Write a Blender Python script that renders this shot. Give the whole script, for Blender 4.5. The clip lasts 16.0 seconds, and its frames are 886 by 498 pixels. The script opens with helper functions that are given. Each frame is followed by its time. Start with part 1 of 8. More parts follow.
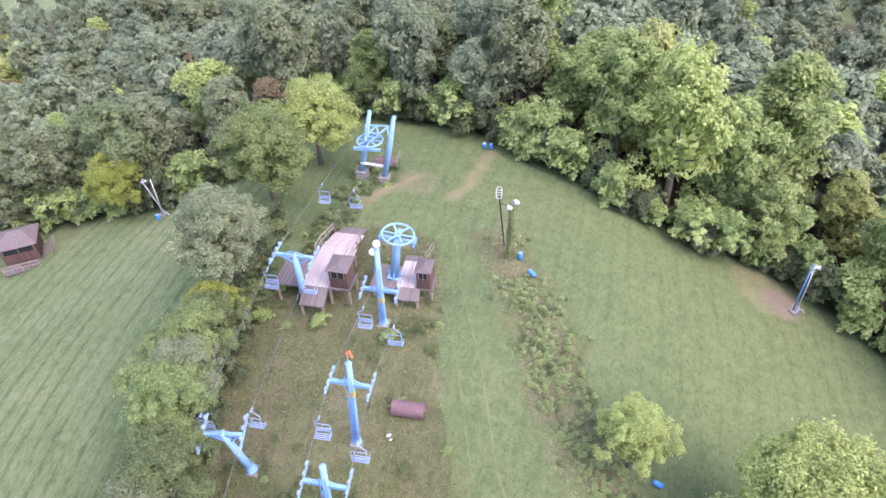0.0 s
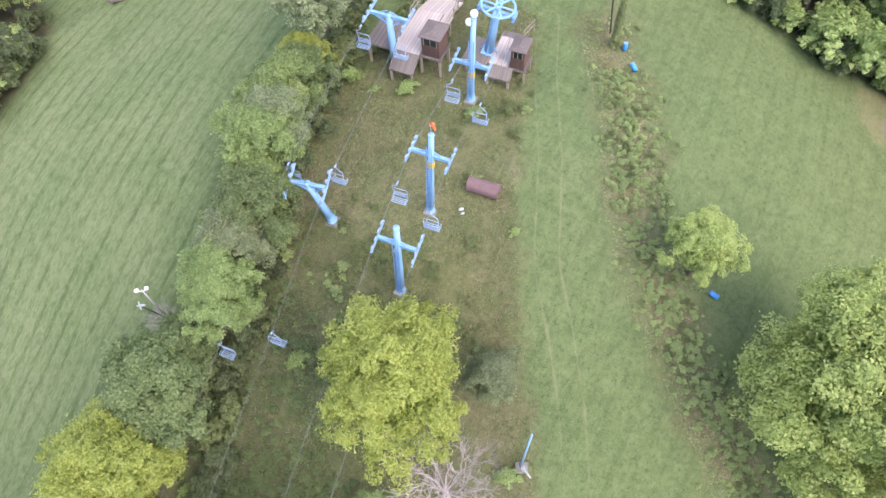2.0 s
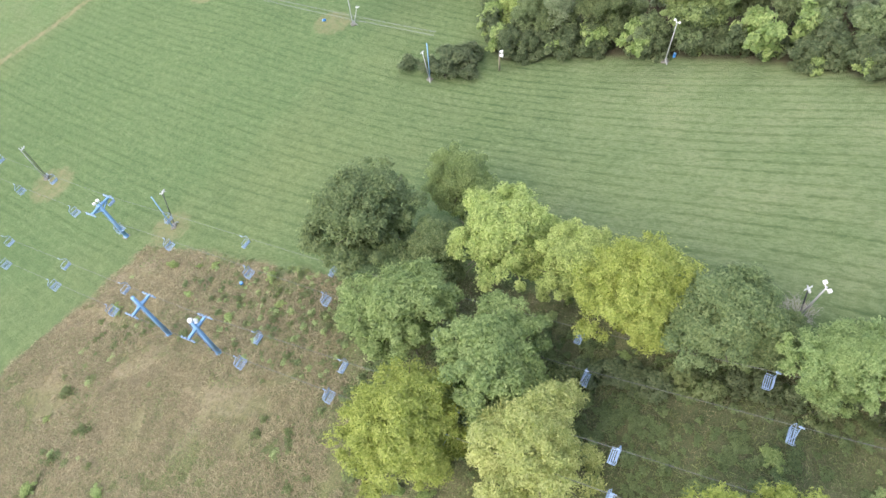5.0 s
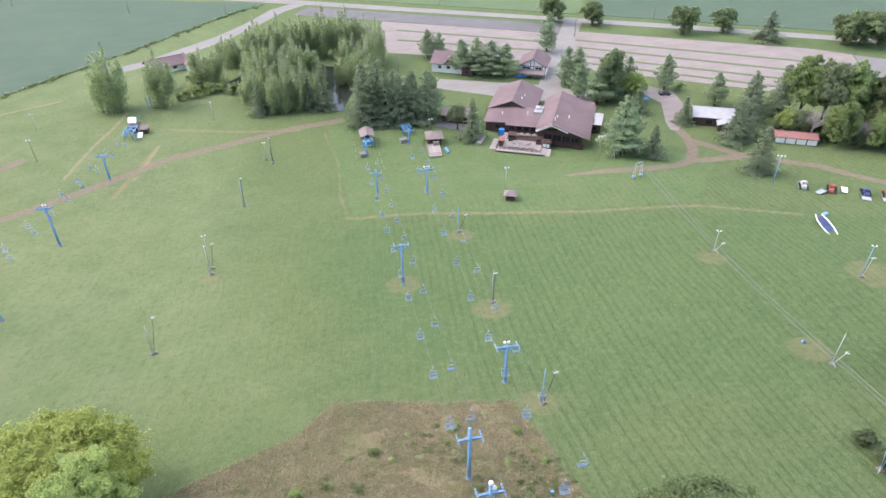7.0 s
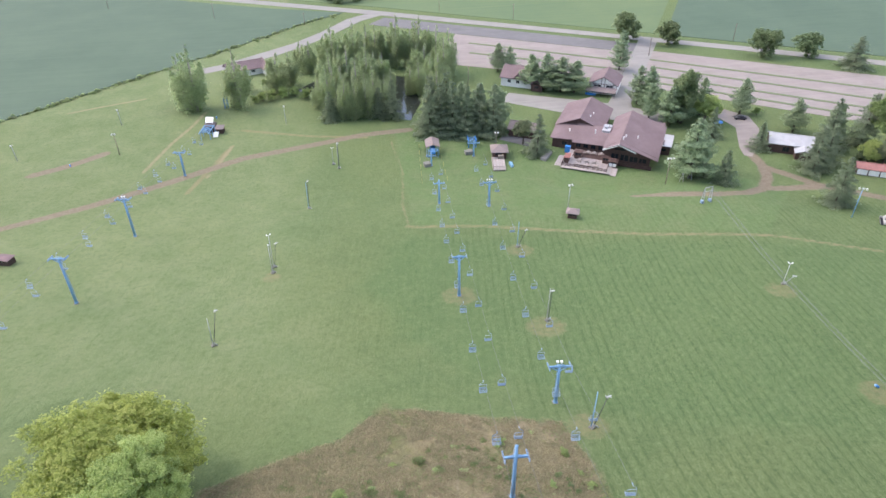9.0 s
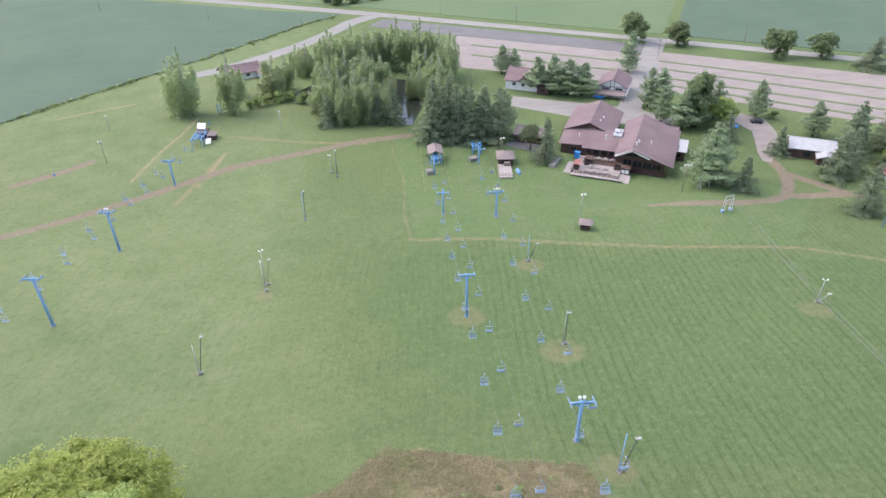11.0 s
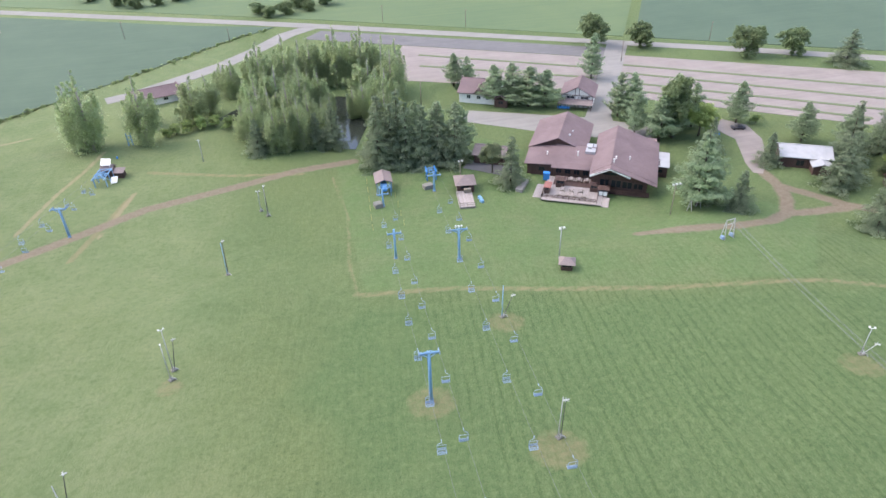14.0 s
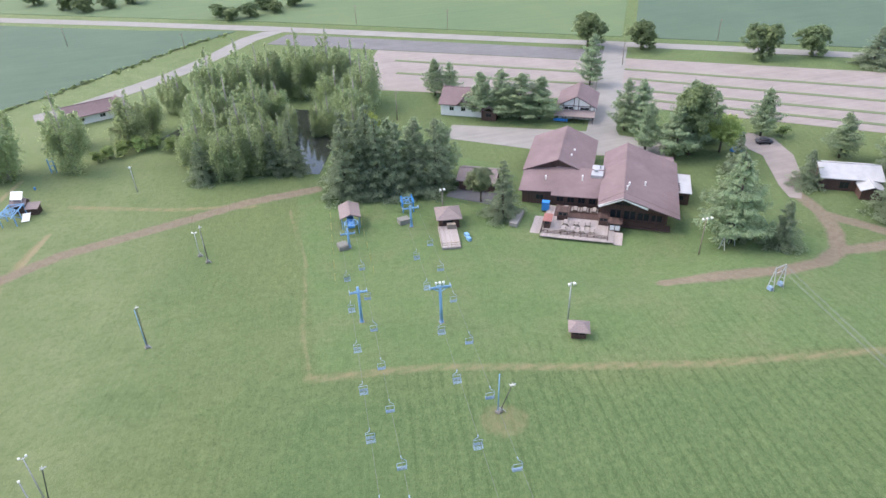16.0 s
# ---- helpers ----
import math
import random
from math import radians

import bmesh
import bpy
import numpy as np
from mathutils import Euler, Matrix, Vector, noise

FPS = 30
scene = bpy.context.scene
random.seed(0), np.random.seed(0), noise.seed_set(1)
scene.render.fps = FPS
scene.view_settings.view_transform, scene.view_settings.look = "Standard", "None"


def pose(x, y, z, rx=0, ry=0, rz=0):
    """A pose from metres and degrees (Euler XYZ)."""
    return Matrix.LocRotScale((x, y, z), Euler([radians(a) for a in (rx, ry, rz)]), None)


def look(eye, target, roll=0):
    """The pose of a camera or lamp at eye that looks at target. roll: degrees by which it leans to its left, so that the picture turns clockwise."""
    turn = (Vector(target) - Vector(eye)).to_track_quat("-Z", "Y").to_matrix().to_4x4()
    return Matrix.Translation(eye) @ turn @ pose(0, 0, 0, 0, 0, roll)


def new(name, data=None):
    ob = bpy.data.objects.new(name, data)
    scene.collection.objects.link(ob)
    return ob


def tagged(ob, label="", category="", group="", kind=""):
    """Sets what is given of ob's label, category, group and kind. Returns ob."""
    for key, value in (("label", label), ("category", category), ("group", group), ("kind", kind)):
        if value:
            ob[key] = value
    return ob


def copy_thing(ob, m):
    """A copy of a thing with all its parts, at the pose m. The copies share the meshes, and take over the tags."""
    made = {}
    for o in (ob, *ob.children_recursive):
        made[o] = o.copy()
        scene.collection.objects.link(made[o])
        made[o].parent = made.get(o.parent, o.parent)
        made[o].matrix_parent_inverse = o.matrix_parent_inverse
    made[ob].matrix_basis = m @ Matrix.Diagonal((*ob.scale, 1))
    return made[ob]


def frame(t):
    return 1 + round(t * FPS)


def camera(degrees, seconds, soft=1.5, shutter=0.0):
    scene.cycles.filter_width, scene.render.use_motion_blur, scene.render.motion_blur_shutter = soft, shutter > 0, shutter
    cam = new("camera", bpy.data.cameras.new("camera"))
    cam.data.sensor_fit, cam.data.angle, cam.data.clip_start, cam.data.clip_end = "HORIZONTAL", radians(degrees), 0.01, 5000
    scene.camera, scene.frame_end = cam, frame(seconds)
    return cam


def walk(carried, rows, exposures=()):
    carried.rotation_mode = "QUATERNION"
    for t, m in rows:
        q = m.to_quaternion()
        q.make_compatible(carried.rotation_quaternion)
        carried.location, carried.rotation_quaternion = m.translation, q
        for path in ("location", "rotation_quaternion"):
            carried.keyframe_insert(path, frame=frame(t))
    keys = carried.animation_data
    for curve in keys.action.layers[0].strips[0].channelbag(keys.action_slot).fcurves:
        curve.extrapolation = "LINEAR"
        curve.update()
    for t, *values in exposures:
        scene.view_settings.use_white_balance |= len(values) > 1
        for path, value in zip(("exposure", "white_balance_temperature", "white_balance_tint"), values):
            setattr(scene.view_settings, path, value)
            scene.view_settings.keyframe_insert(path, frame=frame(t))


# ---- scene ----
cam = camera(68.0, 16.0)
PATH = [
    (0, (1.600, -5.000, 94.500), (1.395, -3.495, 93.199), -2.79),
    (0.5, (1.600, -5.000, 94.500), (1.401, -3.597, 93.089), -2.88),
    (1, (1.600, -5.000, 94.500), (1.410, -3.718, 92.977), -2.91),
    (1.5, (1.600, -5.000, 94.500), (1.401, -3.856, 92.871), -3.26),
    (2, (1.600, -5.000, 94.500), (1.241, -4.041, 92.782), -4.46),
    (2.5, (1.600, -5.000, 94.500), (1.032, -4.249, 92.736), -6.14),
    (3, (1.600, -5.000, 94.500), (0.810, -4.467, 92.742), -7.40),
    (3.2, (1.600, -5.000, 94.500), (0.739, -4.569, 92.747), -7.64),
    (5.3, (1.600, -5.000, 94.500), (0.735, -5.650, 92.818), -6.36),
    (5.5, (1.600, -5.000, 94.500), (0.789, -5.758, 92.837), -5.59),
    (6, (1.600, -5.000, 94.500), (0.908, -6.070, 92.959), -2.66),
    (6.5, (1.600, -5.000, 94.500), (1.075, -6.349, 93.120), -1.53),
    (7, (1.600, -5.000, 94.500), (1.153, -6.567, 93.340), -0.88),
    (7.5, (1.600, -5.000, 94.500), (1.217, -6.603, 93.367), -0.80),
    (8, (1.600, -5.000, 94.500), (1.261, -6.614, 93.369), -0.78),
    (8.5, (1.600, -5.000, 94.500), (1.293, -6.623, 93.372), -0.72),
    (9, (1.600, -5.000, 94.500), (1.320, -6.628, 93.372), -0.71),
    (11.5, (0.365, -19.214, 89.644), (0.085, -20.849, 88.527), -1.07),
    (12, (-0.542, -23.347, 88.383), (-0.816, -24.986, 87.270), -1.33),
    (12.5, (-1.503, -27.734, 87.109), (-1.764, -29.377, 85.999), -1.31),
    (13, (-2.598, -32.222, 85.726), (-2.881, -33.864, 84.620), -1.30),
    (13.5, (-3.741, -37.162, 84.035), (-4.065, -38.799, 82.933), -1.41),
    (14, (-5.271, -42.502, 82.406), (-5.678, -44.122, 81.307), -1.79),
    (14.5, (-7.029, -48.620, 80.865), (-7.454, -50.236, 79.767), -2.05),
    (15, (-9.228, -55.316, 78.741), (-9.663, -56.930, 77.643), -2.17),
    (15.5, (-11.827, -62.738, 76.827), (-12.269, -64.349, 75.728), -2.20),
    (16, (-14.680, -70.935, 74.596), (-15.123, -72.548, 73.499), -2.09),
]
walk(cam, [(t, look(eye, target, roll)) for t, eye, target, roll in PATH], [(0.0, 2.12, 6050, 30), (2.0, 2.02, 6400, 16), (5.5, 1.92, 6500, 8), (7.0, 1.66, 6400, 11), (7.5, 1.54, 6400, 11), (9.0, 1.55, 6380, 11), (11.5, 1.57, 6350, 11), (16.0, 1.60, 6300, 10)])

# ---- light ----
world = bpy.data.worlds.new("sky")
scene.world = world
world.use_nodes = True
_wn, _wl = world.node_tree.nodes, world.node_tree.links
_sky = _wn.new("ShaderNodeTexSky")
_sky.sky_type, _sky.sun_disc = "NISHITA", False
_sky.sun_elevation, _sky.sun_rotation = radians(50), radians(120)
_sky.air_density, _sky.dust_density, _sky.ozone_density = 0.9, 3.6, 1.0
_wl.new(_sky.outputs[0], _wn["Background"].inputs[0])
_wn["Background"].inputs[1].default_value = 0.15
SUN_FROM = Vector((-0.62, 0.10, 0.78))
sun = new("sun", bpy.data.lights.new("sun", "SUN"))
sun.data.energy, sun.data.angle, sun.data.color = 0.5, radians(30), (1.0, 0.93, 0.84)
sun.matrix_world = look(SUN_FROM * 100, (0, 0, 0))


# ---- materials ----
def mat(name):
    m = bpy.data.materials.new(name)
    m.use_nodes = True
    return m, m.node_tree.nodes, m.node_tree.links, m.node_tree.nodes["Principled BSDF"]


def texnoise(n, l, scale, detail=4.0, rough=0.6, vec=None, distort=0.0):
    t = n.new("ShaderNodeTexNoise")
    t.inputs["Scale"].default_value, t.inputs["Detail"].default_value = scale, detail
    t.inputs["Roughness"].default_value, t.inputs["Distortion"].default_value = rough, distort
    if vec is not None:
        l.new(vec, t.inputs["Vector"])
    return t.outputs["Fac"]


def ramp(n, l, fac, stops):
    r = n.new("ShaderNodeValToRGB")
    while len(r.color_ramp.elements) > 1:
        r.color_ramp.elements.remove(r.color_ramp.elements[-1])
    for i, (p, c) in enumerate(stops):
        e = r.color_ramp.elements[0] if i == 0 else r.color_ramp.elements.new(p)
        e.position, e.color = p, (*c, 1.0)
    l.new(fac, r.inputs[0])
    return r.outputs[0]


def mathn(n, l, op, a, b=None, clamp=False):
    m = n.new("ShaderNodeMath")
    m.operation, m.use_clamp = op, clamp
    for i, v in enumerate((a, b)):
        if v is None:
            continue
        if isinstance(v, (int, float)):
            m.inputs[i].default_value = v
        else:
            l.new(v, m.inputs[i])
    return m.outputs[0]


def mixc(n, l, fac, a, b, blend="MIX"):
    m = n.new("ShaderNodeMix")
    m.data_type, m.blend_type = "RGBA", blend
    for i, v in ((0, fac), (6, a), (7, b)):
        if isinstance(v, (int, float)):
            m.inputs[i].default_value = v
        elif isinstance(v, tuple):
            m.inputs[i].default_value = (*v, 1.0)
        else:
            l.new(v, m.inputs[i])
    return m.outputs[2]


def bumped(n, l, b, height, strength, dist):
    u = n.new("ShaderNodeBump")
    u.inputs["Strength"].default_value, u.inputs["Distance"].default_value = strength, dist
    l.new(height, u.inputs["Height"])
    l.new(u.outputs[0], b.inputs["Normal"])


def coords(n, kind="Object"):
    return n.new("ShaderNodeTexCoord").outputs[kind]


def worn(name, base, rough=0.6, metal=0.0, scale=3.0, dark=0.6, bump=0.15, spot=None):
    """A surface of one base colour with soft blotches, fine grain and wear."""
    m, n, l, b = mat(name)
    co = coords(n)
    big = texnoise(n, l, scale, 5, 0.65, co)
    fine = texnoise(n, l, scale * 14, 3, 0.6, co)
    lo = tuple(c * dark for c in base)
    c = ramp(n, l, big, [(0.3, lo), (0.62, base)])
    c = mixc(n, l, mathn(n, l, "MULTIPLY", fine, 0.45), c, tuple(min(1, v * 1.25) for v in base))
    if spot:
        s = texnoise(n, l, scale * 2.3, 6, 0.75, co)
        c = mixc(n, l, mathn(n, l, "MULTIPLY", mathn(n, l, "GREATER_THAN", s, 0.63), 0.8), c, spot)
    rnd = n.new("ShaderNodeObjectInfo").outputs["Random"]
    c = mixc(n, l, mathn(n, l, "MULTIPLY", rnd, 0.18), c, lo)
    l.new(c, b.inputs["Base Color"])
    b.inputs["Roughness"].default_value, b.inputs["Metallic"].default_value = rough, metal
    bumped(n, l, b, fine, bump, 0.03)
    return m


def planked(name, a, c2, width, rough=0.8, axis="X"):
    """Boards of a given width, each with a slightly different tone."""
    m, n, l, b = mat(name)
    co = coords(n)
    sep = n.new("ShaderNodeSeparateXYZ")
    l.new(co, sep.inputs[0])
    u = mathn(n, l, "DIVIDE", sep.outputs[axis], width)
    wn = n.new("ShaderNodeTexWhiteNoise")
    wn.noise_dimensions = "1D"
    l.new(mathn(n, l, "FLOOR", u), wn.inputs["W"])
    tone = ramp(n, l, wn.outputs["Value"], [(0.0, a), (1.0, c2)])
    fr = mathn(n, l, "FRACT", u)
    joint = mathn(n, l, "LESS_THAN", fr, 0.1)
    c = mixc(n, l, mathn(n, l, "MULTIPLY", joint, 0.7), tone, tuple(v * 0.3 for v in a))
    st = texnoise(n, l, 0.9, 6, 0.7, co)
    c = mixc(n, l, mathn(n, l, "MULTIPLY", st, 0.5), c, tuple(v * 0.6 for v in a))
    l.new(c, b.inputs["Base Color"])
    b.inputs["Roughness"].default_value = rough
    bumped(n, l, b, mathn(n, l, "SUBTRACT", 1.0, joint), 0.4, 0.02)
    return m


def leafy(name, a, b2, c3, trans=0.55):
    """Foliage: tone by leaf, by clump and by tree."""
    m, n, l, b = mat(name)
    geo = n.new("ShaderNodeNewGeometry")
    oi = n.new("ShaderNodeObjectInfo")
    co = coords(n)
    big = texnoise(n, l, 0.45, 3, 0.55, co)
    f = mathn(n, l, "ADD", mathn(n, l, "MULTIPLY", geo.outputs["Random Per Island"], 0.5), mathn(n, l, "MULTIPLY", big, 0.6))
    f = mathn(n, l, "ADD", f, mathn(n, l, "MULTIPLY", oi.outputs["Random"], 0.16))
    f = mathn(n, l, "ADD", f, 0.04)
    c = ramp(n, l, f, [(0.3, a), (0.62, b2), (0.98, c3)])
    hs = n.new("ShaderNodeHueSaturation")
    l.new(c, hs.inputs["Color"])
    l.new(mathn(n, l, "ADD", 0.497, mathn(n, l, "MULTIPLY", oi.outputs["Random"], 0.018)), hs.inputs["Hue"])
    l.new(hs.outputs[0], b.inputs["Base Color"])
    b.inputs["Roughness"].default_value = 0.55
    b.inputs["Specular IOR Level"].default_value = 0.35
    tr = n.new("ShaderNodeBsdfTranslucent")
    l.new(hs.outputs[0], tr.inputs["Color"])
    mx = n.new("ShaderNodeMixShader")
    mx.inputs[0].default_value = trans
    l.new(b.outputs[0], mx.inputs[1])
    l.new(tr.outputs[0], mx.inputs[2])
    l.new(mx.outputs[0], n["Material Output"].inputs[0])
    return m


M_BLUE = worn("blue_paint", (0.180, 0.340, 0.545), 0.45, 0.0, 1.2, 0.8, 0.08, (0.235, 0.320, 0.424))
M_CHAIR = worn("faded_blue_paint", (0.225, 0.315, 0.455), 0.5, 0.0, 2.0, 0.8, 0.05, (0.236, 0.262, 0.326))
M_BLUE2 = worn("dark_blue_paint", (0.10, 0.22, 0.48), 0.5, 0.0, 1.5, 0.75, 0.08)
M_YELLOW = worn("yellow_paint", (0.600, 0.416, 0.040), 0.5)
M_ORANGE = worn("orange_cloth", (0.80, 0.16, 0.06), 0.8)
M_GALV = worn("galvanised_steel", (0.40, 0.41, 0.42), 0.5, 0.25, 2.0, 0.7)
M_STEEL = worn("dark_steel", (0.06, 0.06, 0.07), 0.5, 0.6, 2.0, 0.7)
M_ROPE = worn("steel_rope", (0.16, 0.17, 0.16), 0.6, 0.4, 6.0, 0.7)
M_TINP = worn("pale_metal", (0.46, 0.47, 0.48), 0.5, 0.2, 2.0, 0.75)
M_CONC = worn("concrete", (0.205, 0.197, 0.179), 0.9, 0.0, 1.5, 0.7, 0.3)
M_WHITE = worn("white_paint", (0.704, 0.704, 0.686), 0.5, 0.0, 1.0, 0.88, 0.05)
M_BROWN = planked("brown_siding", (0.075, 0.042, 0.035), (0.115, 0.065, 0.052), 0.2)
M_DECK = planked("weathered_deck", (0.118, 0.100, 0.092), (0.180, 0.156, 0.145), 0.16)
M_DECKP = planked("pale_deck", (0.351, 0.302, 0.282), (0.436, 0.383, 0.363), 0.3)
M_POST = worn("weathered_timber", (0.240, 0.200, 0.160), 0.85, 0.0, 2.0, 0.6, 0.3)
M_BARK = worn("bark", (0.13, 0.105, 0.085), 0.95, 0.0, 4.0, 0.45, 0.8)
M_DEAD = worn("bare_wood", (0.40, 0.35, 0.345), 0.9, 0.0, 3.0, 0.7, 0.5)
M_BARREL = worn("blue_plastic", (0.040, 0.215, 0.56), 0.35, 0.0, 2.0, 0.85, 0.03)
M_RUST = worn("rusty_red_metal", (0.175, 0.112, 0.120), 0.7, 0.2, 2.0, 0.65, 0.3)


def shingled(name, a, b2):
    m, n, l, b = mat(name)
    co = coords(n)
    big = texnoise(n, l, 0.16, 5, 0.65, co)
    fine = texnoise(n, l, 5.0, 3, 0.7, co)
    br = n.new("ShaderNodeTexBrick")
    br.inputs["Scale"].default_value = 1.0
    br.inputs["Brick Width"].default_value, br.inputs["Row Height"].default_value = 0.9, 0.28
    br.inputs["Mortar Size"].default_value = 0.03
    for k, v in (("Color1", (0.8, 0.8, 0.8, 1)), ("Color2", (1.1, 1.1, 1.1, 1)), ("Mortar", (0.55, 0.55, 0.55, 1))):
        br.inputs[k].default_value = v
    l.new(co, br.inputs["Vector"])
    c = ramp(n, l, big, [(0.3, a), (0.7, b2)])
    c = mixc(n, l, 0.6, c, br.outputs[0], "MULTIPLY")
    c = mixc(n, l, mathn(n, l, "MULTIPLY", fine, 0.35), c, tuple(v * 1.4 for v in b2))
    l.new(c, b.inputs["Base Color"])
    b.inputs["Roughness"].default_value = 0.85
    bumped(n, l, b, fine, 0.4, 0.03)
    return m


M_ROOF = shingled("brown_shingles", (0.122, 0.084, 0.086), (0.195, 0.138, 0.142))
M_ROOFG = shingled("grey_brown_shingles", (0.170, 0.132, 0.128), (0.246, 0.198, 0.192))
M_ROOFD = shingled("dark_grey_shingles", (0.088, 0.072, 0.070), (0.135, 0.113, 0.108))
M_TIN = worn("white_tin_roof", (0.40, 0.395, 0.405), 0.5, 0.1, 0.5, 0.75, 0.1, (0.42, 0.38, 0.37))
_m, _n, _l, _b = mat("window_glass")
_b.inputs["Base Color"].default_value = (0.02, 0.025, 0.03, 1)
_b.inputs["Roughness"].default_value = 0.08
M_GLASS = _m

L_MAPLE = leafy("maple_leaves", (0.141, 0.198, 0.072), (0.282, 0.368, 0.127), (0.487, 0.556, 0.229))
L_SUGAR = leafy("sugar_maple_leaves", (0.118, 0.166, 0.062), (0.232, 0.306, 0.112), (0.385, 0.455, 0.190))
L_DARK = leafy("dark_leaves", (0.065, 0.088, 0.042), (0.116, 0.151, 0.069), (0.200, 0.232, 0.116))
L_OAK = leafy("oak_leaves", (0.090, 0.123, 0.053), (0.160, 0.211, 0.086), (0.276, 0.325, 0.145))
L_WOOD = leafy("wood_leaves", (0.107, 0.144, 0.068), (0.191, 0.249, 0.113), (0.329, 0.381, 0.190))
L_GREY = leafy("grey_green_leaves", (0.120, 0.155, 0.079), (0.228, 0.275, 0.146), (0.373, 0.413, 0.247))
# leaf green shifted to blue-grey: distance haze mixed into the colour
L_HAZED = leafy("hazed_leaves", (0.132, 0.172, 0.098), (0.246, 0.302, 0.182), (0.398, 0.460, 0.296))
L_YEL = leafy("yellow_green_leaves", (0.180, 0.222, 0.050), (0.340, 0.390, 0.088), (0.50, 0.53, 0.17), 0.55)
L_LIME = leafy("light_green_leaves", (0.195, 0.255, 0.080), (0.385, 0.470, 0.155), (0.590, 0.645, 0.260), 0.55)
L_PALE = leafy("pale_yellow_leaves", (0.200, 0.235, 0.075), (0.385, 0.42, 0.145), (0.55, 0.56, 0.24), 0.55)
L_RED = leafy("rusty_leaves", (0.132, 0.118, 0.067), (0.248, 0.208, 0.118), (0.395, 0.322, 0.198))
L_FIR = leafy("spruce_needles", (0.176, 0.217, 0.140), (0.247, 0.295, 0.187), (0.353, 0.407, 0.264), 0.60)
L_PINE = leafy("pine_needles", (0.217, 0.272, 0.167), (0.308, 0.381, 0.230), (0.442, 0.526, 0.332), 0.60)
L_COTTON = leafy("cottonwood_leaves", (0.270, 0.322, 0.178), (0.387, 0.452, 0.246), (0.530, 0.590, 0.338), 0.65)
L_WEED = leafy("weed_leaves", (0.092, 0.125, 0.046), (0.170, 0.212, 0.084), (0.280, 0.310, 0.142))
L_STRAW = leafy("dry_grass", (0.156, 0.138, 0.077), (0.258, 0.219, 0.128), (0.372, 0.326, 0.200), 0.35)
L_HAY = leafy("straw_grass", (0.25, 0.235, 0.135), (0.36, 0.335, 0.20), (0.48, 0.445, 0.28), 0.5)
L_GOLD = leafy("goldenrod", (0.180, 0.245, 0.103), (0.330, 0.425, 0.185), (0.500, 0.580, 0.255), 0.55)


# ---- mesh helpers ----
def link(name, bm, material, smooth=False):
    me = bpy.data.meshes.new(name)
    bm.normal_update()
    bm.to_mesh(me)
    bm.free()
    for m in material if isinstance(material, (list, tuple)) else (material,):
        me.materials.append(m)
    if smooth:
        for p in me.polygons:
            p.use_smooth = True
    return new(name, me)


def part(name, bm, material, parent, label="", smooth=False):
    ob = link(name, bm, material, smooth)
    ob.parent = parent
    if label:
        ob["label"] = label
    return ob


def thing(name, m, label, category, group=""):
    ob = new(name)
    ob.empty_display_size = 0.3
    ob.matrix_basis = m
    return tagged(ob, label, category, group)


def box(bm, c, s, rz=0.0, m=None):
    """A box of size s round c, turned by rz degrees, with a small bevel."""
    t = pose(*c, 0, 0, rz) @ Matrix.Diagonal((*s, 1))
    vs = bmesh.ops.create_cube(bm, size=1.0, matrix=(m @ t) if m else t)["verts"]
    return vs


def beam(bm, a, b, w, h=None, up=(0, 0, 1)):
    """A square bar from a to b."""
    a, b = Vector(a), Vector(b)
    z = (b - a).normalized()
    u = Vector(up)
    if abs(z.dot(u)) > 0.98:
        u = Vector((1, 0, 0))
    x = u.cross(z).normalized()
    y = z.cross(x)
    h = h or w
    ring = []
    for p in (a, b):
        ring.append([bm.verts.new(p + x * sx * w / 2 + y * sy * h / 2) for sx, sy in ((-1, -1), (1, -1), (1, 1), (-1, 1))])
    for i in range(4):
        bm.faces.new((ring[0][i], ring[0][(i + 1) % 4], ring[1][(i + 1) % 4], ring[1][i]))
    bm.faces.new(ring[0][::-1])
    bm.faces.new(ring[1])


def pipe(bm, pts, radii, n=8, cap=True):
    """A round tube through points, with a radius at each."""
    pts = [Vector(p) for p in pts]
    radii = radii if isinstance(radii, (list, tuple)) else [radii] * len(pts)
    rings = []
    for i, p in enumerate(pts):
        d = (pts[min(i + 1, len(pts) - 1)] - pts[max(i - 1, 0)]).normalized()
        u = Vector((0, 0, 1)) if abs(d.z) < 0.95 else Vector((1, 0, 0))
        x = u.cross(d).normalized()
        y = d.cross(x)
        rings.append([bm.verts.new(p + (x * math.cos(k * math.tau / n) + y * math.sin(k * math.tau / n)) * radii[i]) for k in range(n)])
    for r, s in zip(rings, rings[1:]):
        for k in range(n):
            bm.faces.new((r[k], r[(k + 1) % n], s[(k + 1) % n], s[k]))
    if cap:
        bm.faces.new(rings[0][::-1])
        bm.faces.new(rings[-1])


def slab(bm, pts, z0, z1):
    """A flat plate over a plan outline."""
    lo = [bm.verts.new((x, y, z0)) for x, y in pts]
    hi = [bm.verts.new((x, y, z1)) for x, y in pts]
    bm.faces.new(lo[::-1])
    bm.faces.new(hi)
    k = len(pts)
    for i in range(k):
        bm.faces.new((lo[i], lo[(i + 1) % k], hi[(i + 1) % k], hi[i]))


def plate(bm, pts, t):
    """A plate of thickness t hanging below a roof outline given by 3D corners."""
    hi = [bm.verts.new(p) for p in pts]
    lo = [bm.verts.new((p[0], p[1], p[2] - t)) for p in pts]
    bm.faces.new(hi)
    bm.faces.new(lo[::-1])
    k = len(pts)
    for i in range(k):
        bm.faces.new((lo[i], lo[(i + 1) % k], hi[(i + 1) % k], hi[i]))


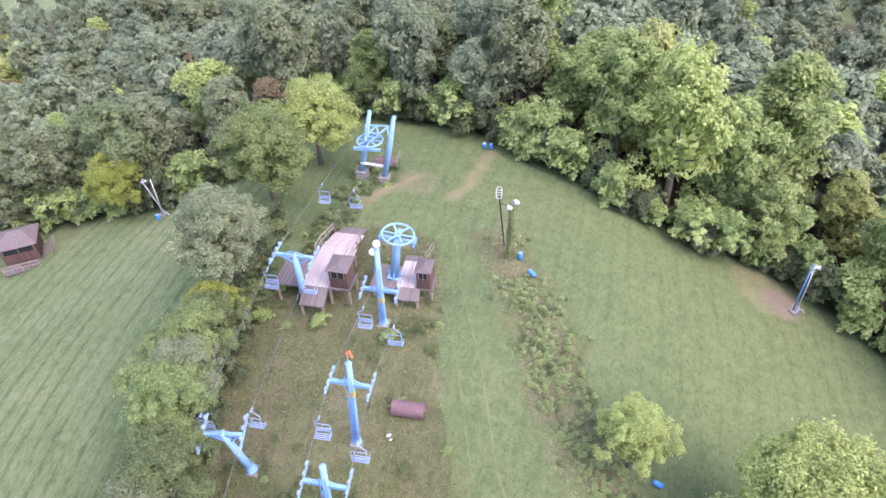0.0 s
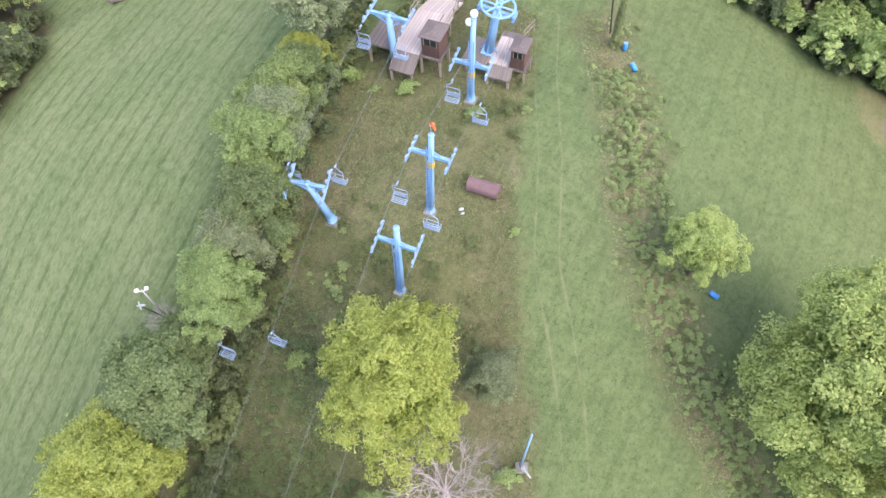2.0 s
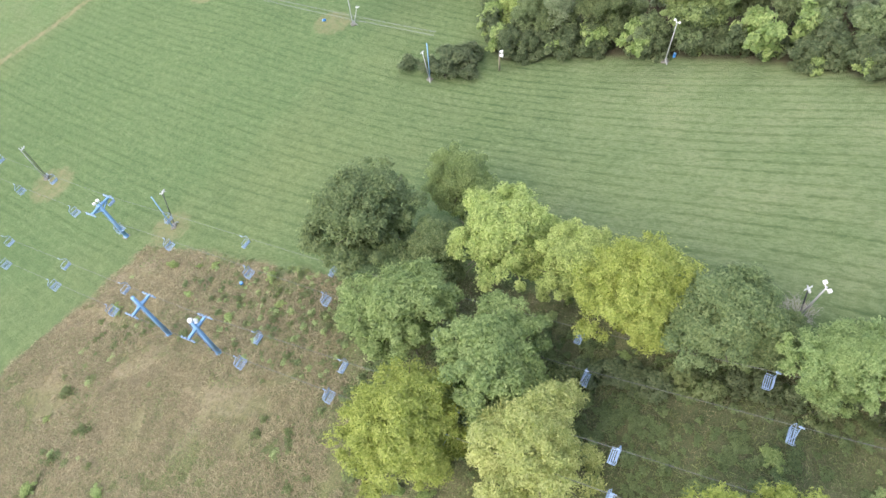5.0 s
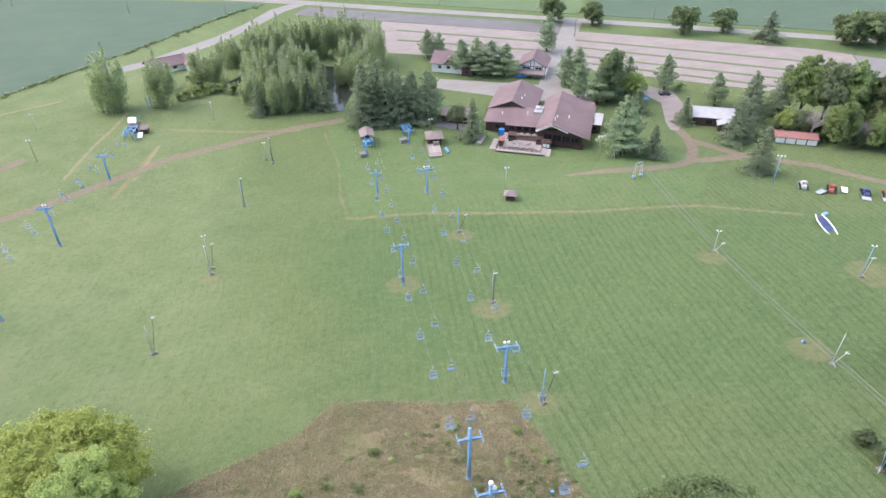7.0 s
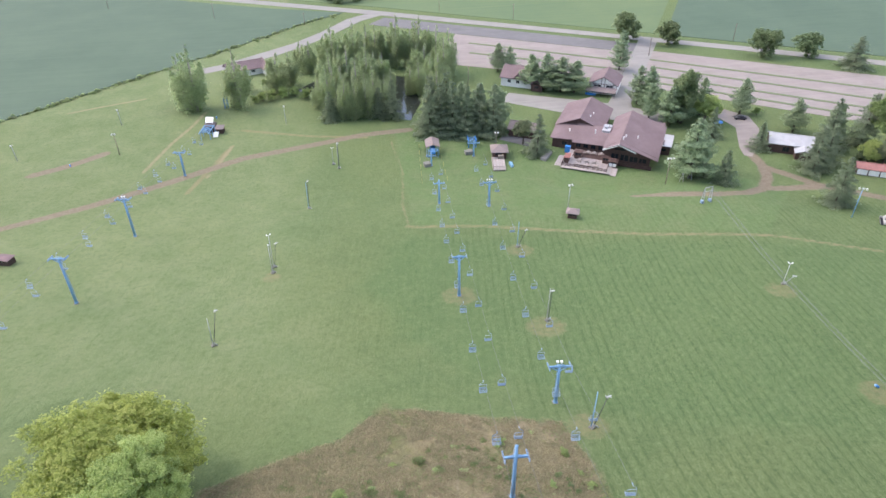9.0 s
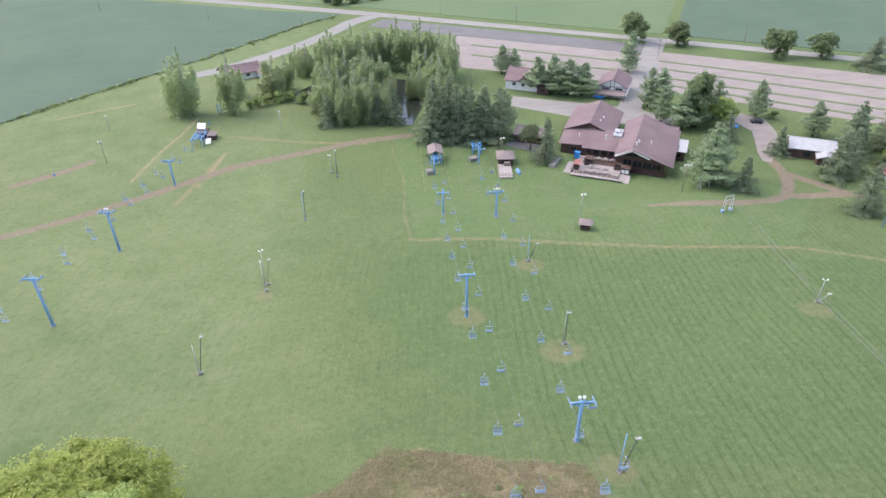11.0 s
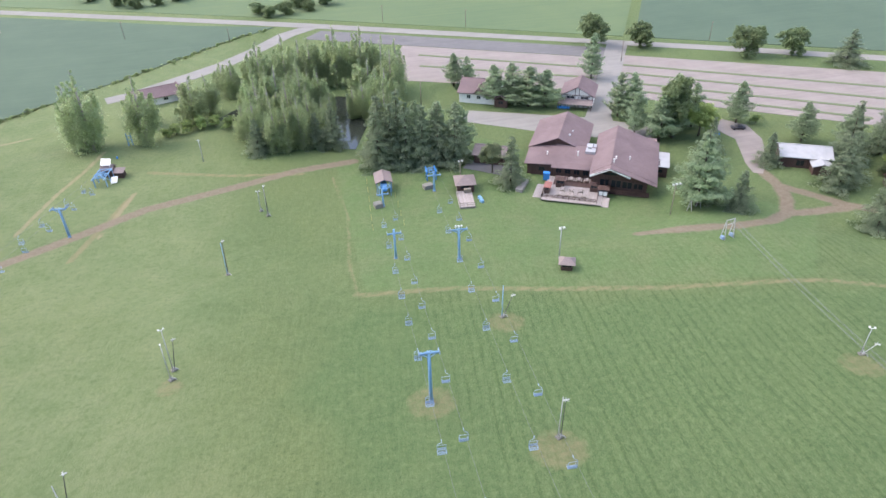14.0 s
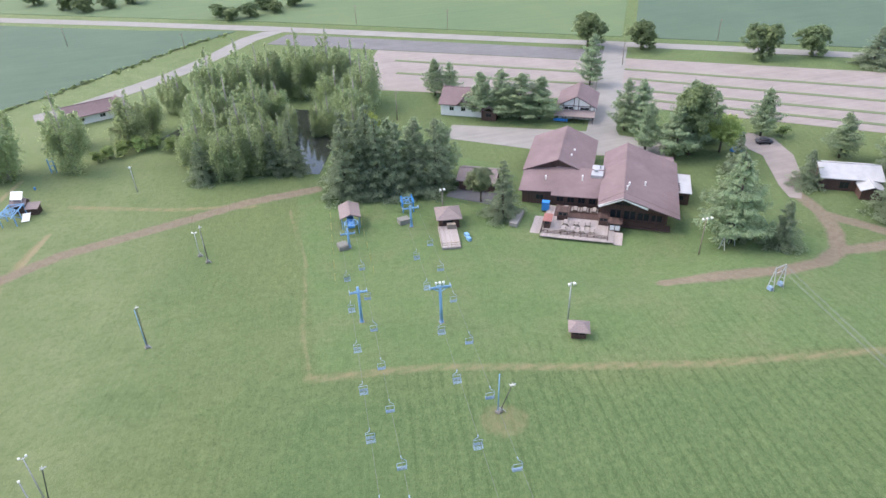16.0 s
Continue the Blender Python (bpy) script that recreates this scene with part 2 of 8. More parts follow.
def torus(bm, c, r, tube, n=28, k=6):
    c = Vector(c)
    rings = []
    for i in range(n):
        a = i * math.tau / n
        d = Vector((math.cos(a), math.sin(a), 0))
        rings.append([bm.verts.new(c + d * (r + tube * math.cos(b * math.tau / k)) + Vector((0, 0, tube * math.sin(b * math.tau / k)))) for b in range(k)])
    for i in range(n):
        r0, r1 = rings[i], rings[(i + 1) % n]
        for b in range(k):
            bm.faces.new((r0[b], r1[b], r1[(b + 1) % k], r0[(b + 1) % k]))


# ---- ground ----
KNOTS = [(-5000, 0.0), (-260, 0.0), (-196, 0.0), (-182, 0.0), (-167, 1.3), (-155, 3.9), (-130, 6.3), (-111, 8.8), (-97, 10.4), (-73, 15.8), (-52, 23.4), (-44, 26.6),
         (-20, 36.2), (-5, 41.8), (8, 47.4), (15, 50.8), (22, 53.2), (30, 54.6), (45, 54.8), (60, 53.5), (85, 49.0), (130, 41.0), (400, 25.0), (5000, 10.0)]
def smoothstep(a, b, v):
    u = min(1.0, max(0.0, (v - a) / (b - a)))
    return u * u * (3 - 2 * u)
def ridge(y):
    for (a, p), (b, q) in zip(KNOTS, KNOTS[1:]):
        if y <= b:
            return p + (q - p) * (y - a) / (b - a)
    return KNOTS[-1][1]
def profile(y):
    return sum(ridge(y + d) * w for d, w in ((-9, 1), (-6, 2), (-3, 3), (0, 4), (3, 3), (6, 2), (9, 1))) / 16.0
def ground_z(x, y):
    y2 = y - 38 * smoothstep(85, 150, -x) * (1 - smoothstep(-120, -50, y))
    z = profile(y2)
    left = 0.29 * 6 * math.log1p(math.exp(min(50, (-x - 22) / 6)))
    right = 0.45 * 5 * math.log1p(math.exp(min(50, (x - 8) / 5)))
    drop = 26 * math.tanh(left / 26) + 24 * math.tanh(right / 24)
    z -= drop * smoothstep(-95, -10, y)
    pad = math.hypot(x + 78, y + 178)
    z *= smoothstep(14, 30, pad)
    return max(z, 0.0 if y < -60 else 3.0 * smoothstep(-60, -20, y))


def in_poly(x, y, poly):
    inside = False
    for (ax, ay), (bx, by) in zip(poly, poly[1:] + poly[:1]):
        if (ay > y) != (by > y) and x < (bx - ax) * (y - ay) / (by - ay) + ax:
            inside = not inside
    return inside


def seg_dist(px, py, line):
    """Distance of many points from a polyline."""
    d = np.full(px.shape, 1e9)
    for (ax, ay), (bx, by) in zip(line, line[1:]):
        vx, vy = bx - ax, by - ay
        u = np.clip(((px - ax) * vx + (py - ay) * vy) / (vx * vx + vy * vy), 0, 1)
        d = np.minimum(d, np.hypot(px - ax - u * vx, py - ay - u * vy))
    return d


def poly_field(px, py, poly):
    """Signed distance from a plan outline, positive inside."""
    d = seg_dist(px, py, poly + poly[:1])
    inside = np.zeros(px.shape, bool)
    for (ax, ay), (bx, by) in zip(poly, poly[1:] + poly[:1]):
        if ay != by:
            inside ^= ((ay > py) != (by > py)) & (px < (bx - ax) * (py - ay) / (by - ay) + ax)
    return np.where(inside, d, -d)


MEADOW = [(26, -66), (15, -68.9), (6, -71.4), (-0.8, -78), (-9, -74.8), (-16, -71.4), (-27, -68), (-27.6, -57), (-27.2, -46), (-26.7, -33),
          (-30, -20), (-27, 0), (-22, 22), (-21, 36), (-13, 45), (-5.2, 43), (-4.1, 35.8), (-3.8, 30), (-2.8, 24.5), (-1.3, 18.8), (0.5, 13.4), (2.5, 8), (9, -6), (16, -26), (24, -50)]
STRIP = [(0.5, 44), (2.3, 38.2), (4.5, 32.7), (5.9, 26.3), (8.2, 21.2), (11.3, 17.2), (15.2, 13.1), (18, 10), (24, 2), (30, -12), (34, -40)]
WORN = [[(-1.1, 61), (-3.1, 52.6), (-4.7, 50.2)], [(-13.7, -146), (-31.8, -142.4), (-51.6, -135.2), (-70.9, -128.7), (-86, -125), (-100, -122), (-122, -112)],
        [(46.8, -184), (37.3, -212)], [(34, -227), (10.9, -217.5), (-8.2, -212.7)], [(-9, 54), (-13, 50), (-16, 45)]]
FAINT = [[(-16, -208), (-17, -185), (-14, -160), (-13.7, -146)]]
PATHS = [[(62.1, -200.5), (56.9, -220.2), (51.8, -234.0), (48.5, -246.5)], [(42, -193), (40.1, -199.6), (36.3, -214.6)], [(100, -255), (92.1, -258.5), (73.3, -264.9)]]
DIRT = [[(120, -158), (92.9, -172), (74.1, -180.8), (53, -192.2), (32.2, -204.5), (8.8, -210.5), (-6.7, -215), (-23, -216)],
        [(-78, -151.5), (-87, -149.5), (-99.8, -147.6), (-110, -149), (-118.6, -153.4), (-124, -160), (-127, -167), (-128.6, -178)],
        [(-127.6, -166), (-131, -161.3), (-135.8, -153.4), (-145.4, -145.6), (-153.3, -138.8), (-159.8, -123), (-162, -108)], [(-120, -153), (-134.8, -152.1)], [(96, -205), (87, -209.5), (82, -213), (77, -217)]]
TRACK = [(-4.6, 43), (-3.4, 36), (-1.2, 28), (0.15, 21), (0.75, 19), (2.5, 15.5), (4.5, 11), (7.4, 2.5), (11, -8)]
# dark green weeds between trees; the ground tone also carries the trees' shade
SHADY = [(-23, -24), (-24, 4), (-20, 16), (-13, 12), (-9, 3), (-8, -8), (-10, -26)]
LAWN = [(-14.5, -146.8), (-15.8, -163.4), (-15.7, -183.3), (-17.7, -218), (-60, -225), (-88, -190), (-127, -152), (-100, -123), (-84.7, -126.6), (-58.3, -132.6), (-42.4, -137.5), (-27.9, -142.2)]
RICH = [(-13, -144), (-58, -130.5), (-100, -121), (-150, -108), (-125, -62), (-80, -52), (-34, -66), (-8, -92), (4, -120)]
BARE = [(28, 46.5, 4.2), (-20, -111, 4.0), (-34, -96, 4.2), (-38, -128, 3.5), (-30.5, -66, 3.5), (-85, -98, 3.5), (-113, -82, 6.5), (-81, -66, 3.8), (19.5, -128, 2.5), (-9, 53, 3)]


EDGE_N = [(-75, 52), (-62.8, 53), (-55.4, 54), (-48, 53.5), (-38, 53), (-31, 58), (-27, 72), (-22, 77), (-15.4, 71), (-9, 69), (-1, 64.5), (7.2, 58), (13.5, 52.5), (21, 50), (30.5, 50.5), (38.5, 43), (46, 32), (56, 20), (70, 5)]
EDGE_W = [(-60, 40), (-58, 30), (-61, 21), (-64.5, 16), (-68, 10), (-72, 2), (-74.5, -6), (-75.5, -13), (-76.5, -21), (-75.5, -27), (-74.5, -31), (-79, -35), (-87, -37), (-95, -40), (-101, -46), (-116, -46), (-130, -44), (-150, -40)]
WOODS = [EDGE_N + [(88, 10), (130, 60), (110, 200), (-160, 200), (-250, 110), (-98, 60)], EDGE_W + [(-165, -40), (-150, -4), (-112, 30), (-84, 46), (-68, 46)]]


def lodge_xy(u, v):
    """Plan of the lodge and car park: u along the front, v away from the hill."""
    return (-65.7 - 0.852 * u - 0.523 * v, -179.0 + 0.523 * u - 0.852 * v)


def smoothstep_np(px, py):
    u = np.clip((8 - py) / 70, 0, 1)
    return u * u * (3 - 2 * u)


def side_dist(px, py, line):
    """Signed distance from a polyline, positive on its left."""
    d = np.full(px.shape, 1e9)
    out = np.full(px.shape, 6.0)
    for (ax, ay), (bx, by) in zip(line, line[1:]):
        vx, vy = bx - ax, by - ay
        u = ((px - ax) * vx + (py - ay) * vy) / (vx * vx + vy * vy)
        w = np.clip(u, 0, 1)
        q = np.hypot(px - ax - w * vx, py - ay - w * vy)
        near = q < d
        d = np.where(near, q, d)
        s = np.where(vx * (py - ay) - vy * (px - ax) > 0, 1.0, -1.0)
        out = np.where(near, q * s, out)
    return out


def make_ground():
    xs = np.r_[-4000, -2200, -1300, -800, -520, -360, np.arange(-260, -180, 2.5), np.arange(-180, -60, 1.5), np.arange(-60, 41, 1.0), np.arange(42, 90, 1.25), np.arange(91, 181, 2.5), 240, 330, 460, 700, 1200, 2200, 4000]
    ys = np.r_[-4000, -2200, -1300, -850, -600, -480, np.arange(-420, -270, 2.5), np.arange(-270, -90, 1.25), np.arange(-90, 66, 1.0), np.arange(68, 180, 2.5), 220, 280, 380, 550, 900, 1800, 4000]
    gx, gy = np.meshgrid(xs, ys)
    px, py = gx.ravel(), gy.ravel()
    verts = [(x, y, ground_z(x, y) + (0.12 * noise.noise((x * 0.11, y * 0.11, 3.0)) + 0.05 * noise.noise((x * 0.5, y * 0.5, 8.0))) * (1.0 if y > -170 else 0.0)) for x, y in zip(px.tolist(), py.tolist())]
    w, h = len(xs), len(ys)
    faces = [(j * w + i, j * w + i + 1, (j + 1) * w + i + 1, (j + 1) * w + i) for j in range(h - 1) for i in range(w - 1)]
    me = bpy.data.meshes.new("ground")
    me.from_pydata(verts, [], faces)
    layers = {
        "meadow": np.maximum(poly_field(px, py, MEADOW), 1.3 - seg_dist(px, py, STRIP) * 0.55),
        "dry": np.maximum(smoothstep_np(px, py) * 6 - 3, 0.9 - 1.0 * seg_dist(px, py, STRIP)),
        "track": side_dist(px, py, TRACK),
        "path": np.max([0.85 - seg_dist(px, py, q) for q in PATHS], axis=0),
        "pale": np.maximum(np.minimum(np.minimum((px - 2) * 0.05, (-70 - py) * 0.03), 1.0), np.minimum(np.minimum((-26 - px) * 0.15, (py + 25) * 0.05), 1.1)),
        "litter": np.max([poly_field(px, py, q) for q in WOODS], axis=0),
        "lawn": poly_field(px, py, LAWN),
        "rich": poly_field(px, py, RICH) * 0.35,
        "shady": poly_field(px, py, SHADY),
        "mow": (np.clip((-24 - px) / 6, -0.4, 0.4) + 0.62) * np.clip((py + 150) / 12, 0.15, 1) * np.clip((py + 75) / 45, 0.5, 1),
        "dirt": np.max([2.1 - seg_dist(px, py, q) for q in DIRT] + [np.minimum(0.9, 2.6 - np.hypot(px - 29.2, py - 45.2))], axis=0),
        "worn": np.max([1.15 - seg_dist(px, py, q) for q in WORN] + [0.64 - seg_dist(px, py, q) for q in FAINT] + [np.minimum(0.45, r - np.hypot(px - x, py - y)) for x, y, r in BARE], axis=0),
    }
    for k, v in layers.items():
        me.attributes.new(k, "FLOAT", "POINT").data.foreach_set("value", np.clip(v, -6, 6).astype(np.float32))
    for p in me.polygons:
        p.use_smooth = True
    m, n, l, b = mat("turf")
    co = coords(n)

    def layer(name, wobble, scale):
        a = n.new("ShaderNodeAttribute")
        a.attribute_name = name
        nz = mathn(n, l, "MULTIPLY", mathn(n, l, "SUBTRACT", texnoise(n, l, scale, 5, 0.7, co), 0.5), wobble)
        return mathn(n, l, "ADD", a.outputs["Fac"], nz)

    huge = texnoise(n, l, 0.016, 4, 0.6, co)
    mid = texnoise(n, l, 0.13, 5, 0.65, co)
    fine = texnoise(n, l, 2.6, 6, 0.78, co)
    blade = texnoise(n, l, 10.0, 4, 0.75, co)
    mp = n.new("ShaderNodeMapping")
    mp.vector_type = "TEXTURE"
    mp.inputs["Rotation"].default_value = (0, 0, radians(-10))
    mp.inputs["Scale"].default_value = (1.0, 9.0, 4.0)
    l.new(co, mp.inputs["Vector"])
    rows = texnoise(n, l, 1.1, 4, 0.55, mp.outputs[0], 0.3)
    sep = n.new("ShaderNodeSeparateXYZ")
    l.new(co, sep.inputs[0])
    wig = mathn(n, l, "MULTIPLY", texnoise(n, l, 0.022, 2, 0.5, co), 14.0)
    wig = mathn(n, l, "ADD", wig, mathn(n, l, "MULTIPLY", texnoise(n, l, 0.7, 3, 0.6, co), 0.8))
    band = mathn(n, l, "SINE", mathn(n, l, "ADD", mathn(n, l, "ADD", mathn(n, l, "MULTIPLY", sep.outputs[0], 3.65), mathn(n, l, "MULTIPLY", sep.outputs[1], -0.64)), wig))
    line = mathn(n, l, "MULTIPLY", ramp(n, l, mathn(n, l, "ADD", mathn(n, l, "MULTIPLY", band, 0.5), 0.5), [(0.70, (0, 0, 0)), (0.97, (1, 1, 1))]), ramp(n, l, rows, [(0.40, (0.12, 0.12, 0.12)), (0.58, (0.95, 0.95, 0.95))]))
    band = mathn(n, l, "ADD", mathn(n, l, "MULTIPLY", band, 0.16), mathn(n, l, "MULTIPLY", rows, 0.9))
    mow = n.new("ShaderNodeAttribute")
    mow.attribute_name = "mow"
    patch = texnoise(n, l, 0.05, 4, 0.6, co)
    g = ramp(n, l, mid, [(0.28, (0.084, 0.126, 0.050)), (0.5, (0.109, 0.152, 0.062)), (0.75, (0.136, 0.168, 0.075))])
    g = mixc(n, l, ramp(n, l, huge, [(0.44, (0, 0, 0)), (0.6, (0.85, 0.85, 0.85))]), g, (0.130, 0.163, 0.066))
    g = mixc(n, l, ramp(n, l, patch, [(0.5, (0, 0, 0)), (0.72, (0.5, 0.5, 0.5))]), g, (0.086, 0.133, 0.053))
    g = mixc(n, l, mathn(n, l, "MULTIPLY", mathn(n, l, "MULTIPLY", layer("rich", 3.0, 0.05), 0.6, True), 0.6), g, (0.078, 0.136, 0.052))
    g = mixc(n, l, mathn(n, l, "MULTIPLY", line, mow.outputs["Fac"], True), g, (0.048, 0.084, 0.026))
    g = mixc(n, l, mathn(n, l, "MULTIPLY", ramp(n, l, band, [(0.22, (0.4, 0.4, 0.4)), (0.36, (0, 0, 0))]), mow.outputs["Fac"], True), g, (0.152, 0.186, 0.088))
    g = mixc(n, l, ramp(n, l, fine, [(0.36, (0.8, 0.8, 0.8)), (0.52, (0, 0, 0))]), g, (0.054, 0.088, 0.032))
    g = mixc(n, l, ramp(n, l, blade, [(0.5, (0, 0, 0)), (0.68, (0.85, 0.85, 0.85))]), g, (0.192, 0.220, 0.108))
    lawn = ramp(n, l, mid, [(0.34, (0.112, 0.178, 0.068)), (0.5, (0.128, 0.182, 0.076)), (0.66, (0.150, 0.188, 0.086))])
    lawn = mixc(n, l, ramp(n, l, fine, [(0.36, (0.6, 0.6, 0.6)), (0.54, (0, 0, 0))]), lawn, (0.080, 0.104, 0.044))
    g = mixc(n, l, mathn(n, l, "MULTIPLY", mathn(n, l, "MULTIPLY", layer("lawn", 1.5, 0.2), 0.8, True), 0.8), g, lawn)
    g = mixc(n, l, mathn(n, l, "MULTIPLY", mathn(n, l, "MULTIPLY", layer("pale", 1.5, 0.04), 0.7, True), 0.7), g, ramp(n, l, mid, [(0.3, (0.150, 0.196, 0.088)), (0.7, (0.226, 0.250, 0.132))]))
    g = mixc(n, l, mathn(n, l, "MULTIPLY", mathn(n, l, "MULTIPLY", line, mow.outputs["Fac"], True), 0.5), g, (0.062, 0.104, 0.034))
    knot = texnoise(n, l, 0.8, 5, 0.7, co)
    g = mixc(n, l, ramp(n, l, knot, [(0.34, (0.4, 0.4, 0.4)), (0.5, (0, 0, 0))]), g, (0.066, 0.106, 0.040))
    g = mixc(n, l, ramp(n, l, knot, [(0.54, (0, 0, 0)), (0.70, (0.4, 0.4, 0.4))]), g, (0.172, 0.212, 0.098))
    mp3 = n.new("ShaderNodeMapping")
    mp3.vector_type = "TEXTURE"
    mp3.inputs["Rotation"].default_value = (0, 0, radians(-13))
    mp3.inputs["Scale"].default_value = (0.24, 0.8, 0.6)
    l.new(co, mp3.inputs["Vector"])
    cut = texnoise(n, l, 1.0, 4, 0.65, mp3.outputs[0], 0.4)
    rough = mathn(n, l, "ADD", mathn(n, l, "MULTIPLY", mow.outputs["Fac"], 0.75), 0.25, True)
    g = mixc(n, l, mathn(n, l, "MULTIPLY", ramp(n, l, cut, [(0.36, (0.46, 0.46, 0.46)), (0.5, (0, 0, 0))]), rough), g, (0.062, 0.102, 0.038))
    g = mixc(n, l, mathn(n, l, "MULTIPLY", ramp(n, l, cut, [(0.52, (0, 0, 0)), (0.66, (0.55, 0.55, 0.55))]), rough), g, (0.186, 0.232, 0.110))
    mn = texnoise(n, l, 0.35, 6, 0.72, co)
    mp2 = n.new("ShaderNodeMapping")
    mp2.inputs["Rotation"].default_value = (0, 0, radians(12))
    mp2.inputs["Scale"].default_value = (0.720, 0.128, 0.240)
    l.new(co, mp2.inputs["Vector"])
    tuft = texnoise(n, l, 1.2, 5, 0.7, mp2.outputs[0], 0.6)
    dry = ramp(n, l, mn, [(0.30, (0.146, 0.138, 0.062)), (0.44, (0.202, 0.171, 0.095)), (0.58, (0.243, 0.193, 0.124)), (0.7, (0.184, 0.168, 0.084)), (0.8, (0.130, 0.150, 0.062))])
    dry = mixc(n, l, ramp(n, l, tuft, [(0.5, (0, 0, 0)), (0.66, (0.8, 0.8, 0.8))]), dry, (0.265, 0.217, 0.149))
    dry = mixc(n, l, ramp(n, l, tuft, [(0.32, (0.8, 0.8, 0.8)), (0.44, (0, 0, 0))]), dry, (0.092, 0.072, 0.042))
    weedy = ramp(n, l, mn, [(0.30, (0.074, 0.104, 0.038)), (0.46, (0.110, 0.130, 0.053)), (0.60, (0.148, 0.143, 0.076)), (0.78, (0.094, 0.124, 0.045))])
    weedy = mixc(n, l, ramp(n, l, tuft, [(0.52, (0, 0, 0)), (0.66, (0.7, 0.7, 0.7))]), weedy, (0.172, 0.163, 0.094))
    weedy = mixc(n, l, ramp(n, l, tuft, [(0.34, (0.7, 0.7, 0.7)), (0.45, (0, 0, 0))]), weedy, (0.053, 0.057, 0.027))
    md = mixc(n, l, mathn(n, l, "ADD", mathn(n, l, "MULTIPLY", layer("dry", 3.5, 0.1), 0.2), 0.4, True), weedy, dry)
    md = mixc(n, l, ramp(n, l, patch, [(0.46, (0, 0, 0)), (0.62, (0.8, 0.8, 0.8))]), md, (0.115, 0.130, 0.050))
    # weed-green floor, darkened further with tree shade put into the colour
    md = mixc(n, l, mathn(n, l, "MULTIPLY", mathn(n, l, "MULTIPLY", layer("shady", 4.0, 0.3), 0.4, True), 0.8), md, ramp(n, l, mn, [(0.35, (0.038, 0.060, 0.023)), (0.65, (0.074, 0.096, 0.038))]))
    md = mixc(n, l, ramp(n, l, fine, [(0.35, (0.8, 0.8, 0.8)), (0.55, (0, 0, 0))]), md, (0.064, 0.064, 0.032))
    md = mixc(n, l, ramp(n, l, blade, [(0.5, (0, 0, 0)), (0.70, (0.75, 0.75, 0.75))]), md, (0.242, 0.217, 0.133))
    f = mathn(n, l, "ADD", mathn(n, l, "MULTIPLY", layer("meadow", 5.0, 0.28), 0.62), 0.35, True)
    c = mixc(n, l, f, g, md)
    f2 = mathn(n, l, "MULTIPLY", layer("worn", 1.6, 0.7), 0.95, True)
    c = mixc(n, l, mathn(n, l, "MULTIPLY", f2, 0.85), c, (0.236, 0.196, 0.112))
    c = mixc(n, l, mathn(n, l, "MULTIPLY", mathn(n, l, "MULTIPLY", layer("path", 0.7, 0.4), 2.2, True), 0.7), c, (0.275, 0.225, 0.145))
    tk = n.new("ShaderNodeAttribute")
    tk.attribute_name = "track"
    off = mathn(n, l, "ABSOLUTE", mathn(n, l, "SUBTRACT", mathn(n, l, "ABSOLUTE", tk.outputs["Fac"]), 0.92))
    off = mathn(n, l, "ADD", off, mathn(n, l, "MULTIPLY", texnoise(n, l, 0.5, 3, 0.6, co), 0.5))
    c = mixc(n, l, ramp(n, l, off, [(0.20, (0.5, 0.5, 0.5)), (0.36, (0, 0, 0))]), c, (0.215, 0.205, 0.122))
    f3 = mathn(n, l, "MULTIPLY", layer("dirt", 1.6, 0.5), 1.1, True)
    dirtc = mixc(n, l, ramp(n, l, knot, [(0.42, (0, 0, 0)), (0.62, (0.7, 0.7, 0.7))]), ramp(n, l, fine, [(0.3, (0.150, 0.114, 0.086)), (0.7, (0.232, 0.182, 0.142))]), (0.236, 0.192, 0.150))
    c = mixc(n, l, mathn(n, l, "MULTIPLY", f3, 0.9), c, dirtc)
    c = mixc(n, l, mathn(n, l, "MULTIPLY", layer("litter", 3.0, 0.4), 0.5, True), c, ramp(n, l, mn, [(0.3, (0.060, 0.062, 0.034)), (0.7, (0.110, 0.096, 0.060))]))
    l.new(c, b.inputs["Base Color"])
    b.inputs["Roughness"].default_value = 0.95
    b.inputs["Specular IOR Level"].default_value = 0.15
    hgt = mathn(n, l, "ADD", mathn(n, l, "MULTIPLY", fine, 0.6), mathn(n, l, "ADD", mathn(n, l, "MULTIPLY", blade, 0.4), mathn(n, l, "MULTIPLY", rows, 0.8)))
    bumped(n, l, b, hgt, 0.9, 0.3)
    me.materials.append(m)
    return tagged(new("ground", me), "mown grass ski slope with brown overgrown meadow and dirt tracks", "ground", kind="structure")


make_ground()


def earth(name, a, b2, fine_c, scale=0.12, rough=0.95):
    m, n, l, b = mat(name)
    co = coords(n)
    big = texnoise(n, l, scale, 6, 0.7, co)
    mp = n.new("ShaderNodeMapping")
    mp.inputs["Rotation"].default_value = (0, 0, radians(31.5))
    mp.inputs["Scale"].default_value = (0.02, 0.6, 1)
    l.new(co, mp.inputs["Vector"])
    streak = texnoise(n, l, 1.0, 4, 0.6, mp.outputs[0])
    fine = texnoise(n, l, 3.0, 5, 0.7, co)
    c = ramp(n, l, mathn(n, l, "ADD", mathn(n, l, "MULTIPLY", big, 0.6), mathn(n, l, "MULTIPLY", streak, 0.4)), [(0.35, a), (0.62, b2)])
    c = mixc(n, l, mathn(n, l, "MULTIPLY", fine, 0.35), c, fine_c)
    l.new(c, b.inputs["Base Color"])
    b.inputs["Roughness"].default_value = rough
    bumped(n, l, b, fine, 0.35, 0.05)
    return m


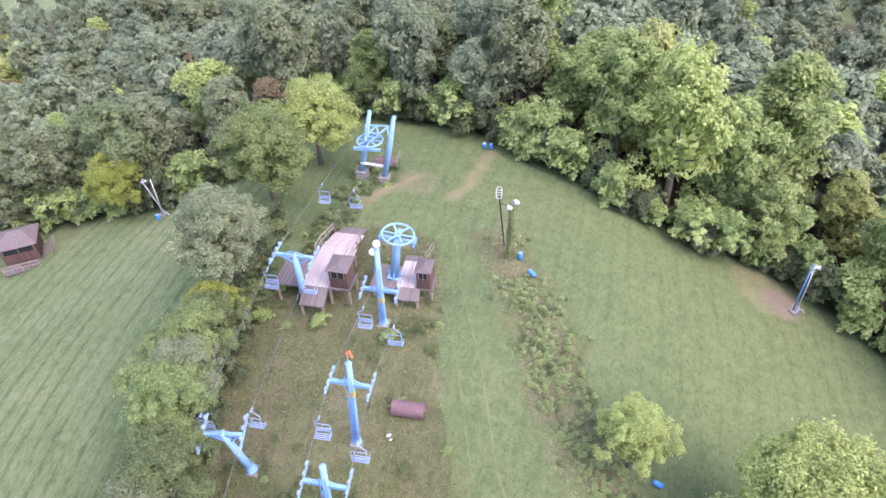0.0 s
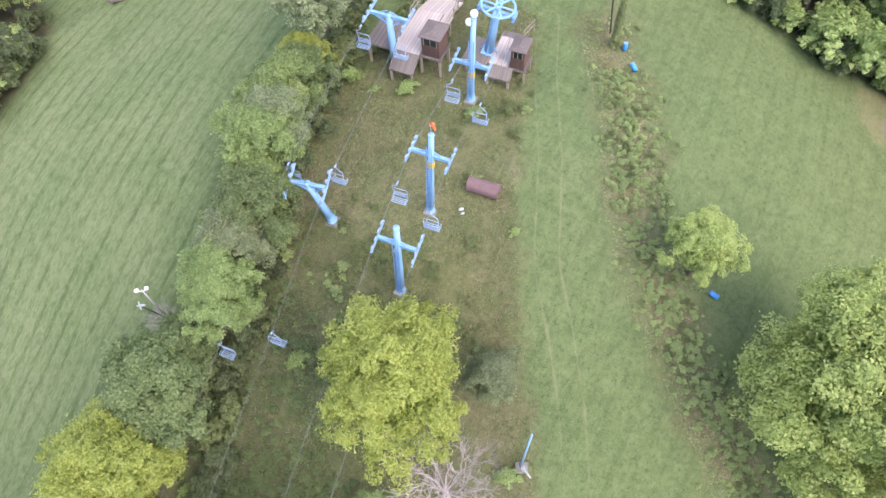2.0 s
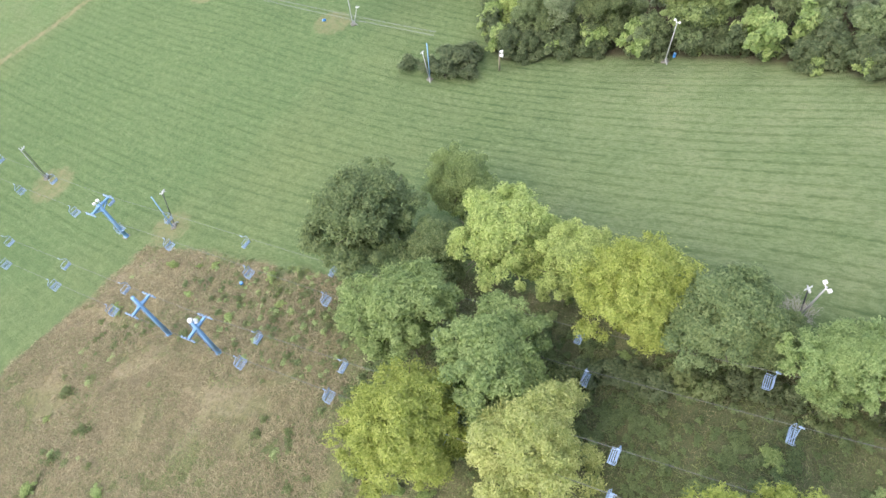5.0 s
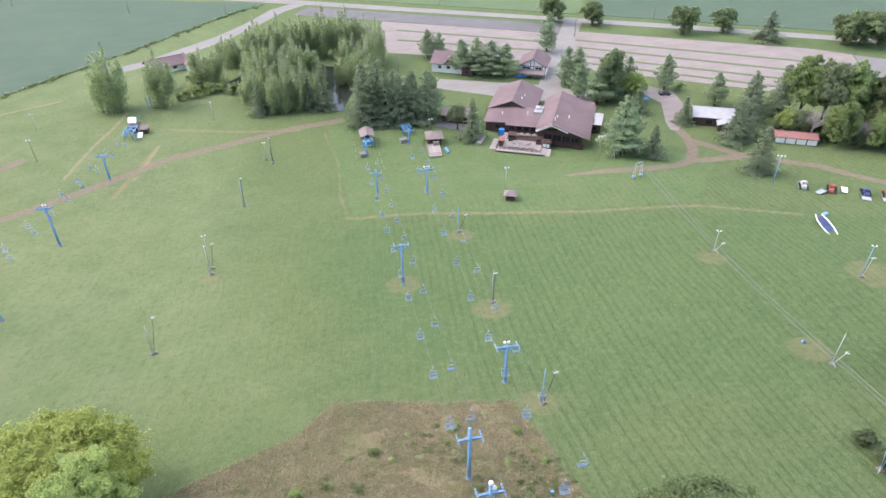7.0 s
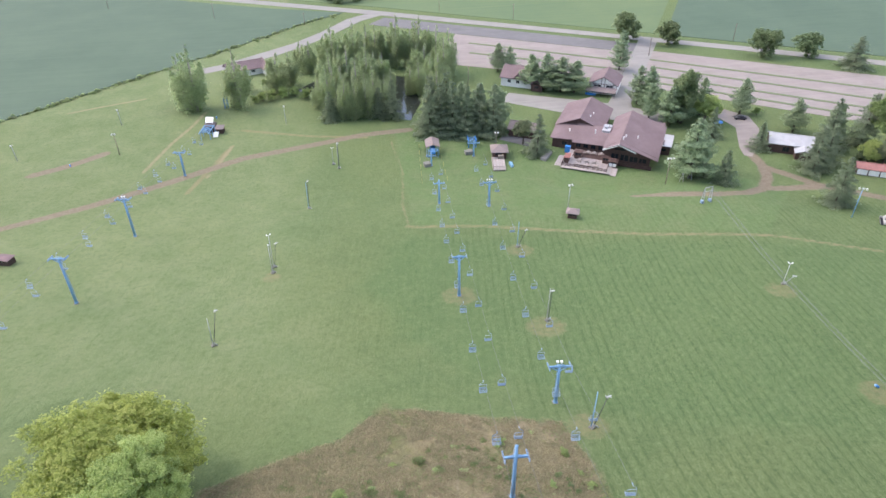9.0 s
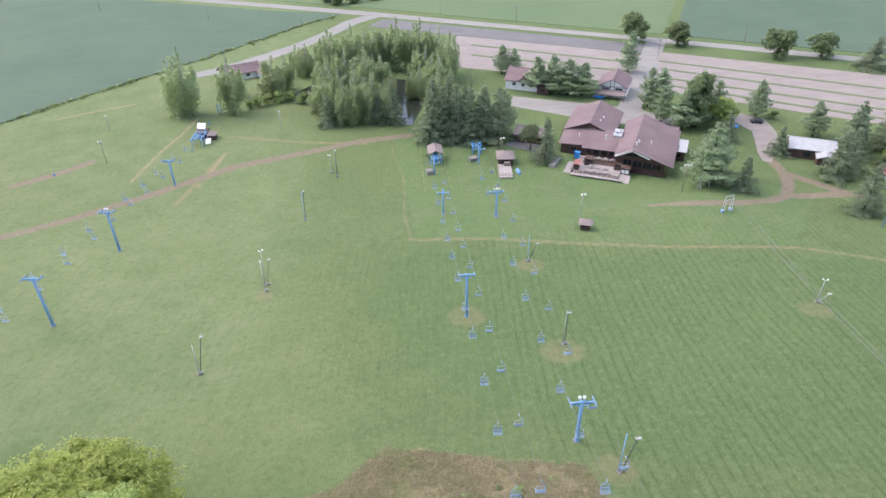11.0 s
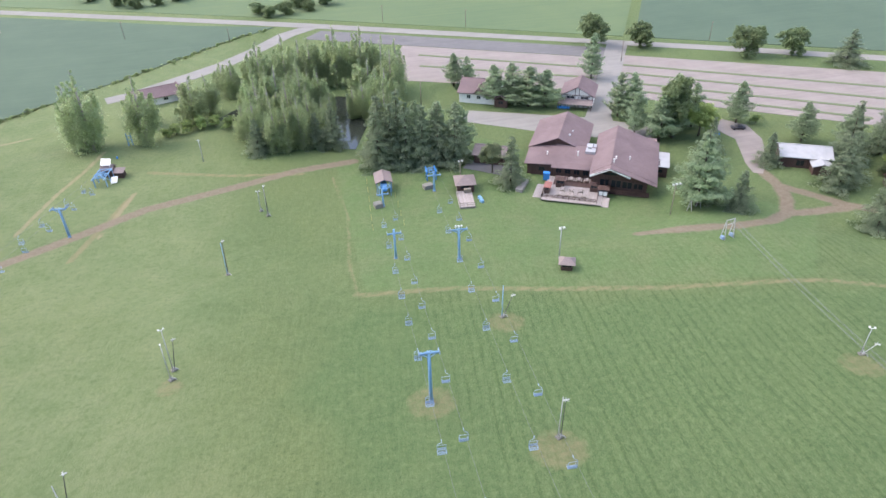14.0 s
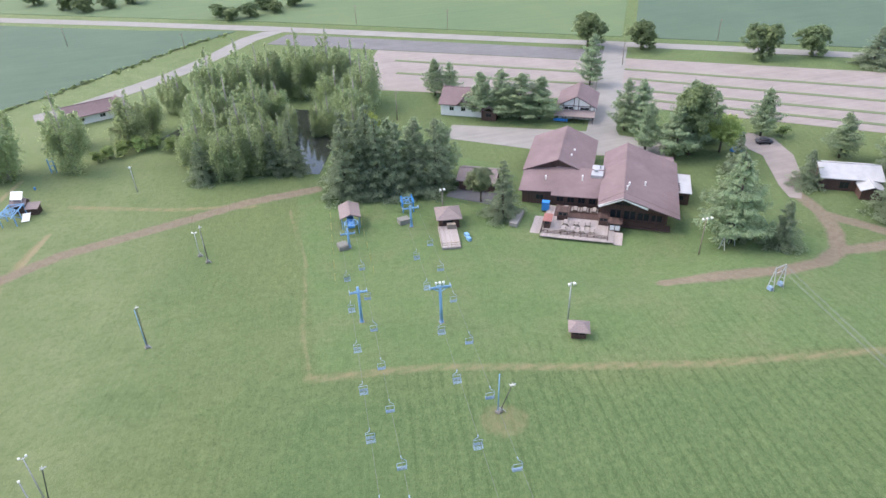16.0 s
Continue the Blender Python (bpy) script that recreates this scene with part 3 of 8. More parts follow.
M_GRAVEL = earth("gravel", (0.206, 0.176, 0.164), (0.286, 0.246, 0.228), (0.190, 0.162, 0.150))
M_ASPH = earth("worn_asphalt", (0.120, 0.114, 0.117), (0.168, 0.160, 0.160), (0.104, 0.100, 0.104))
M_LOT = earth("pale_asphalt", (0.170, 0.158, 0.158), (0.215, 0.200, 0.198), (0.150, 0.142, 0.142))
M_ROADC = earth("pale_road", (0.205, 0.193, 0.182), (0.268, 0.252, 0.236), (0.190, 0.178, 0.166))
M_CROP = earth("soy_crop", (0.052, 0.088, 0.056), (0.076, 0.116, 0.073), (0.088, 0.128, 0.082), 0.03)
M_CROP2 = earth("far_crop", (0.074, 0.122, 0.056), (0.116, 0.158, 0.066), (0.124, 0.162, 0.078), 0.012)
M_VERGE = earth("verge_grass", (0.094, 0.132, 0.058), (0.124, 0.152, 0.072), (0.152, 0.164, 0.088), 0.2)


def sheet(name, uv, z, material, label, category, local=True, thick=0.12):
    bm = bmesh.new()
    slab(bm, [lodge_xy(*p) for p in uv] if local else uv, z - thick, z)
    return tagged(link(name, bm, material), label, category, kind="structure")


sheet("parking_lot", [(-74, 78), (5, 82), (5, 121), (-80, 121)], 0.05, M_GRAVEL, "pale pinkish gravel parking lot in long rows", "parking lot")
sheet("parking_lot", [(13, 79), (92, 70), (110, 72), (126, 78), (126.5, 120), (112, 124), (12.5, 126)], 0.05, M_GRAVEL, "pale gravel parking lot with grass strips", "parking lot")
sheet("parking_lot", [(-128, 121.5), (5, 121.5), (5, 135), (-126, 136)], 0.055, M_ASPH, "worn dark asphalt strip of parking lot", "parking lot")
sheet("parking_lot", [(127, 92), (162, 90), (165, 112), (127, 119.5)], 0.055, M_LOT, "grey asphalt end of parking lot", "parking lot")
sheet("driveway", [(5, 142), (13.5, 142), (13, 60), (14, 56), (26, 54), (26, 44), (9.5, 42), (-4, 42), (-33, 45), (-33, 54.5), (5, 57), (5.2, 66)], 0.07, M_ROADC, "pale driveway from road to lodge", "driveway")
sheet("road", [(-420, 128), (-275, 134.3), (-214, 137.2), (-135, 139.4), (-79, 139.5), (-10, 140.3), (52, 140), (110, 138.5), (400, 132), (400, 139), (110, 145.5), (52, 147), (-10, 146.7), (-80, 146.8), (-139, 147), (-219, 144.3), (-282, 141.7), (-420, 136)], 0.06, M_ROADC, "pale two-lane country road", "road")
for a, b2 in (((-69, 108.6), (3, 107)), ((-64, 95), (4, 95.4)), ((13.4, 112.6), (110, 106)), ((15, 103), (108, 93.5)), ((16, 92.5), (104, 83)), ((18, 84.5), (92, 75))):
    sheet("grass_strip", [a, b2, (b2[0], b2[1] + 1.7), (a[0], a[1] + 1.7)], 0.14, M_VERGE, "narrow grass strip between parking rows", "grass strip", thick=0.2)
sheet("side_road", [(-30, -367), (-20, -369.5), (-10, -362), (4, -341), (17.5, -325), (28.5, -316), (48.5, -300), (56, -297), (54, -290), (45, -294), (24, -309), (11, -321), (-3, -338), (-17, -357)], 0.05, M_ROADC, "pale gravel side road to far house", "road", False)
sheet("crop_field", [(900, 300), (170, -215), (121, -252), (82, -290), (58.4, -310.9), (36.3, -333.1), (11.3, -359.6), (-4.5, -370.9), (-8.5, -375), (31.5, -393), (96.8, -430), (300, -543), (900, -880)], 0.14, M_CROP, "dark green soybean field beside the slope", "field", False, 0.14)
sheet("crop_field", [(-420, 143), (-282, 149), (-139, 154), (-10, 153.5), (11, 153.5), (11, 1800), (-2400, 1800), (-2400, 60)], 0.14, M_CROP2, "flat green crop field across the road", "field", thick=0.14)
sheet("crop_field", [(16, 153.5), (110, 152), (500, 143), (2500, 100), (2500, 1800), (16, 1800)], 0.15, M_CROP, "dark green crop field across the road", "field", thick=0.15)
sheet("yard", [(43, 58), (50, 50), (51.5, 34), (53, 28), (55.5, 28), (57.5, 40), (57.5, 52), (54, 62), (40, 68)], 0.05, M_GRAVEL, "gravel yard beside pine trees", "yard")
bm = bmesh.new()
slab(bm, [(16, -262), (4, -254), (-10, -240), (-17, -228), (-25, -224), (-31, -240), (-31, -268), (-16, -276), (5, -275)], 0.0, 0.04)
_m, _n, _l, _b = mat("pond_water")
_b.inputs["Base Color"].default_value = (0.03, 0.035, 0.03, 1)
_b.inputs["Roughness"].default_value = 0.05
bumped(_n, _l, _b, texnoise(_n, _l, 2.5, 3), 0.06, 0.05)
tagged(link("pond_water", bm, _m), "still dark pond among tall trees", "pond", kind="structure")


# ---- trees ----
def leaf_mesh(name, centres, normals, sizes, material, rng, aspect=0.7, along=None):
    """Small folded three-cornered leaf sprays."""
    k = len(centres)
    a = rng.normal(size=(k, 3)) if along is None else along + rng.normal(scale=0.25, size=(k, 3))
    nrm = normals / np.linalg.norm(normals, axis=1)[:, None]
    y = np.cross(nrm, a)
    y /= np.linalg.norm(y, axis=1)[:, None] + 1e-9
    x = np.cross(y, nrm)
    s = sizes[:, None]
    fold = nrm * s * rng.uniform(-0.22, 0.05, (k, 1))
    v = np.stack([centres - x * s * 0.5 - y * s * aspect * 0.5, centres + x * s * 0.62 + fold, centres - x * s * 0.5 + y * s * aspect * 0.5], 1)
    me = bpy.data.meshes.new(name)
    me.vertices.add(3 * k)
    me.vertices.foreach_set("co", v.astype(np.float32).ravel())
    me.loops.add(3 * k)
    me.loops.foreach_set("vertex_index", np.arange(3 * k, dtype=np.int32))
    me.polygons.add(k)
    me.polygons.foreach_set("loop_start", np.arange(0, 3 * k, 3, dtype=np.int32))
    me.update(calc_edges=True)
    me.materials.append(material)
    return me


def unit(rng, k, low=-1.0):
    z = rng.uniform(low, 1, k)
    a = rng.uniform(0, math.tau, k)
    r = np.sqrt(1 - z * z)
    return np.stack([r * np.cos(a), r * np.sin(a), z], 1)


def crown_points(rng, R, zc, flat, lobes, per, lobe_r, tall=1.0, low=-0.6):
    """Leaf places: big boughs round an uneven crown, each with many small ragged clumps."""
    boughs = max(12, lobes // 11)
    d = unit(rng, boughs, low)
    first = np.arange(boughs) == 0
    cap = np.arange(boughs) < 3 + boughs // 8
    d[:, 2] = np.where(cap, rng.uniform(0.72, 0.95, boughs), d[:, 2])
    d[:, :2] *= np.where(cap, np.where(first, 0.05, rng.uniform(0.25, 0.7, boughs)), 1.0)[:, None]
    az = np.arctan2(d[:, 1], d[:, 0])
    if tall > 1.3:
        d[:, :2] = np.where(d[:, 2:] < 0.1, np.stack([np.cos(az), np.sin(az)], 1) * rng.uniform(0.75, 1.0, (boughs, 1)), d[:, :2])
    ph = rng.uniform(0, 6.28, 6)
    wob = 1 + 0.10 * np.sin(2 * az + ph[0]) + 0.10 * np.sin(3 * az + ph[1]) + 0.05 * np.sin(5 * d[:, 2] + ph[2])
    bc = d * (R * wob * np.where(cap, 0.56, rng.uniform(0.42, 0.70, boughs)))[:, None]
    br = R * np.where(first, 0.44, rng.uniform(0.26, 0.42, boughs))
    pick = np.arange(lobes) % boughs
    e = unit(rng, lobes, -0.5)
    out = bc[pick] / (np.linalg.norm(bc[pick], axis=1)[:, None] + 1e-6)
    e = e + out * 0.5
    e /= np.linalg.norm(e, axis=1)[:, None]
    stretch = np.array([1, 1, flat * tall])
    c = (bc[pick] * stretch + e * (br[pick] * rng.uniform(0.7, 1.12, lobes))[:, None] * np.array([1, 1, min(flat * tall, 1.25)])) + np.array([0, 0, zc])
    lr = lobe_r * 0.62 * R * rng.uniform(0.6, 1.45, lobes)
    k = lobes * per
    cc, ee = np.repeat(c, per, 0), np.repeat(e, per, 0)
    q = unit(rng, k, -0.85) + ee * 0.3
    q /= np.linalg.norm(q, axis=1)[:, None]
    reach = rng.uniform(0.45, 1.05, k) + (rng.uniform(0, 1, k) > 0.9) * rng.uniform(0.1, 0.55, k)
    p = cc + q * (np.repeat(lr, per) * reach)[:, None] * np.array([1, 1, 0.75])
    nrm = q * 0.45 + ee * 0.35 + np.array([0, 0, 0.75]) + rng.normal(scale=0.42, size=q.shape)
    return p, nrm


def limb_set(bm, rng, H, R, r0, zc, limbs=9):
    lean = rng.uniform(-0.03, 0.03, 2) * H
    pipe(bm, [(0, 0, -0.4), (lean[0] * 0.3, lean[1] * 0.3, H * 0.3), (lean[0], lean[1], H * 0.72)], [r0 * 1.25, r0 * 0.85, r0 * 0.35], 8)
    for i in range(limbs):
        a = i * 2.4 + rng.uniform(-0.4, 0.4)
        z = H * rng.uniform(0.22, 0.55)
        q = R * rng.uniform(0.5, 0.85)
        top = zc + R * rng.uniform(-0.35, 0.45)
        pipe(bm, [(lean[0] * 0.5, lean[1] * 0.5, z), (math.cos(a) * q * 0.5, math.sin(a) * q * 0.5, (z + top) / 2 + 0.3), (math.cos(a) * q, math.sin(a) * q, top)], [r0 * 0.42, r0 * 0.26, r0 * 0.07], 5)


def broadleaf(name, seed, R, H, material, lobes, per, leaf, label, category="tree", flat=0.92, bark=None, tall=1.0, lobe_r=0.2, low=-0.6, aspect=0.7, limbs=9):
    """A broad-leaved tree: tapered trunk with limbs and a lumpy crown; R crown radius, H height."""
    rng = np.random.default_rng(seed)
    zc = H - R * flat * tall * 0.98
    tree = thing(name, Matrix(), label, category)
    bm = bmesh.new()
    limb_set(bm, rng, H, R, 0.0175 * H + 0.08 * min(1.0, H / 8) ** 1.5, zc, limbs)
    part("trunk", bm, bark or M_BARK, tree, "", True)
    p, nrm = crown_points(rng, R, zc, flat, lobes, per, lobe_r, tall, low)
    p[:, 2] = np.maximum(p[:, 2], 0.25)
    k = len(p)
    core = k // 7
    inner = unit(rng, core, -0.7) * (R * rng.uniform(0.25, 0.6, core))[:, None] * np.array([1, 1, flat * tall]) + np.array([0, 0, zc])
    sizes = np.r_[leaf * rng.uniform(0.6, 1.35, k), leaf * rng.uniform(1.3, 2.2, len(inner))]
    me = leaf_mesh("crown", np.r_[p, inner], np.r_[nrm, unit(rng, len(inner))], sizes, material, rng, aspect)
    ob = new("crown", me)
    ob.parent = tree
    return tree


def conifer(name, seed, R, H, material, label, pine=False, leaf=0.4, sprays=80, taper=0.8, bare=0.05):
    """A spruce or pine: straight trunk and uneven tiers of separate boughs hung with needle sprays."""
    rng = np.random.default_rng(seed)
    tree = thing(name, Matrix(), label, "tree")
    bm = bmesh.new()
    pipe(bm, [(0, 0, -0.3), (0, 0, H * 0.5), (0, 0, H * 0.97)], [0.02 * H, 0.013 * H, 0.02], 8)
    pts, nrm, siz, axs = [], [], [], []
    tiers = int(H * (0.9 if pine else 1.2))
    for i in range(tiers):
        f = (i + rng.uniform(0, 0.8)) / tiers
        if pine:
            prof = min(1.0, 0.66 + 1.3 * f) * max(0.06, 1 - f ** 1.45) * rng.uniform(0.8, 1.1)
        else:
            prof = (1 - f) ** taper * rng.uniform(0.88, 1.1)
        boughs = max(4, int(4 + 7 * prof))
        a0 = rng.uniform(0, 6.28)
        for b2 in range(boughs):
            a = a0 + b2 * math.tau / boughs + rng.uniform(-0.35, 0.35)
            rr = (R * prof + 0.3) * rng.uniform(0.55, 1.22)
            z = H * (bare + (0.96 - bare) * f) + rng.uniform(-0.35, 0.35)
            ca, sa = math.cos(a), math.sin(a)
            rise = rng.uniform(0.02, 0.42) if pine else rng.uniform(-0.45, -0.08) + 0.5 * f * f
            k = int(sprays * (0.3 + 0.7 * prof))
            g = np.sqrt(rng.uniform(0.06, 1.0, k))
            wide = (0.26 if pine else 0.22) * rr * np.sin(np.clip(g * 2.6, 0, 3.0)) + 0.12
            w = rng.uniform(-1, 1, k) * wide
            tip = 0.16 * np.clip(g - 0.7, 0, 1) * rr
            puff = rng.normal(0, 0.16 if pine else 0.11, k)
            zz = z + rise * rr * g + tip - (0.12 if pine else 0.3) * np.abs(w) + puff
            pts.append(np.stack([ca * rr * g - sa * w, sa * rr * g + ca * w, zz], 1))
            nrm.append(np.stack([ca * 0.45 + rng.normal(0, 0.4, k), sa * 0.45 + rng.normal(0, 0.4, k), np.full(k, 0.8)], 1))
            side = np.sign(w) * 0.8
            axs.append(np.stack([ca - sa * side, sa + ca * side, rise - 0.25 + rng.normal(0, 0.25, k)], 1))
            siz.append(leaf * rng.uniform(0.6, 1.4, k))
            if b2 % 2 == 0:
                pipe(bm, [(0, 0, z), (ca * rr * 0.85, sa * rr * 0.85, z + rise * rr * 0.85)], [0.05, 0.015], 4)
    part("trunk", bm, M_BARK, tree, "", True)
    core = rng.integers(0, len(pts), 300)
    fill = np.stack([pts[j].mean(0) for j in core]) * np.array([0.55, 0.55, 1]) + rng.normal(0, 0.3, (300, 3))
    pts = np.r_[np.concatenate(pts), fill]
    pts[:, 2] = np.maximum(pts[:, 2], 0.15)
    me = leaf_mesh("crown", pts, np.r_[np.concatenate(nrm), unit(rng, 300)], np.r_[np.concatenate(siz), leaf * rng.uniform(1.2, 2.2, 300)], material, rng, 0.42, np.r_[np.concatenate(axs), unit(rng, 300)])
    ob = new("crown", me)
    ob.parent = tree
    return tree


def cottonwood(name, seed, R, H, material, label, leaders=17):
    """A tall cottonwood: steep ascending limbs, each a ragged plume of fine leaves."""
    rng = np.random.default_rng(seed)
    tree = thing(name, Matrix(), label, "tree")
    bm = bmesh.new()
    pipe(bm, [(0, 0, -0.4), (0.1, 0.1, H * 0.45), (0.2, 0, H * 0.9)], [0.30, 0.20, 0.04], 7)
    pts, nrm = [], []
    for i in range(leaders):
        a = i * 2.4 + rng.uniform(-0.4, 0.4)
        q = 0.15 if i == 0 else rng.uniform(0.35, 1.0)
        foot = H * rng.uniform(0.04, 0.34)
        top = H * (0.9 if i == 0 else rng.uniform(0.55, 0.95) * (1.0 - 0.24 * q))
        way = np.array([math.cos(a), math.sin(a)])
        pipe(bm, [(0, 0, foot), (way[0] * q * R * 0.5, way[1] * q * R * 0.5, (foot + top) * 0.5), (way[0] * q * R * 0.75, way[1] * q * R * 0.75, top * 0.96)], [0.11, 0.06, 0.015], 4)
        clumps = 26
        f = (np.arange(clumps) + rng.uniform(0, 1, clumps)) / clumps
        wide = R * 0.44 * np.minimum(1.0, 0.5 + 2.0 * f) * (1.0 - f ** 1.6) ** 0.7 * rng.uniform(0.55, 1.35, clumps) + 0.16
        out = q * R * (0.25 + 0.6 * np.sqrt(f))
        b = rng.uniform(0, 6.28, clumps)
        c = np.stack([way[0] * out + np.cos(b) * wide * 0.55, way[1] * out + np.sin(b) * wide * 0.55, foot + (top - foot) * f], 1)
        per = 30
        e = unit(rng, clumps * per, -1.0)
        reach = np.repeat(wide * 0.62, per) * rng.uniform(0.25, 1.15, clumps * per)
        pts.append(np.repeat(c, per, 0) + e * reach[:, None] * np.array([1, 1, 1.5]))
        nrm.append(e * 0.5 + np.array([0, 0, 0.45]) + rng.normal(scale=0.6, size=e.shape))
    part("trunk", bm, M_DEAD, tree, "", True)
    p = np.concatenate(pts)
    p[:, 2] = np.maximum(p[:, 2], 0.25)
    ob = new("crown", leaf_mesh("crown", p, np.concatenate(nrm), 0.28 * rng.uniform(0.6, 1.4, len(p)), material, rng, 0.7))
    ob.parent = tree
    return tree


def bare_tree(name, seed, R, H, label, spread=1.0):
    rng = random.Random(seed)
    tree = thing(name, Matrix(), label, "tree")
    trunk, twigs = bmesh.new(), bmesh.new()

    def grow(bm, p, d, length, r, depth):
        q = p + d * length
        mid = (p + q) / 2 + Vector((rng.uniform(-1, 1), rng.uniform(-1, 1), rng.uniform(-0.5, 0.5))) * length * 0.08
        pipe(bm, [p, mid, q], [r, r * 0.8, r * 0.55], 5 if r > 0.05 else 3, False)
        if depth == 0:
            return
        for _ in range(rng.choice((3, 3, 3, 4)) if depth > 1 else 3):
            e = (d + Vector((rng.uniform(-1, 1), rng.uniform(-1, 1), rng.uniform(-0.45, 0.65))) * 0.85 * spread).normalized()
            grow(twigs, p + (q - p) * rng.uniform(0.45, 1.0), e, length * rng.uniform(0.55, 0.8), r * 0.56, depth - 1)

    pipe(trunk, [(0, 0, -0.3), (0.1, 0, H * 0.35)], [0.028 * H, 0.02 * H], 7)
    for i in range(13):
        a = i * 0.95 + rng.uniform(-0.3, 0.3)
        grow(trunk, Vector((0.1 * i / 13, 0, H * (0.18 + 0.17 * i / 13))), Vector((math.cos(a) * 0.8, math.sin(a) * 0.8, rng.uniform(0.7, 1.5))).normalized(), R * 0.52, 0.0064 * H, 4)
    part("trunk", trunk, M_DEAD, tree, "", True)
    part("branchwork", twigs, M_DEAD, tree)
    return tree


PLANTED = []


def stand(src, x, y, sx=1.0, sz=None, rz=None, label="", group="", sink=0.0):
    """A copy of a tree at a place on the ground."""
    rz = (x * 37.7 + y * 91.3) % 360 if rz is None else rz
    m = pose(x, y, ground_z(x, y) - sink, 0, 0, rz) @ Matrix.Diagonal((sx, sx, sz or sx, 1))
    ob = copy_thing(src, m)
    PLANTED.append((x, y))
    return tagged(ob, label, "", group)


def gone(ob):
    for o in (*ob.children_recursive, ob):
        bpy.data.objects.remove(o)


# crown radius 5 m, height 10.5 m (near trees); 3.6 m and 14 m (woods)
S_MAPLE = broadleaf("maple_tree", 11, 5.0, 10.5, L_SUGAR, 280, 140, 0.215, "full green maple tree on the slope")
S_MAPLE2 = broadleaf("maple_tree", 12, 5.0, 11.5, L_GREY, 280, 140, 0.215, "grey-green broad tree on the slope", tall=1.1)
S_DARK = broadleaf("oak_tree", 13, 5.0, 10.0, L_OAK, 280, 140, 0.215, "dark green dense oak tree")
S_YEL = broadleaf("locust_tree", 14, 5.0, 10.0, L_YEL, 360, 150, 0.20, "yellow-green locust tree turning colour", lobe_r=0.19, aspect=0.5)
S_PALE = broadleaf("ash_tree", 15, 5.0, 9.5, L_PALE, 280, 140, 0.215, "pale yellow-green ash tree", aspect=0.5)
S_LIME = broadleaf("maple_tree", 20, 5.0, 10.5, L_LIME, 280, 140, 0.215, "light green maple tree on the slope")
S_BIG = broadleaf("maple_tree", 26, 7.4, 14.5, L_LIME, 500, 150, 0.215, "large full green maple tree by the strip", lobe_r=0.17)
S_BIGP = broadleaf("ash_tree", 17, 7.0, 13.0, L_PALE, 480, 145, 0.215, "large pale yellow-green ash tree", lobe_r=0.17, aspect=0.5)
S_BIGY = broadleaf("locust_tree", 23, 7.4, 14.0, L_YEL, 480, 120, 0.28, "large yellow-green locust tree on the slope", lobe_r=0.17, aspect=0.5)
W, FAR = [], []
for i, (lm, R, H, nm, lb) in enumerate(((L_MAPLE, 3.7, 13.0, "maple_tree", "green maple tree in dense woods"), (L_WOOD, 3.5, 12.0, "oak_tree", "dark green oak tree in dense woods"),
                                        (L_GREY, 3.7, 13.5, "elm_tree", "grey-green elm tree in dense woods"), (L_HAZED, 3.4, 12.0, "beech_tree", "green beech tree with haze-grey leaves in dense woods"),
                                        (L_RED, 3.2, 11.0, "ash_tree", "rusty brown-tinged ash tree in woods"), (L_PALE, 3.4, 11.5, "ash_tree", "pale yellow-green ash tree in woods"), (L_LIME, 3.8, 13.5, "maple_tree", "light green maple tree in dense woods"))):
    W.append(broadleaf(nm, 30 + i, R, H, lm, 200, 56, 0.29, lb, tall=1.7, low=-0.85, lobe_r=0.25, limbs=6))
    # distant maples and oaks get the leaves with haze put into their colour
    FAR.append(broadleaf(nm, 60 + i, R, H * 0.85, (L_HAZED if i < 2 else lm), 110, 28, 0.52, lb, tall=1.45, low=-0.4, lobe_r=0.25, limbs=3))
S_SHRUB = broadleaf("shrub", 41, 1.4, 2.0, L_WEED, 40, 26, 0.22, "low leafy green shrub in the meadow", "shrub", 0.8, lobe_r=0.3, limbs=4)
S_SHRUBM = broadleaf("shrub", 54, 1.4, 2.6, L_MAPLE, 44, 28, 0.23, "leafy green bush at the wood edge", "shrub", 0.95, lobe_r=0.3, limbs=4)
S_SHRUBD = broadleaf("shrub", 42, 1.4, 2.2, L_DARK, 44, 28, 0.21, "grey-green shrub along the hedge", "shrub", 0.85, lobe_r=0.3, limbs=4)
S_CLUMP = broadleaf("weed_clump", 48, 0.8, 0.8, L_WEED, 22, 26, 0.125, "clump of green weeds", "weeds", 0.7, lobe_r=0.3)
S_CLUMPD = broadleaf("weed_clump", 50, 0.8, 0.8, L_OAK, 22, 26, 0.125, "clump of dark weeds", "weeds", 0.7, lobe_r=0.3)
S_GOLD = broadleaf("goldenrod_clump", 49, 0.8, 0.8, L_GOLD, 24, 28, 0.14, "clump of goldenrod", "weeds", 0.7, lobe_r=0.3)
S_POPLAR = cottonwood("cottonwood_tree", 43, 3.7, 17.0, L_COTTON, "tall cottonwood tree by the pond")
S_POPLAR2 = cottonwood("cottonwood_tree", 44, 3.8, 15.2, L_COTTON, "tall green cottonwood tree by the pond", 21)
S_SPRUCE = conifer("spruce_tree", 45, 4.1, 13.0, L_FIR, "dark green spruce tree on the lawn", False, 0.38, 95, 0.9)
S_SPRUCEW = conifer("spruce_tree", 51, 5.2, 14.5, L_FIR, "broad dark spruce tree on the lawn", False, 0.40, 115, 0.8)
S_PINE = conifer("pine_tree", 46, 4.6, 13.0, L_PINE, "green white pine tree near the lodge", True, 0.46, 120)
S_PINE2 = conifer("pine_tree", 52, 4.3, 13.5, L_PINE, "tall uneven white pine tree near the lodge", True, 0.46, 110, bare=0.12)
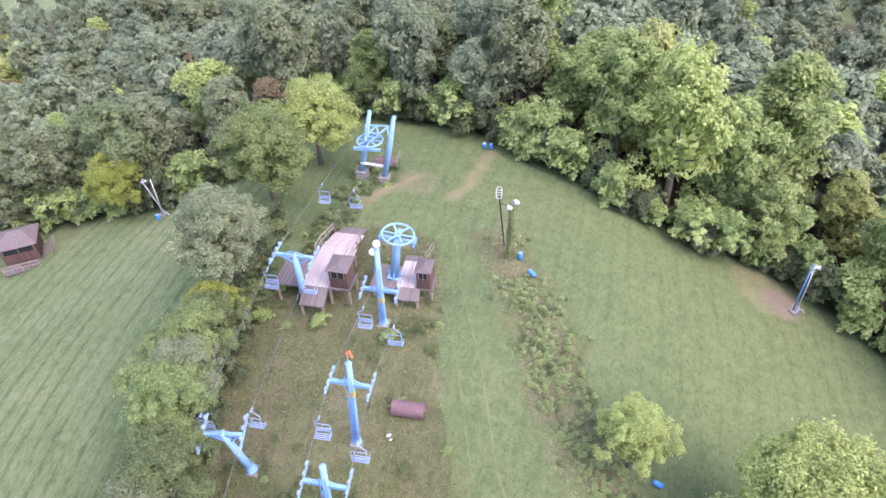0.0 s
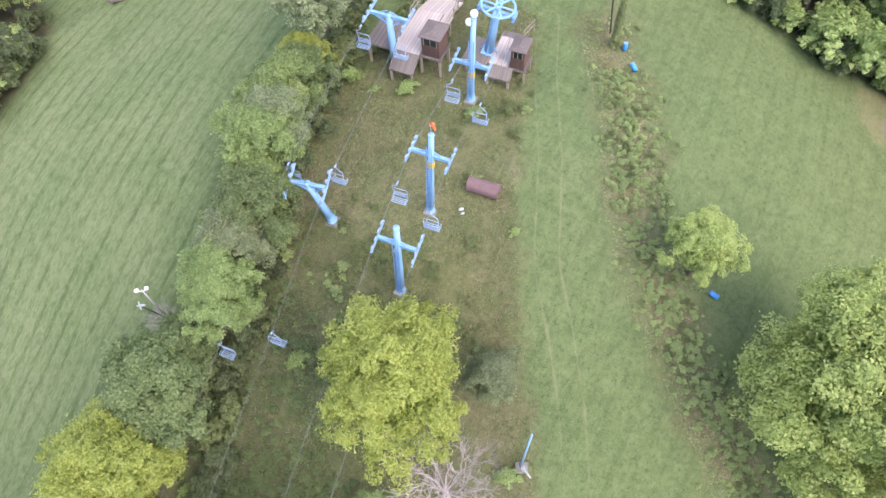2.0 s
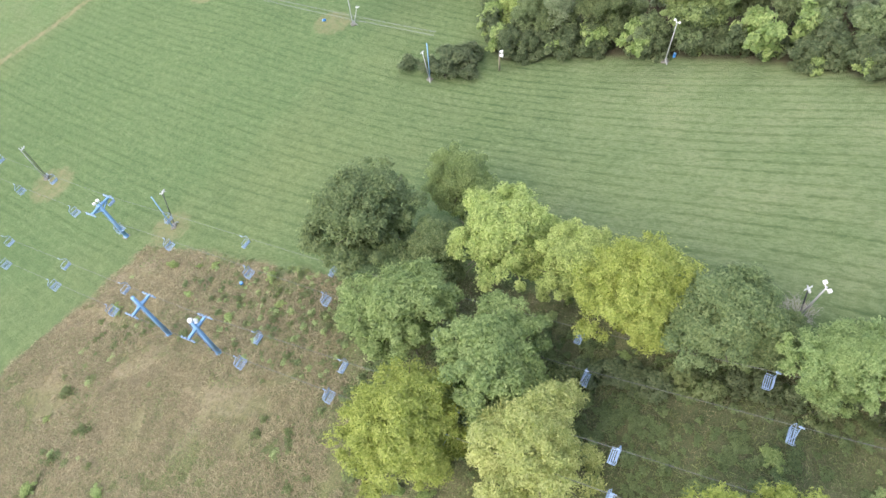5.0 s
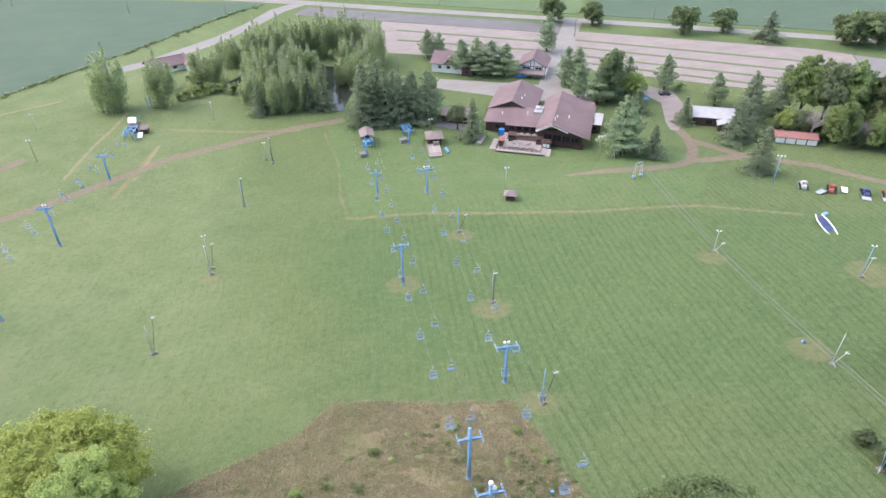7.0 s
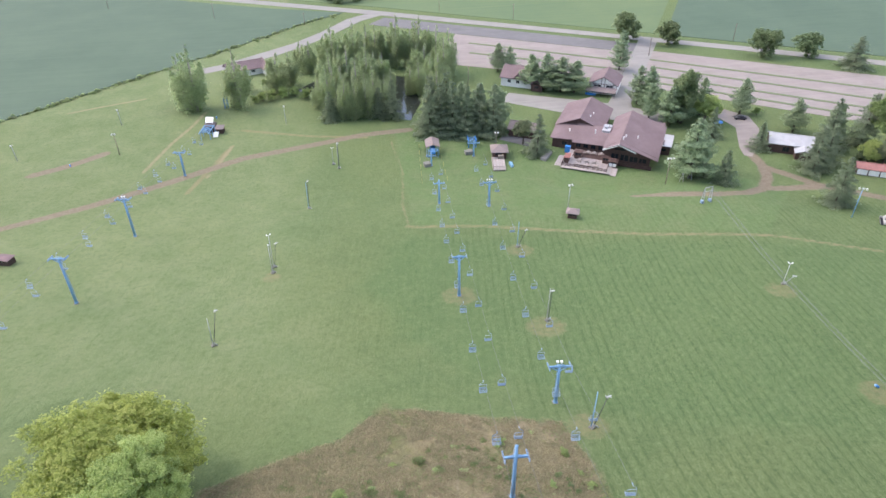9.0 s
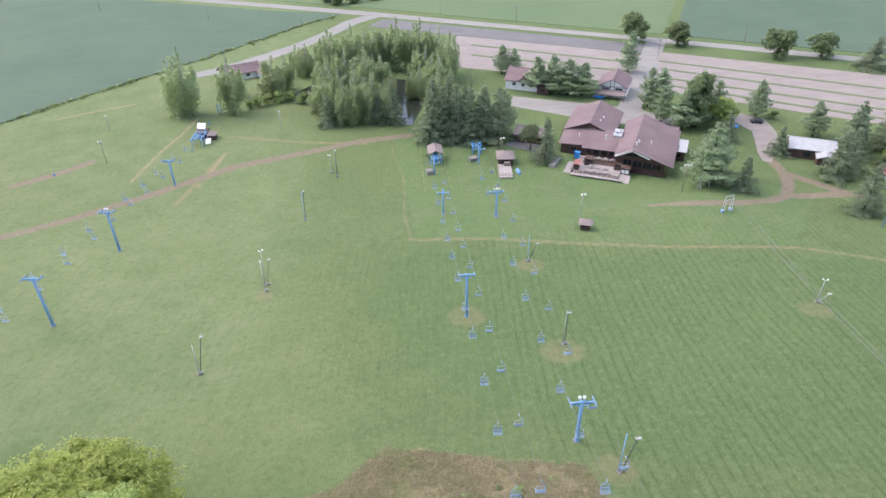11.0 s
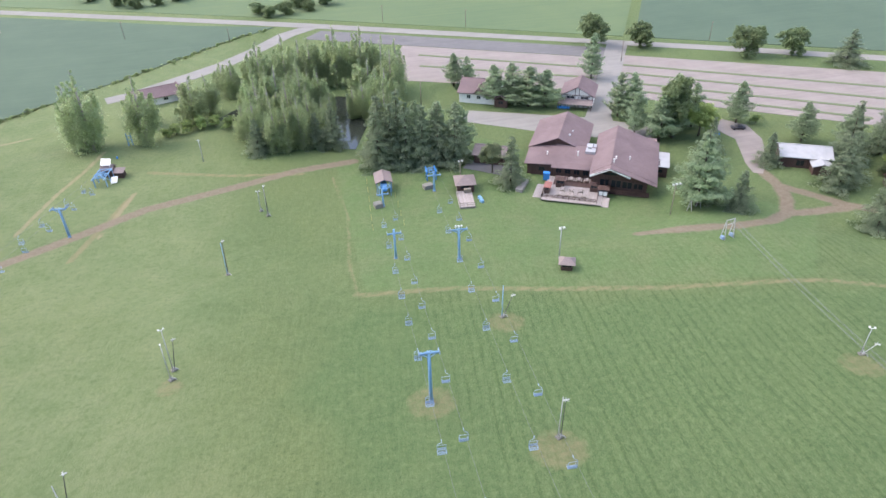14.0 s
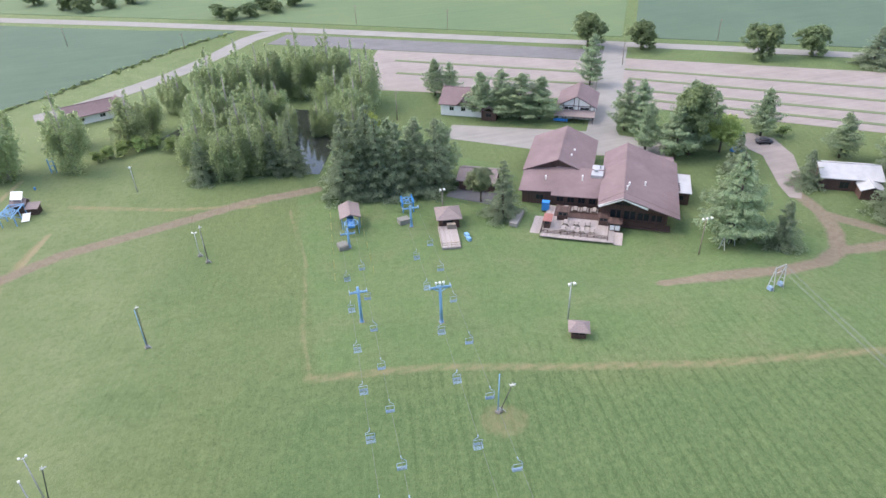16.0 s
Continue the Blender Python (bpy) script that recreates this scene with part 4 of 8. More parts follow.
S_ROUND = broadleaf("oak_tree", 53, 4.5, 9.0, L_WOOD, 160, 36, 0.42, "dark round tree beside the road", lobe_r=0.22, low=-1.0)
S_LONE = broadleaf("oak_tree", 19, 6.0, 15.5, L_SUGAR, 360, 90, 0.32, "lone round dark tree above weeds", low=-0.6, lobe_r=0.18, tall=1.12)
S_BARE = bare_tree("dead_tree", 47, 4.4, 8.5, "leafless grey dead tree on the slope", 1.1)

# the row of trees beside the lift, and the cluster below it
for src, x, y, R, lb in ((S_MAPLE2, -22.8, 35.8, 4.1, ""), (S_MAPLE, -23.6, 49.2, 4.7, ""), (S_LIME, -20.9, 58.0, 4.4, "yellow-green tree by the top station"),
                         (S_YEL, -22.6, 30.9, 2.4, "yellow-green vine-hung tree in the hedge"), (S_MAPLE, -22.6, 26.6, 3.0, ""), (S_MAPLE, -22.8, 22.0, 3.2, ""), (S_DARK, -21.5, 17.2, 3.2, ""),
                         (S_MAPLE, -21.9, 11.2, 3.3, ""), (S_DARK, -22.0, 29.0, 2.6, ""), (S_MAPLE2, -22.2, 24.3, 2.7, ""), (S_MAPLE, -22.0, 19.6, 2.6, ""), (S_MAPLE2, -22.2, 14.2, 2.7, ""), (S_DARK, -24.3, 7.6, 2.4, ""), (S_DARK, -24.3, 3.7, 4.2, ""), (S_YEL, -25.2, -2.5, 5.1, ""), (S_LIME, -28.4, -8.3, 3.9, ""), (S_LIME, -30.4, -15.7, 4.9, ""),
                         (S_MAPLE, -39.6, -23.4, 3.9, ""), (S_DARK, -29.6, -22.0, 3.3, ""), (S_MAPLE, -16.7, -11.9, 4.7, ""), (S_MAPLE, -19.8, -21.2, 4.9, ""), (S_DARK, -30.2, -30.8, 6.0, ""),
                         (S_PALE, -10.5, -6.4, 4.5, ""), (S_YEL, -9.8, -16.4, 5.4, ""), (S_YEL, -6.9, 7.4, 5.3, ""), (S_MAPLE2, -1.0, 10.2, 2.0, ""), (S_MAPLE, -6.5, -1.1, 2.4, ""),
                         (S_BIG, 21.1, 14.8, 6.9, ""), (S_BIGP, 27.0, 9.6, 6.4, ""), (S_LIME, 10.7, 22.3, 2.6, "small light green tree by weedy strip"),
                         (S_BIG, 30.4, -60.5, 6.3, "large light green tree at the meadow edge"), (S_BIGY, 36.0, -67.0, 10.8, ""), (S_YEL, -44.1, 52.8, 3.6, "")):
    stand(src, x, y, R / {S_BIG: 7.0, S_BIGP: 6.7, S_BIGY: 7.0, S_YEL: 4.8}.get(src, 4.4), R / {S_BIG: 6.2, S_BIGP: 6.2, S_BIGY: 9.6}.get(src, 4.3), label=lb)
stand(S_BARE, -2.4, 2.8, 1.15)
stand(S_BARE, -27.6, 9.0, 0.45, label="small leafless grey tree beside hedge")
stand(S_BARE, 41, -66, 0.8)

# woods: trees beyond the edges of the open slope
rng = np.random.default_rng(5)


def wood(region, spacing, edge, deep, keep=0.0, size=1.0, mix=(0.26, 0.20, 0.24, 0.21, 0.025, 0.015, 0.05)):
    """Scatter trees over a region of the plan, the finer ones near its open edge."""
    x0, x1 = min(p[0] for p in region), max(p[0] for p in region)
    y0, y1 = min(p[1] for p in region), max(p[1] for p in region)
    own = []
    ex, ey = np.zeros(1), np.zeros(1)
    for _ in range(int((x1 - x0) * (y1 - y0) / spacing ** 2 * 7)):
        x, y = rng.uniform(x0, x1), rng.uniform(y0, y1)
        if not in_poly(x, y, region) or any((x - a) ** 2 + (y - b) ** 2 < spacing ** 2 for a, b in own):
            continue
        own.append((x, y))
        ex[0], ey[0] = x, y
        far = seg_dist(ex, ey, edge)[0]
        if math.hypot(x - 2, y + 5) > 270 or x > 14 + 1.2 * (y + 5) or far < keep:
            continue
        k = int(rng.choice(7, p=mix))
        s = rng.uniform(0.85, 1.4) * (0.85 if far < 2 else 1.0) * size
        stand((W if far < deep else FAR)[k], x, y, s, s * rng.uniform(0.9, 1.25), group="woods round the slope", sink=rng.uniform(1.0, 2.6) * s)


wood(EDGE_N[10:] + [(88, 10), (100, 60), (84, 104), (20, 112), (0, 112)], 6.0, EDGE_N, 14, 0.8, 1.2, (0.40, 0.08, 0.10, 0.05, 0.02, 0.07, 0.28))
wood(EDGE_N[:11] + [(0, 112), (-60, 112), (-105, 96), (-98, 60), (-80, 50)], 5.1, EDGE_N, 13, 0.8)
wood([(125, 20), (150, 60), (170, 140), (110, 235), (0, 270), (-110, 265), (-230, 200), (-250, 110), (-150, 78), (-162, 152), (-80, 208), (20, 208), (102, 178), (127, 110), (100, 60), (90, 10)], 8.5, EDGE_N, 1)
wood([(100, 62), (125, 110), (100, 175), (20, 205), (-80, 205), (-160, 150), (-150, 80), (-100, 62), (-106, 98), (-60, 115), (20, 115), (85, 107)], 6.4, EDGE_N, 1)
wood(EDGE_W + [(-165, -40), (-150, -4), (-112, 30), (-84, 46), (-68, 46)], 4.6, EDGE_W, 14, 1.8, 0.68, (0.06, 0.55, 0.26, 0.10, 0.0, 0.0, 0.03))
for src, x, y, R, H in ((S_LONE, -80.5, -5.0, 6.8, 14.5), (S_DARK, -82.5, -24.5, 4.6, 11.5), (S_DARK, -81.5, -16.5, 4.4, 10.5), (S_LONE, -84.0, 9.0, 6.0, 13.0)):
    stand(src, x, y, R / (6.0 if src is S_LONE else 5.0), H / (15.5 if src is S_LONE else 10.0), label="broad green tree at the edge of woods")


def undergrowth(name, places, src, label):
    """Many low bushes joined into one mesh."""
    me0 = next(c for c in src.children if c.name.startswith("crown")).data
    v0 = np.empty(len(me0.vertices) * 3, np.float32)
    me0.vertices.foreach_get("co", v0)
    v0 = v0.reshape(-1, 3)[: 3 * (len(me0.polygons))]
    out = []
    for x, y, s, sz, a in places:
        c, d = math.cos(a) * s, math.sin(a) * s
        out.append(np.stack([v0[:, 0] * c - v0[:, 1] * d + x, v0[:, 0] * d + v0[:, 1] * c + y, v0[:, 2] * sz + ground_z(x, y)], 1))
    v = np.concatenate(out)
    me = bpy.data.meshes.new(name)
    me.vertices.add(len(v))
    me.vertices.foreach_set("co", v.astype(np.float32).ravel())
    me.loops.add(len(v))
    me.loops.foreach_set("vertex_index", np.arange(len(v), dtype=np.int32))
    me.polygons.add(len(v) // 3)
    me.polygons.foreach_set("loop_start", np.arange(0, len(v), 3, dtype=np.int32))
    me.update(calc_edges=True)
    me.materials.append(me0.materials[0])
    return tagged(new(name, me), label, "undergrowth", kind="stuff")


low_a, low_b = [], []
for line in (EDGE_N, EDGE_W):
    for (ax, ay), (bx, by) in zip(line, line[1:]):
        for k in range(int(math.hypot(bx - ax, by - ay) / 0.6)):
            q = rng.uniform()
            s = rng.uniform(0.8, 2.1)
            (low_a if k % (2 if line is EDGE_N else 5) == 1 else low_b).append((ax + (bx - ax) * q + (rng.uniform(-1.2, 1.0) if line is EDGE_N else rng.uniform(-4.5, -0.2)), ay + (by - ay) * q + rng.uniform(-0.6, 2.2), s, s * rng.uniform(0.8, 1.4), rng.uniform(0, 6.28)))
for (ax, ay), (bx, by) in zip([(-106, -70), (-102, -62), (-100, -56), (-101, -49), (-96, -41)], [(-102, -62), (-100, -56), (-101, -49), (-96, -41), (-93, -35)]):
    for k in range(9):
        q, s = rng.uniform(), rng.uniform(0.5, 1.3)
        (low_a if k % 2 else low_b).append((ax + (bx - ax) * q + rng.normal(0, 0.8), ay + (by - ay) * q, s, s * rng.uniform(0.6, 1.0), rng.uniform(0, 6.28)))
undergrowth("undergrowth", low_a, S_SHRUBM, "green bushes along the edge of woods")
undergrowth("undergrowth", low_b, S_SHRUBD, "grey-green bushes along the edge of woods")


# ---- lifts ----
def line_x(line, y):
    return line[0] + line[2] * (y - line[1])


LINE_A, LINE_B, LINE_L = (-20.0, -111.7, 0.085), (-27.8, -73.0, 0.110), (55.1, -157.4, 0.161)
ROPE_A = [(36.0, 60.3), (31.8, 58.3), (21.5, 59.6), (15.3, 57.6), (-14, 45.2), (-43.6, 33.4), (-52.8, 30.9), (-80, 24.4), (-111, 18.9), (-132, 14.2), (-159.0, 9.5), (-176, 7.2), (-188, 4.2)]
ROPE_B = [(52.0, 58.4), (34.0, 59.6), (19.6, 56.8), (8, 51.4), (-5, 45.6), (-32, 35.6), (-57, 28.6), (-73, 23.7), (-95, 19.4), (-125, 15.2), (-153.5, 11.4), (-176, 7.0), (-190, 4.0)]
ROPE_L = [(-100, 22.0), (-112, 20.6), (-126.3, 18.6), (-142, 16.2), (-157.2, 14.4), (-176, 11.0), (-195.8, 8.0), (-212, 5.2), (-222, 4.2)]


def rope_z(rope, y):
    pts = sorted(rope)
    return float(np.interp(y, [p[0] for p in pts], [p[1] for p in pts]))


def haul_rope(line, rope, half, label):
    ob = thing("haul_rope", pose(line_x(line, rope[0][0]), rope[0][0], rope[0][1]), label, "cable")
    inv = ob.matrix_basis.inverted()
    for side in (-1, 1):
        bm = bmesh.new()
        pipe(bm, [inv @ Vector((line_x(line, y) + side * half, y, z)) for y, z in rope], 0.022, 5)
        part("rope_strand", bm, M_ROPE, ob)


haul_rope(LINE_A, ROPE_A, 1.45, "thin grey steel haul rope of the chairlift")
haul_rope(LINE_B, ROPE_B, 1.7, "thin grey steel haul rope between trees")
haul_rope(LINE_L, ROPE_L, 1.6, "thin grey steel haul rope of beginner lift")


def sheave_train(ob, x, z, length, slope=0.0, count=4):
    """A long beam with rope wheels along y."""
    bm = bmesh.new()
    beam(bm, (x, -length / 2, z - slope * length / 2), (x, length / 2, z + slope * length / 2), 0.12, 0.16)
    for i in range(count):
        y = -length / 2 + length * (i + 0.5) / count
        beam(bm, (x, y, z + slope * y), (x, y, z + 0.17 + slope * y), 0.06)
    tr = part("sheave_beam", bm, M_BLUE, ob, "blue sheave beam")
    for i in range(count):
        y = -length / 2 + length * (i + 0.5) / count
        bm = bmesh.new()
        pipe(bm, [(x - 0.07, y, z + 0.17 + slope * y), (x + 0.07, y, z + 0.17 + slope * y)], 0.17, 10)
        part("sheave_wheel", bm, M_CHAIR, tr, "faded blue rope wheel")


def lift_tower(x, y, base, arm, half, slope, rz, label, top=1.5, r=0.24, ladder=True, band=False, braced=False, lamps=0, globes=0, sock=False, train=2.2, lattice=False, lean=0.0):
    ob = thing("lift_tower", pose(x, y, base) @ Matrix.Rotation(radians(lean), 4, "Y") @ pose(0, 0, 0, 0, 0, rz), label, "ski lift tower", "towers of the chairlifts")
    h = arm - base
    bm = bmesh.new()
    pipe(bm, [(0, 0, 0.1), (0, 0, h * 0.5), (0, 0, h + top)], [r * 1.25, r, r * 0.85], 12)
    pipe(bm, [(0, 0, h + top - 0.02), (0, 0, h + top + 0.06)], r * 0.95, 12)
    part("column", bm, M_BLUE, ob, "", True)
    bm = bmesh.new()
    box(bm, (0, 0, -0.2), (0.95, 0.95, 0.6))
    part("footing", bm, M_CONC, ob, "square concrete footing")
    bm = bmesh.new()
    pipe(bm, [(0, 0, 0.12), (0, 0, 0.2), (0, 0, 0.24), (0, 0, 0.3), (0, 0, 0.75)], [r * 1.55, r * 1.55, r * 1.5, r * 1.35, r * 1.27], 12)
    part("base_flange", bm, M_BLUE, ob)
    bm = bmesh.new()
    beam(bm, (-half, 0, h), (half, 0, h), 0.26, 0.26)
    if braced:
        for s in (-1, 1):
            beam(bm, (s * half * 0.8, 0, h - 0.08), (s * 0.15, 0, h - 0.85), 0.12)
    for s in (-1, 1):
        beam(bm, (s * half * 0.62, 0, h + 0.1), (s * 0.1, 0, h + 0.5), 0.06)
    part("crossarm", bm, M_BLUE, ob, "light blue crossarm")
    for s in (-1, 1):
        sheave_train(ob, s * half, h + 0.05, train, slope)
    if ladder:
        bm = bmesh.new()
        for s in (-1, 1):
            beam(bm, (s * 0.2, -r - 0.16, 0.6), (s * 0.2, -r - 0.14, h + top * 0.6), 0.045)
        for k in range(int((h - 0.6) / 0.32)):
            beam(bm, (-0.2, -r - 0.15, 0.8 + k * 0.32), (0.2, -r - 0.15, 0.8 + k * 0.32), 0.03)
        part("ladder", bm, M_BLUE2 if not lattice else M_GALV, ob)
    if band:
        bm = bmesh.new()
        pipe(bm, [(0, 0, h - 1.25), (0, 0, h - 0.7)], r * 1.02 + 0.02, 12)
        part("number_plate", bm, M_YELLOW, ob, "yellow painted band")
    for k in range(lamps):
        bm = bmesh.new()
        cx = (k - (lamps - 1) / 2) * 0.62
        pipe(bm, [(cx, 0, h + top), (cx, -0.1, h + top + 0.45)], 0.035, 6)
        box(bm, (cx, -0.28, h + top + 0.55), (0.36, 0.34, 0.28))
        part("floodlight", bm, M_WHITE, ob, "white floodlight head")
    for k in range(globes):
        bm = bmesh.new()
        bmesh.ops.create_uvsphere(bm, u_segments=12, v_segments=8, radius=0.3, matrix=pose(-0.35 if k else 0.0, 0.1, h + top + (0.35 if not k else -0.5)))
        part("lamp_globe", bm, M_WHITE, ob, "round white lamp", True)
    if sock:
        bm = bmesh.new()
        pipe(bm, [(0, 0, h + top), (-0.1, 0.1, h + top + 0.9)], 0.025, 6)
        part("mast", bm, M_GALV, ob)
        bm = bmesh.new()
        pipe(bm, [(-0.1, 0.12, h + top + 0.9), (-0.02, 0.3, h + top + 0.75), (0.12, 0.42, h + top + 0.15)], [0.12, 0.14, 0.08], 10, False)
        part("windsock", bm, M_ORANGE, ob, "faded orange windsock", True)
    return ob


TA, TB, TL = -math.degrees(math.atan(0.085)), -math.degrees(math.atan(0.11)), -math.degrees(math.atan(0.161))
for y, base, arm, kw in ((31.8, None, 58.1, dict(globes=2, top=4.4, band=True, lean=1.5)), (21.5, None, 59.4, dict(sock=True, top=2.1, band=True, lean=3.5)), (15.3, None, 57.4, dict(top=2.0, lean=3.5)),
                         (-43.6, None, 33.2, dict(globes=2, top=1.6)), (-52.8, None, 30.7, dict(top=1.9, lattice=True)), (-111.0, None, 18.7, dict(top=0.15, braced=True, train=1.4)),
                         (-159.0, None, 9.3, dict(top=1.0, train=1.4))):
    x = line_x(LINE_A, y) - (0.9 if y > 30 else 0.4 if "lean" in kw else 0.0)
    d = (rope_z(ROPE_A, y + 1) - rope_z(ROPE_A, y - 1)) / 2
    lift_tower(x, y, ground_z(x, y), arm, 1.45, d, TA, "light blue tubular lift tower with crossarm", **kw)
for y, arm, kw in ((-73.0, 23.5, dict(top=0.2, lamps=2, braced=True)), (-153.5, 11.2, dict(top=0.15, lamps=3, braced=True, train=1.2)), (34.0, 59.4, dict(top=0.1, braced=True, ladder=False, train=2.6, r=0.3))):
    x = line_x(LINE_B, y)
    lift_tower(x, y, ground_z(x, y), arm, 1.7, (rope_z(ROPE_B, y + 1) - rope_z(ROPE_B, y - 1)) / 2, TB, "light blue lift tower with braced crossarm", **kw)
for y, arm, kw in ((-126.3, 18.4, dict(top=0.1, braced=True)), (-157.2, 14.2, dict(top=0.1, braced=True, lamps=2)), (-195.8, 7.8, dict(top=0.1, braced=True))):
    x = line_x(LINE_L, y)
    lift_tower(x, y, ground_z(x, y), arm, 1.6, (rope_z(ROPE_L, y + 1) - rope_z(ROPE_L, y - 1)) / 2, TL, "blue lift tower of the beginner lift", **kw)
# the short leaning tower on the hedge side
_x, _y = -16.5, 19.2
ob = lift_tower(_x, _y, ground_z(_x, _y), ground_z(_x, _y) + 4.6, 1.7, 0.42, TB, "short thick light blue leaning lift tower", top=0.15, r=0.27, braced=True, ladder=False, train=2.6)
ob.matrix_basis = pose(_x, _y, ground_z(_x, _y)) @ Matrix.Rotation(radians(-14), 4, "Y") @ pose(0, 0, 0, 0, 0, TB)


def make_chair():
    ob = thing("lift_chair", Matrix(), "blue two-seat chairlift chair on its hanger", "lift chair", "chairs of the chairlifts")
    bm = bmesh.new()
    box(bm, (0, 0, 0.0), (0.1, 0.34, 0.12))
    pipe(bm, [(0, 0, 0), (0.06, 0, -0.3), (0.5, -0.05, -0.62), (0.53, -0.1, -0.85)], 0.032, 6)
    part("hanger", bm, M_CHAIR, ob, "", True)
    bm = bmesh.new()
    for s in (-0.53, 0.53):
        pipe(bm, [(s, -0.1, -0.85), (s, -0.22, -1.35), (s, -0.16, -1.95), (s, 0.32, -2.0), (s, 0.36, -1.72), (s, -0.18, -1.66)], 0.026, 6)
    pipe(bm, [(-0.53, -0.1, -0.85), (0.53, -0.1, -0.85)], 0.03, 6)
    pipe(bm, [(-0.53, -0.2, -1.4), (0.53, -0.2, -1.4)], 0.022, 6)
    part("frame", bm, M_CHAIR, ob, "bent blue tube frame", True)
    bm = bmesh.new()
    for k in range(4):
        box(bm, (0, -0.1 + k * 0.135, -1.98), (1.02, 0.06, 0.03))
    part("seat", bm, M_CHAIR, ob, "pale blue slatted seat")
    bm = bmesh.new()
    for k in range(3):
        box(bm, (0, -0.21, -1.82 + k * 0.15), (1.06, 0.03, 0.07))
    part("backrest", bm, M_CHAIR, ob, "blue slatted backrest")
    return ob


chair = make_chair()
for line, rope, half, lists, rz in ((LINE_A, ROPE_A, 1.45, ((1, (27.3, 17.7, 5.5, -0.9, -12.8, -24.9, -36.4, -57.5, -68.9, -80.0, -92.4, -101.5, -112.5, -123.5, -133.5, -143.8, -156.0, -167)), (-1, (29.3, 19.1, 8.5, -1.2, -13.0, -24.9, -36.0, -57.8, -69.7, -82.4, -93.5, -105.6, -117.5, -128.2, -138.0, -148.5, -159, -170))), TA),
                                    (LINE_B, ROPE_B, 1.7, ((1, (44.0, 32.0, 20.6, 9.0, -4.5, -18.5, -31.8, -43.2, -57.3, -67.8, -78.1, -91.6, -105.2, -118.8, -131.2, -143, -157, -170)), (-1, (44.9, 32.5, 20.0, 7.4, -5.8, -19.0, -32.8, -46.2, -60.5, -73.4, -87.0, -100.9, -114.0, -126.5, -139, -151, -163, -175))), TB),
                                    (LINE_L, ROPE_L, 1.6, ((1, (-107, -118, -129, -140, -151, -160.5, -170, -180.5, -190, -203, -213)), (-1, (-103.5, -114, -124.5, -135, -146.5, -156, -165.5, -175, -186, -199, -210))), TL)):
    for side, ys in lists:
        for y in ys:
            m = pose(line_x(line, y) + side * half, y, rope_z(rope, y) - 0.03, 0, 0, rz + (0 if side > 0 else 180))
            copy_thing(chair, m)
gone(chair)


# ---- lift stations on the hilltop ----
def bullwheel(ob, c, r, spokes=6):
    bm = bmesh.new()
    torus(bm, c, r, 0.1, 32, 6)
    rim = part("wheel", bm, M_BLUE, ob, "pale blue spoked wheel")
    bm = bmesh.new()
    torus(bm, c, r * 0.17, 0.11, 16, 6)
    part("hub", bm, M_BLUE, rim)
    for k in range(spokes):
        a = k * math.tau / spokes
        bm = bmesh.new()
        beam(bm, (c[0] + math.cos(a) * r * 0.2, c[1] + math.sin(a) * r * 0.2, c[2]), (c[0] + math.cos(a) * r, c[1] + math.sin(a) * r, c[2]), 0.13, 0.1)
        part("spoke", bm, M_BLUE, rim)


def rail(ob, pts, material, h=1.0, rails=(0.5, 1.0), w=0.09, step=1.6, label=""):
    """A timber railing along points: posts and bars, each a part."""
    for n, (a, b) in enumerate(zip(pts, pts[1:])):
        a, b = Vector(a), Vector(b)
        k = max(1, round((b - a).length / step))
        for i in range(1 if n else 0, k + 1):
            p = a + (b - a) * i / k
            bm = bmesh.new()
            beam(bm, p - Vector((0, 0, 0.1)), p + Vector((0, 0, h)), w)
            part("rail_post", bm, material, ob, label)
        for z in rails:
            bm = bmesh.new()
            beam(bm, a + Vector((0, 0, z)), b + Vector((0, 0, z)), w * 0.5, w * 1.2)
            part("handrail", bm, material, ob, label)


